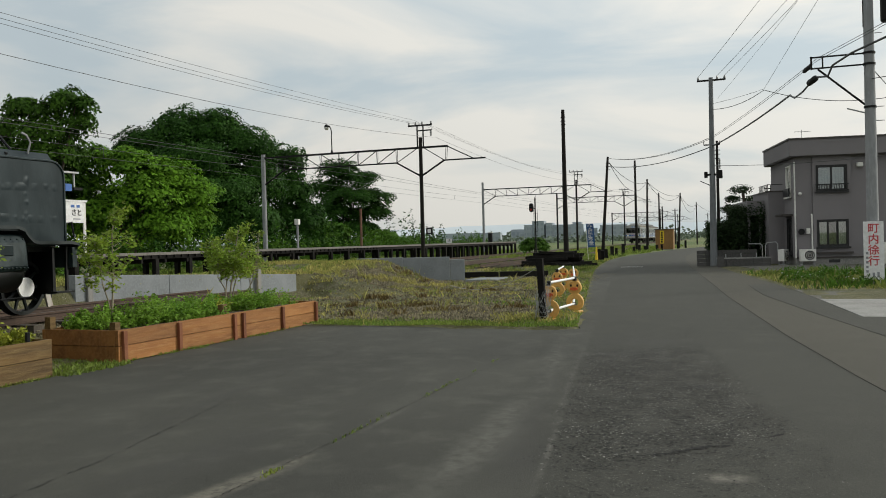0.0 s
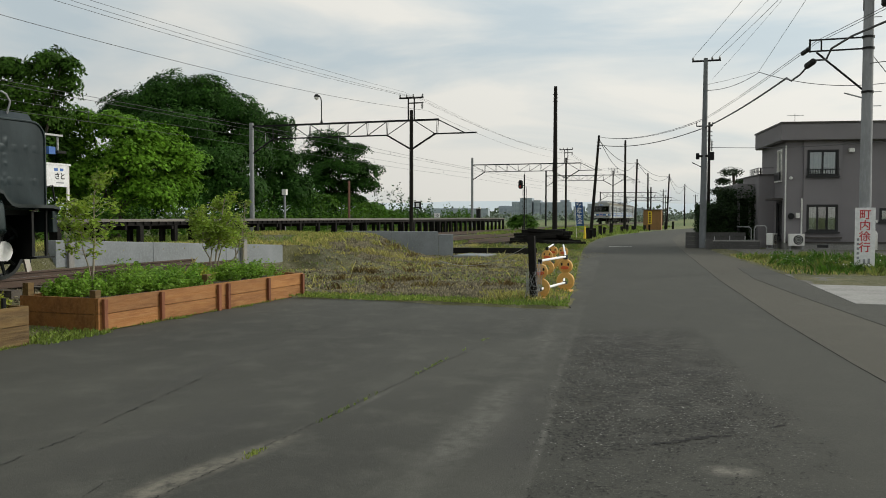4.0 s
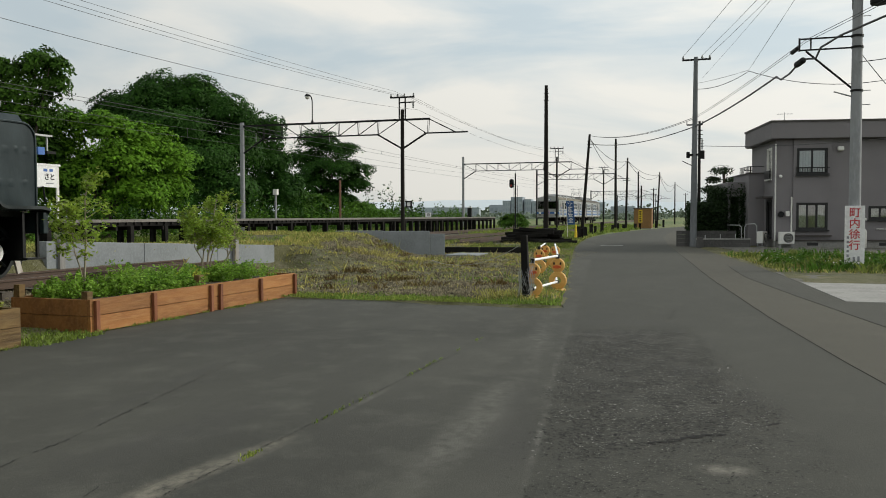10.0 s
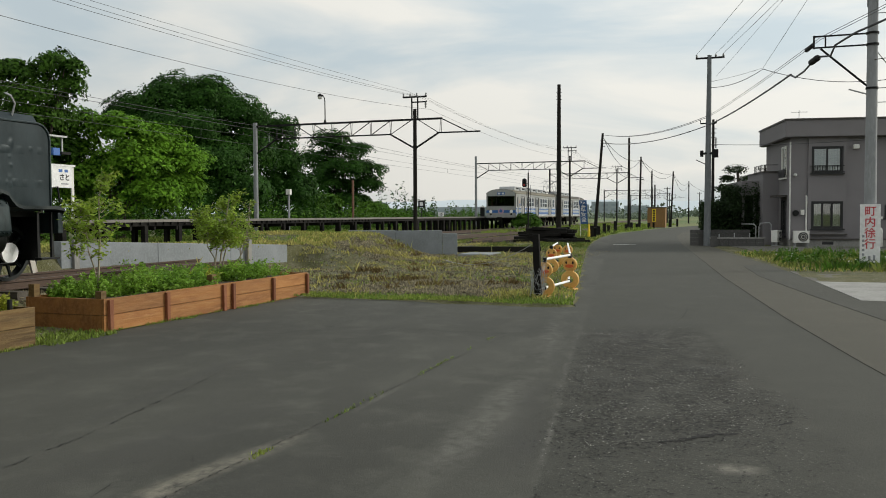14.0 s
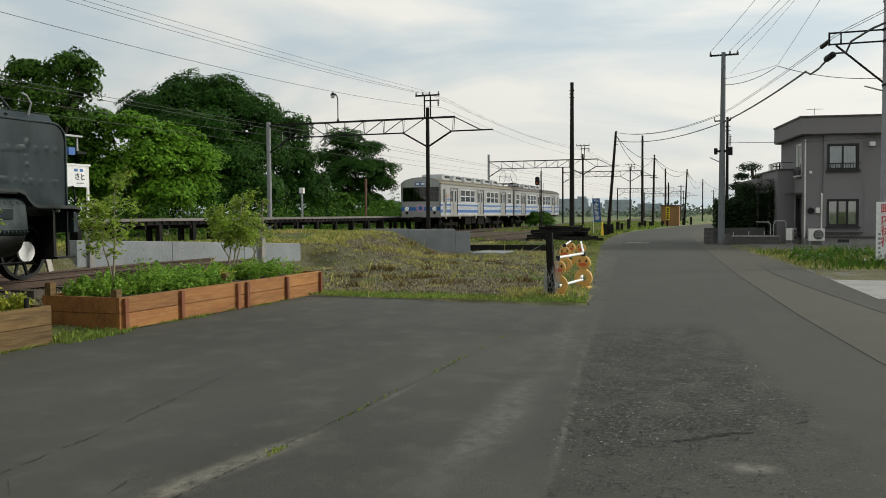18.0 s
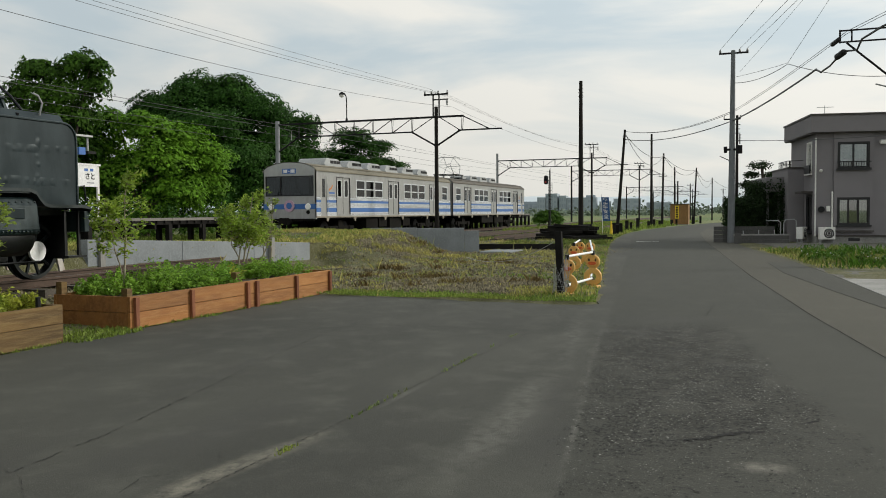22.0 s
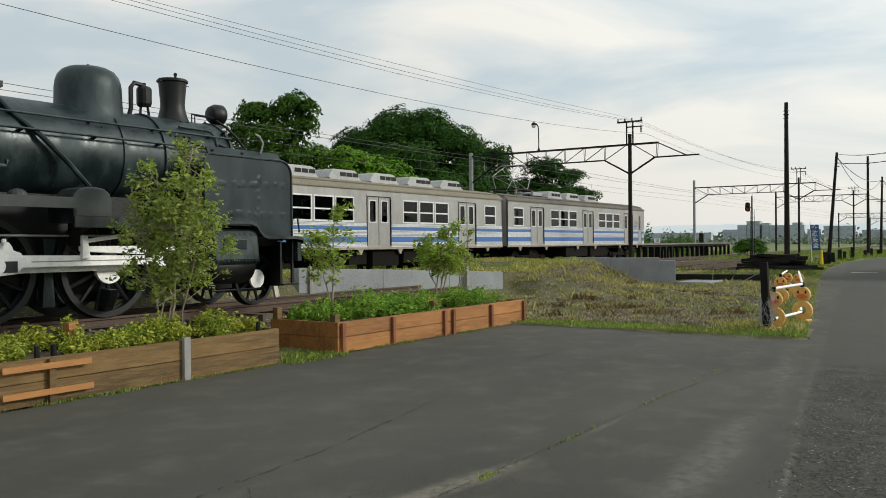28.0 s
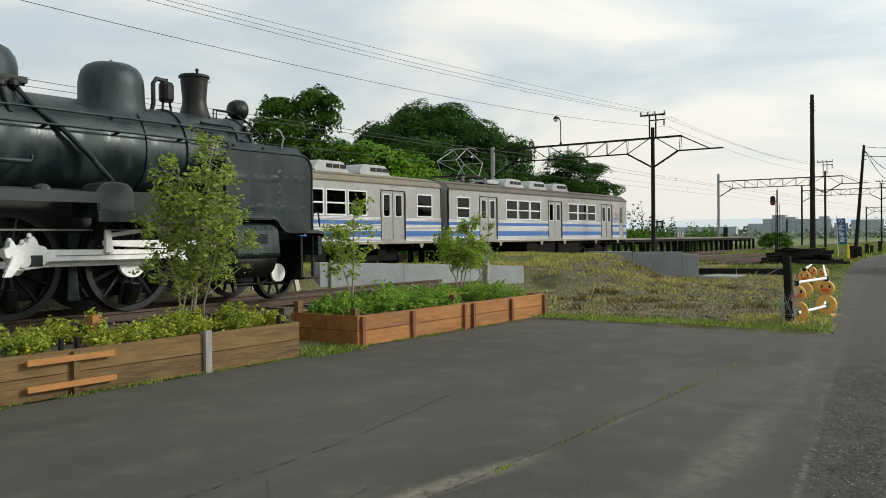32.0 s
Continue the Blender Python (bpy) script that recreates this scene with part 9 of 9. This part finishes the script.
def grass():
    rng = np.random.default_rng(70)

    def tufts(name, n, k, x0, x1, y0, y1, keep, h0, h1, mat, label, r=0.09, width=0.012):
        """Tufts: n centres of k blades each."""
        c = scatter(rng, n, x0, x1, y0, y1, keep)
        p = np.repeat(c, k, 0)
        hh = np.repeat(rng.uniform(0.5, 1.0, len(c)), k)
        p[:, :2] += rng.normal(size=(len(p), 2)) * r
        dry = np.array([not paved(x, y) for x, y, _ in p])
        p, hh = p[dry], hh[dry]
        tagged(blades(name, p, rng.uniform(h0, h1, len(p)) * hh, mat, rng, None, width, 0.95), label, "grass", kind="stuff")

    free = lambda x, y: not paved(x, y)
    stony = lambda x, y: noise.noise((x * 0.35, y * 0.8, 21)) + 0.5 * noise.noise((x * 1.3, y * 1.6, 22))
    tufts("weed_tufts", 1000, 22, 14.6, 37, 3.2, 12.9, lambda x, y: free(x, y) and stony(x, y) < 0.3 and noise.noise((x * 0.45, y * 0.45, 5)) > -0.12, 0.02, 0.1, DRY_GRASS, "yellowing weed tufts on the gravelly ground", 0.12)
    tufts("weed_tufts", 380, 22, 14.6, 38, 2.9, 12.6, lambda x, y: free(x, y) and stony(x, y) < 0.2 and noise.noise((x * 0.5, y * 0.5, 15)) > 0.08, 0.03, 0.1, GRASS, "green weed tufts on the gravelly ground", 0.12)
    tufts("tall_weeds", 110, 3, 15, 34, 4, 12.6, lambda x, y: free(x, y) and noise.noise((x * 0.3, y * 0.3, 45)) > 0.0, 0.2, 0.42, DRY_GRASS, "single tall yellow weed stalks", 0.05, 0.008)
    spots = [(18.5, 8.0, 0.8, 1.2), (17.5, 6.2, 0.5, 1.0), (17.9, 5.0, 0.4, 0.6), (21.5, 9.4, 0.7, 1.0), (16.3, 7.4, 0.4, 0.6), (24.5, 8.0, 0.8, 1.4), (28.5, 11.6, 1.2, 0.8)]
    tufts("weed_tufts", 420, 34, 14.8, 34, 4, 12.4, lambda x, y: free(x, y) and any(((x - a) / p) ** 2 + ((y - b) / q) ** 2 < 1 + 0.6 * noise.noise((x * 2, y * 2, 0)) for a, b, p, q in spots), 0.08, 0.2, RUSTY_GRASS, "brown withered weed tufts")
    tufts("weed_tufts", 420, 30, 14.0, 15.5, 2.7, 8.6, lambda x, y: free(x, y) and x < 15.0 + 0.4 * noise.noise((y * 2, 0, 0)), 0.015, 0.055, GRASS, "green tufts along the asphalt's edge", 0.1)
    tufts("weed_tufts", 26, 20, 14.7, 16.2, 2.8, 4.4, free, 0.05, 0.18, DRY_GRASS, "straw-yellow weeds round the fence post", 0.12)
    tufts("weed_tufts", 150, 26, 22, 29.5, 9.4, 13.4, lambda x, y: noise.noise((x * 0.6, y * 0.6, 35)) > 0.05, 0.08, 0.22, DRY_GRASS, "dry weed tufts on the bank's slope")
    tufts("verge_tufts", 150, 30, 24.6, 35, -7, 0.0, lambda x, y: y < along(EDGE_RIGHT, x) - 0.3 and noise.noise((x * 0.5, y * 0.5, 12)) > 0.0, 0.1, 0.32, VERGE_GRASS, "leafy green weed clumps on the verge", 0.14, 0.02)

    def tufty(f, lim):
        return lambda x, y: (not paved(x, y)) and stony(x, y) < 0.28 and noise.noise((x * f, y * f, 5)) > lim

    def put(name, p, h0, h1, mat, label, width=0.012, lean=1.0):
        tagged(blades(name, p, rng.uniform(h0, h1, len(p)), mat, rng, None, width, lean), label, "grass", kind="stuff")

    put("weeds", scatter(rng, 15000, 14, 38, 2.6, 13.5, tufty(0.55, 0.0)), 0.015, 0.06, DRY_GRASS, "dry yellowish weeds on the gravelly ground", 0.010)
    put("weeds", scatter(rng, 12000, 14, 44, 2.6, 12.5, tufty(0.7, 0.1)), 0.015, 0.06, GRASS, "green weeds on the gravelly ground", 0.010)
    put("grass_edge", scatter(rng, 4000, 14.0, 16.2, 2.6, 8.6, lambda x, y: not paved(x, y) and x < 15.3 + 0.5 * noise.noise((x, y * 1.3, 1))), 0.02, 0.06, GRASS, "green grass edge along the asphalt", 0.009)
    put("grass_edge", scatter(rng, 30000, 14.2, 60, 2.4, 9.8, lambda x, y: not paved(x, y) and 0 < y - along(EDGE_LEFT, x) < 1.1 + 0.8 * noise.noise((x * 0.6, 0, 0))), 0.02, 0.09, GRASS, "green grass edge along the road", 0.012)
    put("bank_grass", scatter(rng, 38000, 6, 29.6, 12.5, 18, lambda x, y: noise.noise((x * 0.5, y * 0.5, 8)) > -0.25), 0.03, 0.11, DRY_GRASS, "short dry grass on the loading bank", 0.014)
    put("bank_grass", scatter(rng, 16000, 6, 29.6, 12.5, 18, lambda x, y: noise.noise((x * 0.6, y * 0.6, 4)) > 0.0), 0.03, 0.13, GRASS, "short green grass on the loading bank", 0.012)
    put("bank_grass", scatter(rng, 5000, 22, 29.5, 9.6, 13, tufty(0.8, 0.05)), 0.03, 0.12, DRY_GRASS, "dry grass on the bank's slope", 0.012)
    put("verge_grass", scatter(rng, 11000, 24.4, 36, -9, 0.2, lambda x, y: y < along(EDGE_RIGHT, x) - 0.1 and (y > -5.2 or x < 34)), 0.02, 0.1, DRY_GRASS, "yellowing grass on the verge by the house", 0.012)
    put("verge_grass", scatter(rng, 13000, 24.4, 36, -9, 0.2, lambda x, y: y < along(EDGE_RIGHT, x) - 0.15 and (y > -5.2 or x < 34) and noise.noise((x * 0.5, y * 0.5, 12)) > -0.2), 0.02, 0.1, VERGE_GRASS, "green weeds on the verge by the house", 0.014)
    put("verge_grass", scatter(rng, 4000, 24.4, 36, -8, 0.2, lambda x, y: y < along(EDGE_RIGHT, x) - 0.1 and noise.noise((x * 0.6, y * 0.6, 2)) > 0.15), 0.1, 0.32, LEAF_MID, "taller dark weeds on the verge", 0.02)
    put("yard_grass", scatter(rng, 24000, 34.5, 70, 7, 15, lambda x, y: not paved(x, y) and abs(y - 13.0) > 0.9 and noise.noise((x * 0.25, y * 0.5, 9)) > -0.12), 0.04, 0.18, VERGE_GRASS, "green grass in the railway yard", 0.018)
    put("yard_weeds", scatter(rng, 9000, 34.5, 70, 7, 15, lambda x, y: not paved(x, y) and noise.noise((x * 0.3, y * 0.5, 19)) > 0.0), 0.04, 0.16, DRY_GRASS, "dry weeds in the railway yard", 0.016)
    put("yard_grass", scatter(rng, 26000, 60, 130, 8.5, 19, lambda x, y: not paved(x, y) and noise.noise((x * 0.2, y * 0.5, 2)) > -0.1), 0.08, 0.35, GRASS, "rough grass in the railway yard", 0.03)
    put("far_grass", scatter(rng, 22000, 14, 100, 25.5, 31, lambda x, y: True), 0.1, 0.45, GRASS, "rough grass behind the platform", 0.03)
    p = scatter(rng, 5200, 2.4, 15.2, 7.78, 8.02, lambda x, y: y > 8.0 - 0.2 * max(0.05, 0.35 + noise.noise((x * 1.7, 0, 4))))
    p[:, 2] = 0.0
    put("planter_grass", p, 0.008, 0.05, GRASS, "grass growing along the planters' foot", 0.006)
    p = scatter(rng, 1500, 8.05, 9.25, 7.75, 9.0, lambda x, y: True)
    p[:, 2] = 0.0
    put("planter_grass", p, 0.02, 0.07, GRASS, "grass between the two planters", 0.009)
    # the coarse patch: torn-out pits and proud stones; thin grit all over the asphalt
    def strewn(n, x0, x1, y0, y1, inside, lim, f=1.6, seed=0):
        q = np.stack([rng.uniform(x0, x1, n), rng.uniform(y0, y1, n), np.full(n, 0.0025) + rng.uniform(0, 0.001, n)], 1)
        x, y = q[:, 0], q[:, 1]
        q = q[inside(x, y)]
        return q[[noise.noise((a * f, b * f * 1.6, seed)) + 0.5 * noise.noise((a * f * 4, b * f * 4, seed + 3)) > lim for a, b, _ in q]]

    def chips(name, q, s0, s1, mat, label):
        """Flat ragged chips lying on the road."""
        n = len(q)
        a = rng.uniform(0, 6.28, n)
        ring = np.arange(5) * 1.2566
        r = rng.uniform(0.5, 1.1, (n, 5)) * (s0 + (s1 - s0) * rng.uniform(0, 1, n) ** 2.5)[:, None]
        u, v = np.cos(ring)[None] * r, np.sin(ring)[None] * r * 0.55
        v3 = np.stack([q[:, :1] + u * np.cos(a)[:, None] - v * np.sin(a)[:, None], q[:, 1:2] + u * np.sin(a)[:, None] + v * np.cos(a)[:, None], np.repeat(q[:, 2:], 5, 1)], -1)
        tagged(raw(name, v3.reshape(-1, 3), 5, mat), label, "grit", kind="stuff")

    patch = lambda x, y: (0.131 * x - y + 0.46 > 0) & (y - 0.183 * x + 1.746 > 0) & (x + 0.92 * y - 6.2 > 0) & (12.3 - x - 0.5 * y > 0)
    torn = lambda x, y: patch(x + rng.normal(0, 0.3, len(x)), y + rng.normal(0, 0.07, len(y)))
    below = lambda x, y: (0.131 * x - y + 0.46 > 0) & (y - 0.05 * x + 1.0 > 0) & (x + 0.92 * y - 6.3 < 0.2)
    chips("pits", strewn(48000, 5.0, 12.4, -0.8, 2.1, torn, -0.16, 2.4, 1), 0.004, 0.02, PIT, "dark pits torn into the coarse asphalt")
    chips("stone_chips", strewn(22000, 5.0, 12.4, -0.8, 2.1, torn, -0.2, 2.0, 6), 0.004, 0.013, GRIT, "pale stones proud of the coarse asphalt")
    chips("pits", strewn(12000, 3.3, 6.7, -1.2, 1.6, below, 0.02, 2.0, 2), 0.003, 0.014, PIT, "dark pits in the worn asphalt")
    chips("stone_chips", strewn(6000, 3.3, 6.7, -1.2, 1.6, below, 0.0, 1.5, 7), 0.003, 0.008, GRIT, "pale stones in the worn asphalt")
    chips("pits", strewn(5000, 2.5, 13, 1.5, 7.8, lambda x, y: (y - 0.131 * x - 0.5 > 0), 0.3, 0.9, 3), 0.002, 0.009, PIT, "small dark specks on the asphalt")
    chips("stone_chips", strewn(1800, 2.5, 13, 1.5, 7.8, lambda x, y: (y - 0.131 * x - 0.5 > 0), 0.0, 0.9, 8), 0.003, 0.007, GRIT, "tiny stones scattered on the asphalt")
    # weeds in the asphalt joint
    q = np.array([(x, 2.9 + rng.normal() * 0.012, 0.004) for x in rng.uniform(5.2, 10.4, 240) if noise.noise((x * 1.6, 0, 9)) > 0.0] + [(4.77 + rng.normal() * 0.05, 2.91 + rng.normal() * 0.015, 0.004) for _ in range(70)])
    put("joint_weeds", q, 0.008, 0.035, GRASS, "small weeds in the asphalt joint", 0.005)
    vr = random.Random(77)
    spots = [(vr.uniform(25.5, 33.5), vr.uniform(-6.5, -1.6), 0.0, vr.uniform(0.22, 0.5), vr.uniform(0.12, 0.34)) for _ in range(44)]
    leafy_row("verge_weeds", None, [q for q in spots if q[1] < along(EDGE_RIGHT, q[0]) - 0.7], LEAF_MID, "leafy weeds and clover on the verge by the house", 78, 360, 0.075, "weeds")
    # little pale flowers on the verge
    f = scatter(rng, 70, 26, 32, -6, -1, lambda x, y: y < along(EDGE_RIGHT, x) - 0.2)
    f[:, 2] += rng.uniform(0.1, 0.26, len(f))
    tagged(cloud("wild_flowers", f, np.full(len(f), 0.05), SIGN_WHITE, rng, None, 0.9, 1.5), "small white wild flowers among the weeds", "flowers", kind="stuff")


def distance():
    rng = random.Random(80)
    nr = np.random.default_rng(81)
    # belts of far trees
    pos, sz = [], []
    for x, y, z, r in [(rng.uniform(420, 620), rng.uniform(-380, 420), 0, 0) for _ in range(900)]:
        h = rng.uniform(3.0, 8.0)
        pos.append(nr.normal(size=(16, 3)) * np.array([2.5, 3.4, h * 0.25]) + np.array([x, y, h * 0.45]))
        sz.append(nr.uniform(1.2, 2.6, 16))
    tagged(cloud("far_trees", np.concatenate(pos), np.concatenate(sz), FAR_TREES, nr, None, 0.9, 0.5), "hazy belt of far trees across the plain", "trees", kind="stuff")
    pos, sz = [], []
    for _ in range(520):
        x, y, h = rng.uniform(250, 372), rng.uniform(20, 260), rng.uniform(0.8, 3.2)
        pos.append(nr.normal(size=(18, 3)) * np.array([1.6, 2.6, h * 0.25]) + np.array([x, y, h * 0.5]))
        sz.append(nr.uniform(0.5, 1.3, 18))
    tagged(cloud("field_bushes", np.concatenate(pos), np.concatenate(sz), FAR_TREES, nr, None, 0.9, 0.5), "low hazy bushes scattered over the far fields", "bushes", kind="stuff")
    # long hospital-like buildings, the haze put into their colours
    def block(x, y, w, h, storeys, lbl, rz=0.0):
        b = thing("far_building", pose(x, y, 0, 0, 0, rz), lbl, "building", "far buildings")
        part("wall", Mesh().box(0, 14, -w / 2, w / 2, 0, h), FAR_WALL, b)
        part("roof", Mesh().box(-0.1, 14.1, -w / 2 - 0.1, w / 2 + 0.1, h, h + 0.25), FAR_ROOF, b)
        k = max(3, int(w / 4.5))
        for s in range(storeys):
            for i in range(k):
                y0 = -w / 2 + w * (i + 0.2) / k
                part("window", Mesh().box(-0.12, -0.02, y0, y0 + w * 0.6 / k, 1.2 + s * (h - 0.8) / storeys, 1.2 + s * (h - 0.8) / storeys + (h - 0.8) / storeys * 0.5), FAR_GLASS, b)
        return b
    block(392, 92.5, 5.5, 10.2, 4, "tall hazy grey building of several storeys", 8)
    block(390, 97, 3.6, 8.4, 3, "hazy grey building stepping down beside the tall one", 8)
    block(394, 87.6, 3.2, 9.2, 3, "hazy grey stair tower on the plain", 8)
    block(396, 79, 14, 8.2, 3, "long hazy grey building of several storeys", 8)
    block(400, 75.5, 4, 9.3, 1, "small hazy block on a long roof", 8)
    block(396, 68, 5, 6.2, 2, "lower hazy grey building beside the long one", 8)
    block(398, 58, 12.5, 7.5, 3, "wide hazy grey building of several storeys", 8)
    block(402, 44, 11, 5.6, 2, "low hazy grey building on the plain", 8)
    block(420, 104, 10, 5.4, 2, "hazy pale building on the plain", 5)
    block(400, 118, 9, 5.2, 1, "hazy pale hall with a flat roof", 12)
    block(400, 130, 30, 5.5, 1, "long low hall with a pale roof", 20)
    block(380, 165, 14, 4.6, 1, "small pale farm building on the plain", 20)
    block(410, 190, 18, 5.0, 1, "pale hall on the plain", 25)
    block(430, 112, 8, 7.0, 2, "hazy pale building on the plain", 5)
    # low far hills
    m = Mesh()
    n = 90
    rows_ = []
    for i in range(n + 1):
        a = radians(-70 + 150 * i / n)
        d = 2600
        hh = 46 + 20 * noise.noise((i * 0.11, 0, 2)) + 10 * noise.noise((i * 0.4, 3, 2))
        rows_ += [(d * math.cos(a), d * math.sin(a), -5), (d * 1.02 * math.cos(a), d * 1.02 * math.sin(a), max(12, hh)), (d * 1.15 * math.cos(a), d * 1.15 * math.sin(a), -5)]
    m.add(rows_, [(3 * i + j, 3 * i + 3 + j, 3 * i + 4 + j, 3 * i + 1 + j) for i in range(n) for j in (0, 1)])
    ob = solid("backdrop", m, HAZE, "far hills behind the plain, hazed by a pale glow", kind="structure")
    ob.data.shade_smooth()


def motions(front, back):
    gap = 2 * CAR_L + 0.5
    walk(front, [(t, pose(x, 20.6, RAIL_Z)) for t, x in TRAIN])
    walk(back, [(t, pose(x + gap, 20.6, RAIL_Z, 0, 0, 180)) for t, x in TRAIN])


# ---- build ----
ground()
pavement()
railway()
bank_walls()
platform()
railway_things()
loudspeaker_and_signal()
planters()
locomotive()
house()
hedge()
street_poles()
roadside_things()
trees()
distance()
grass()
motions(*train())
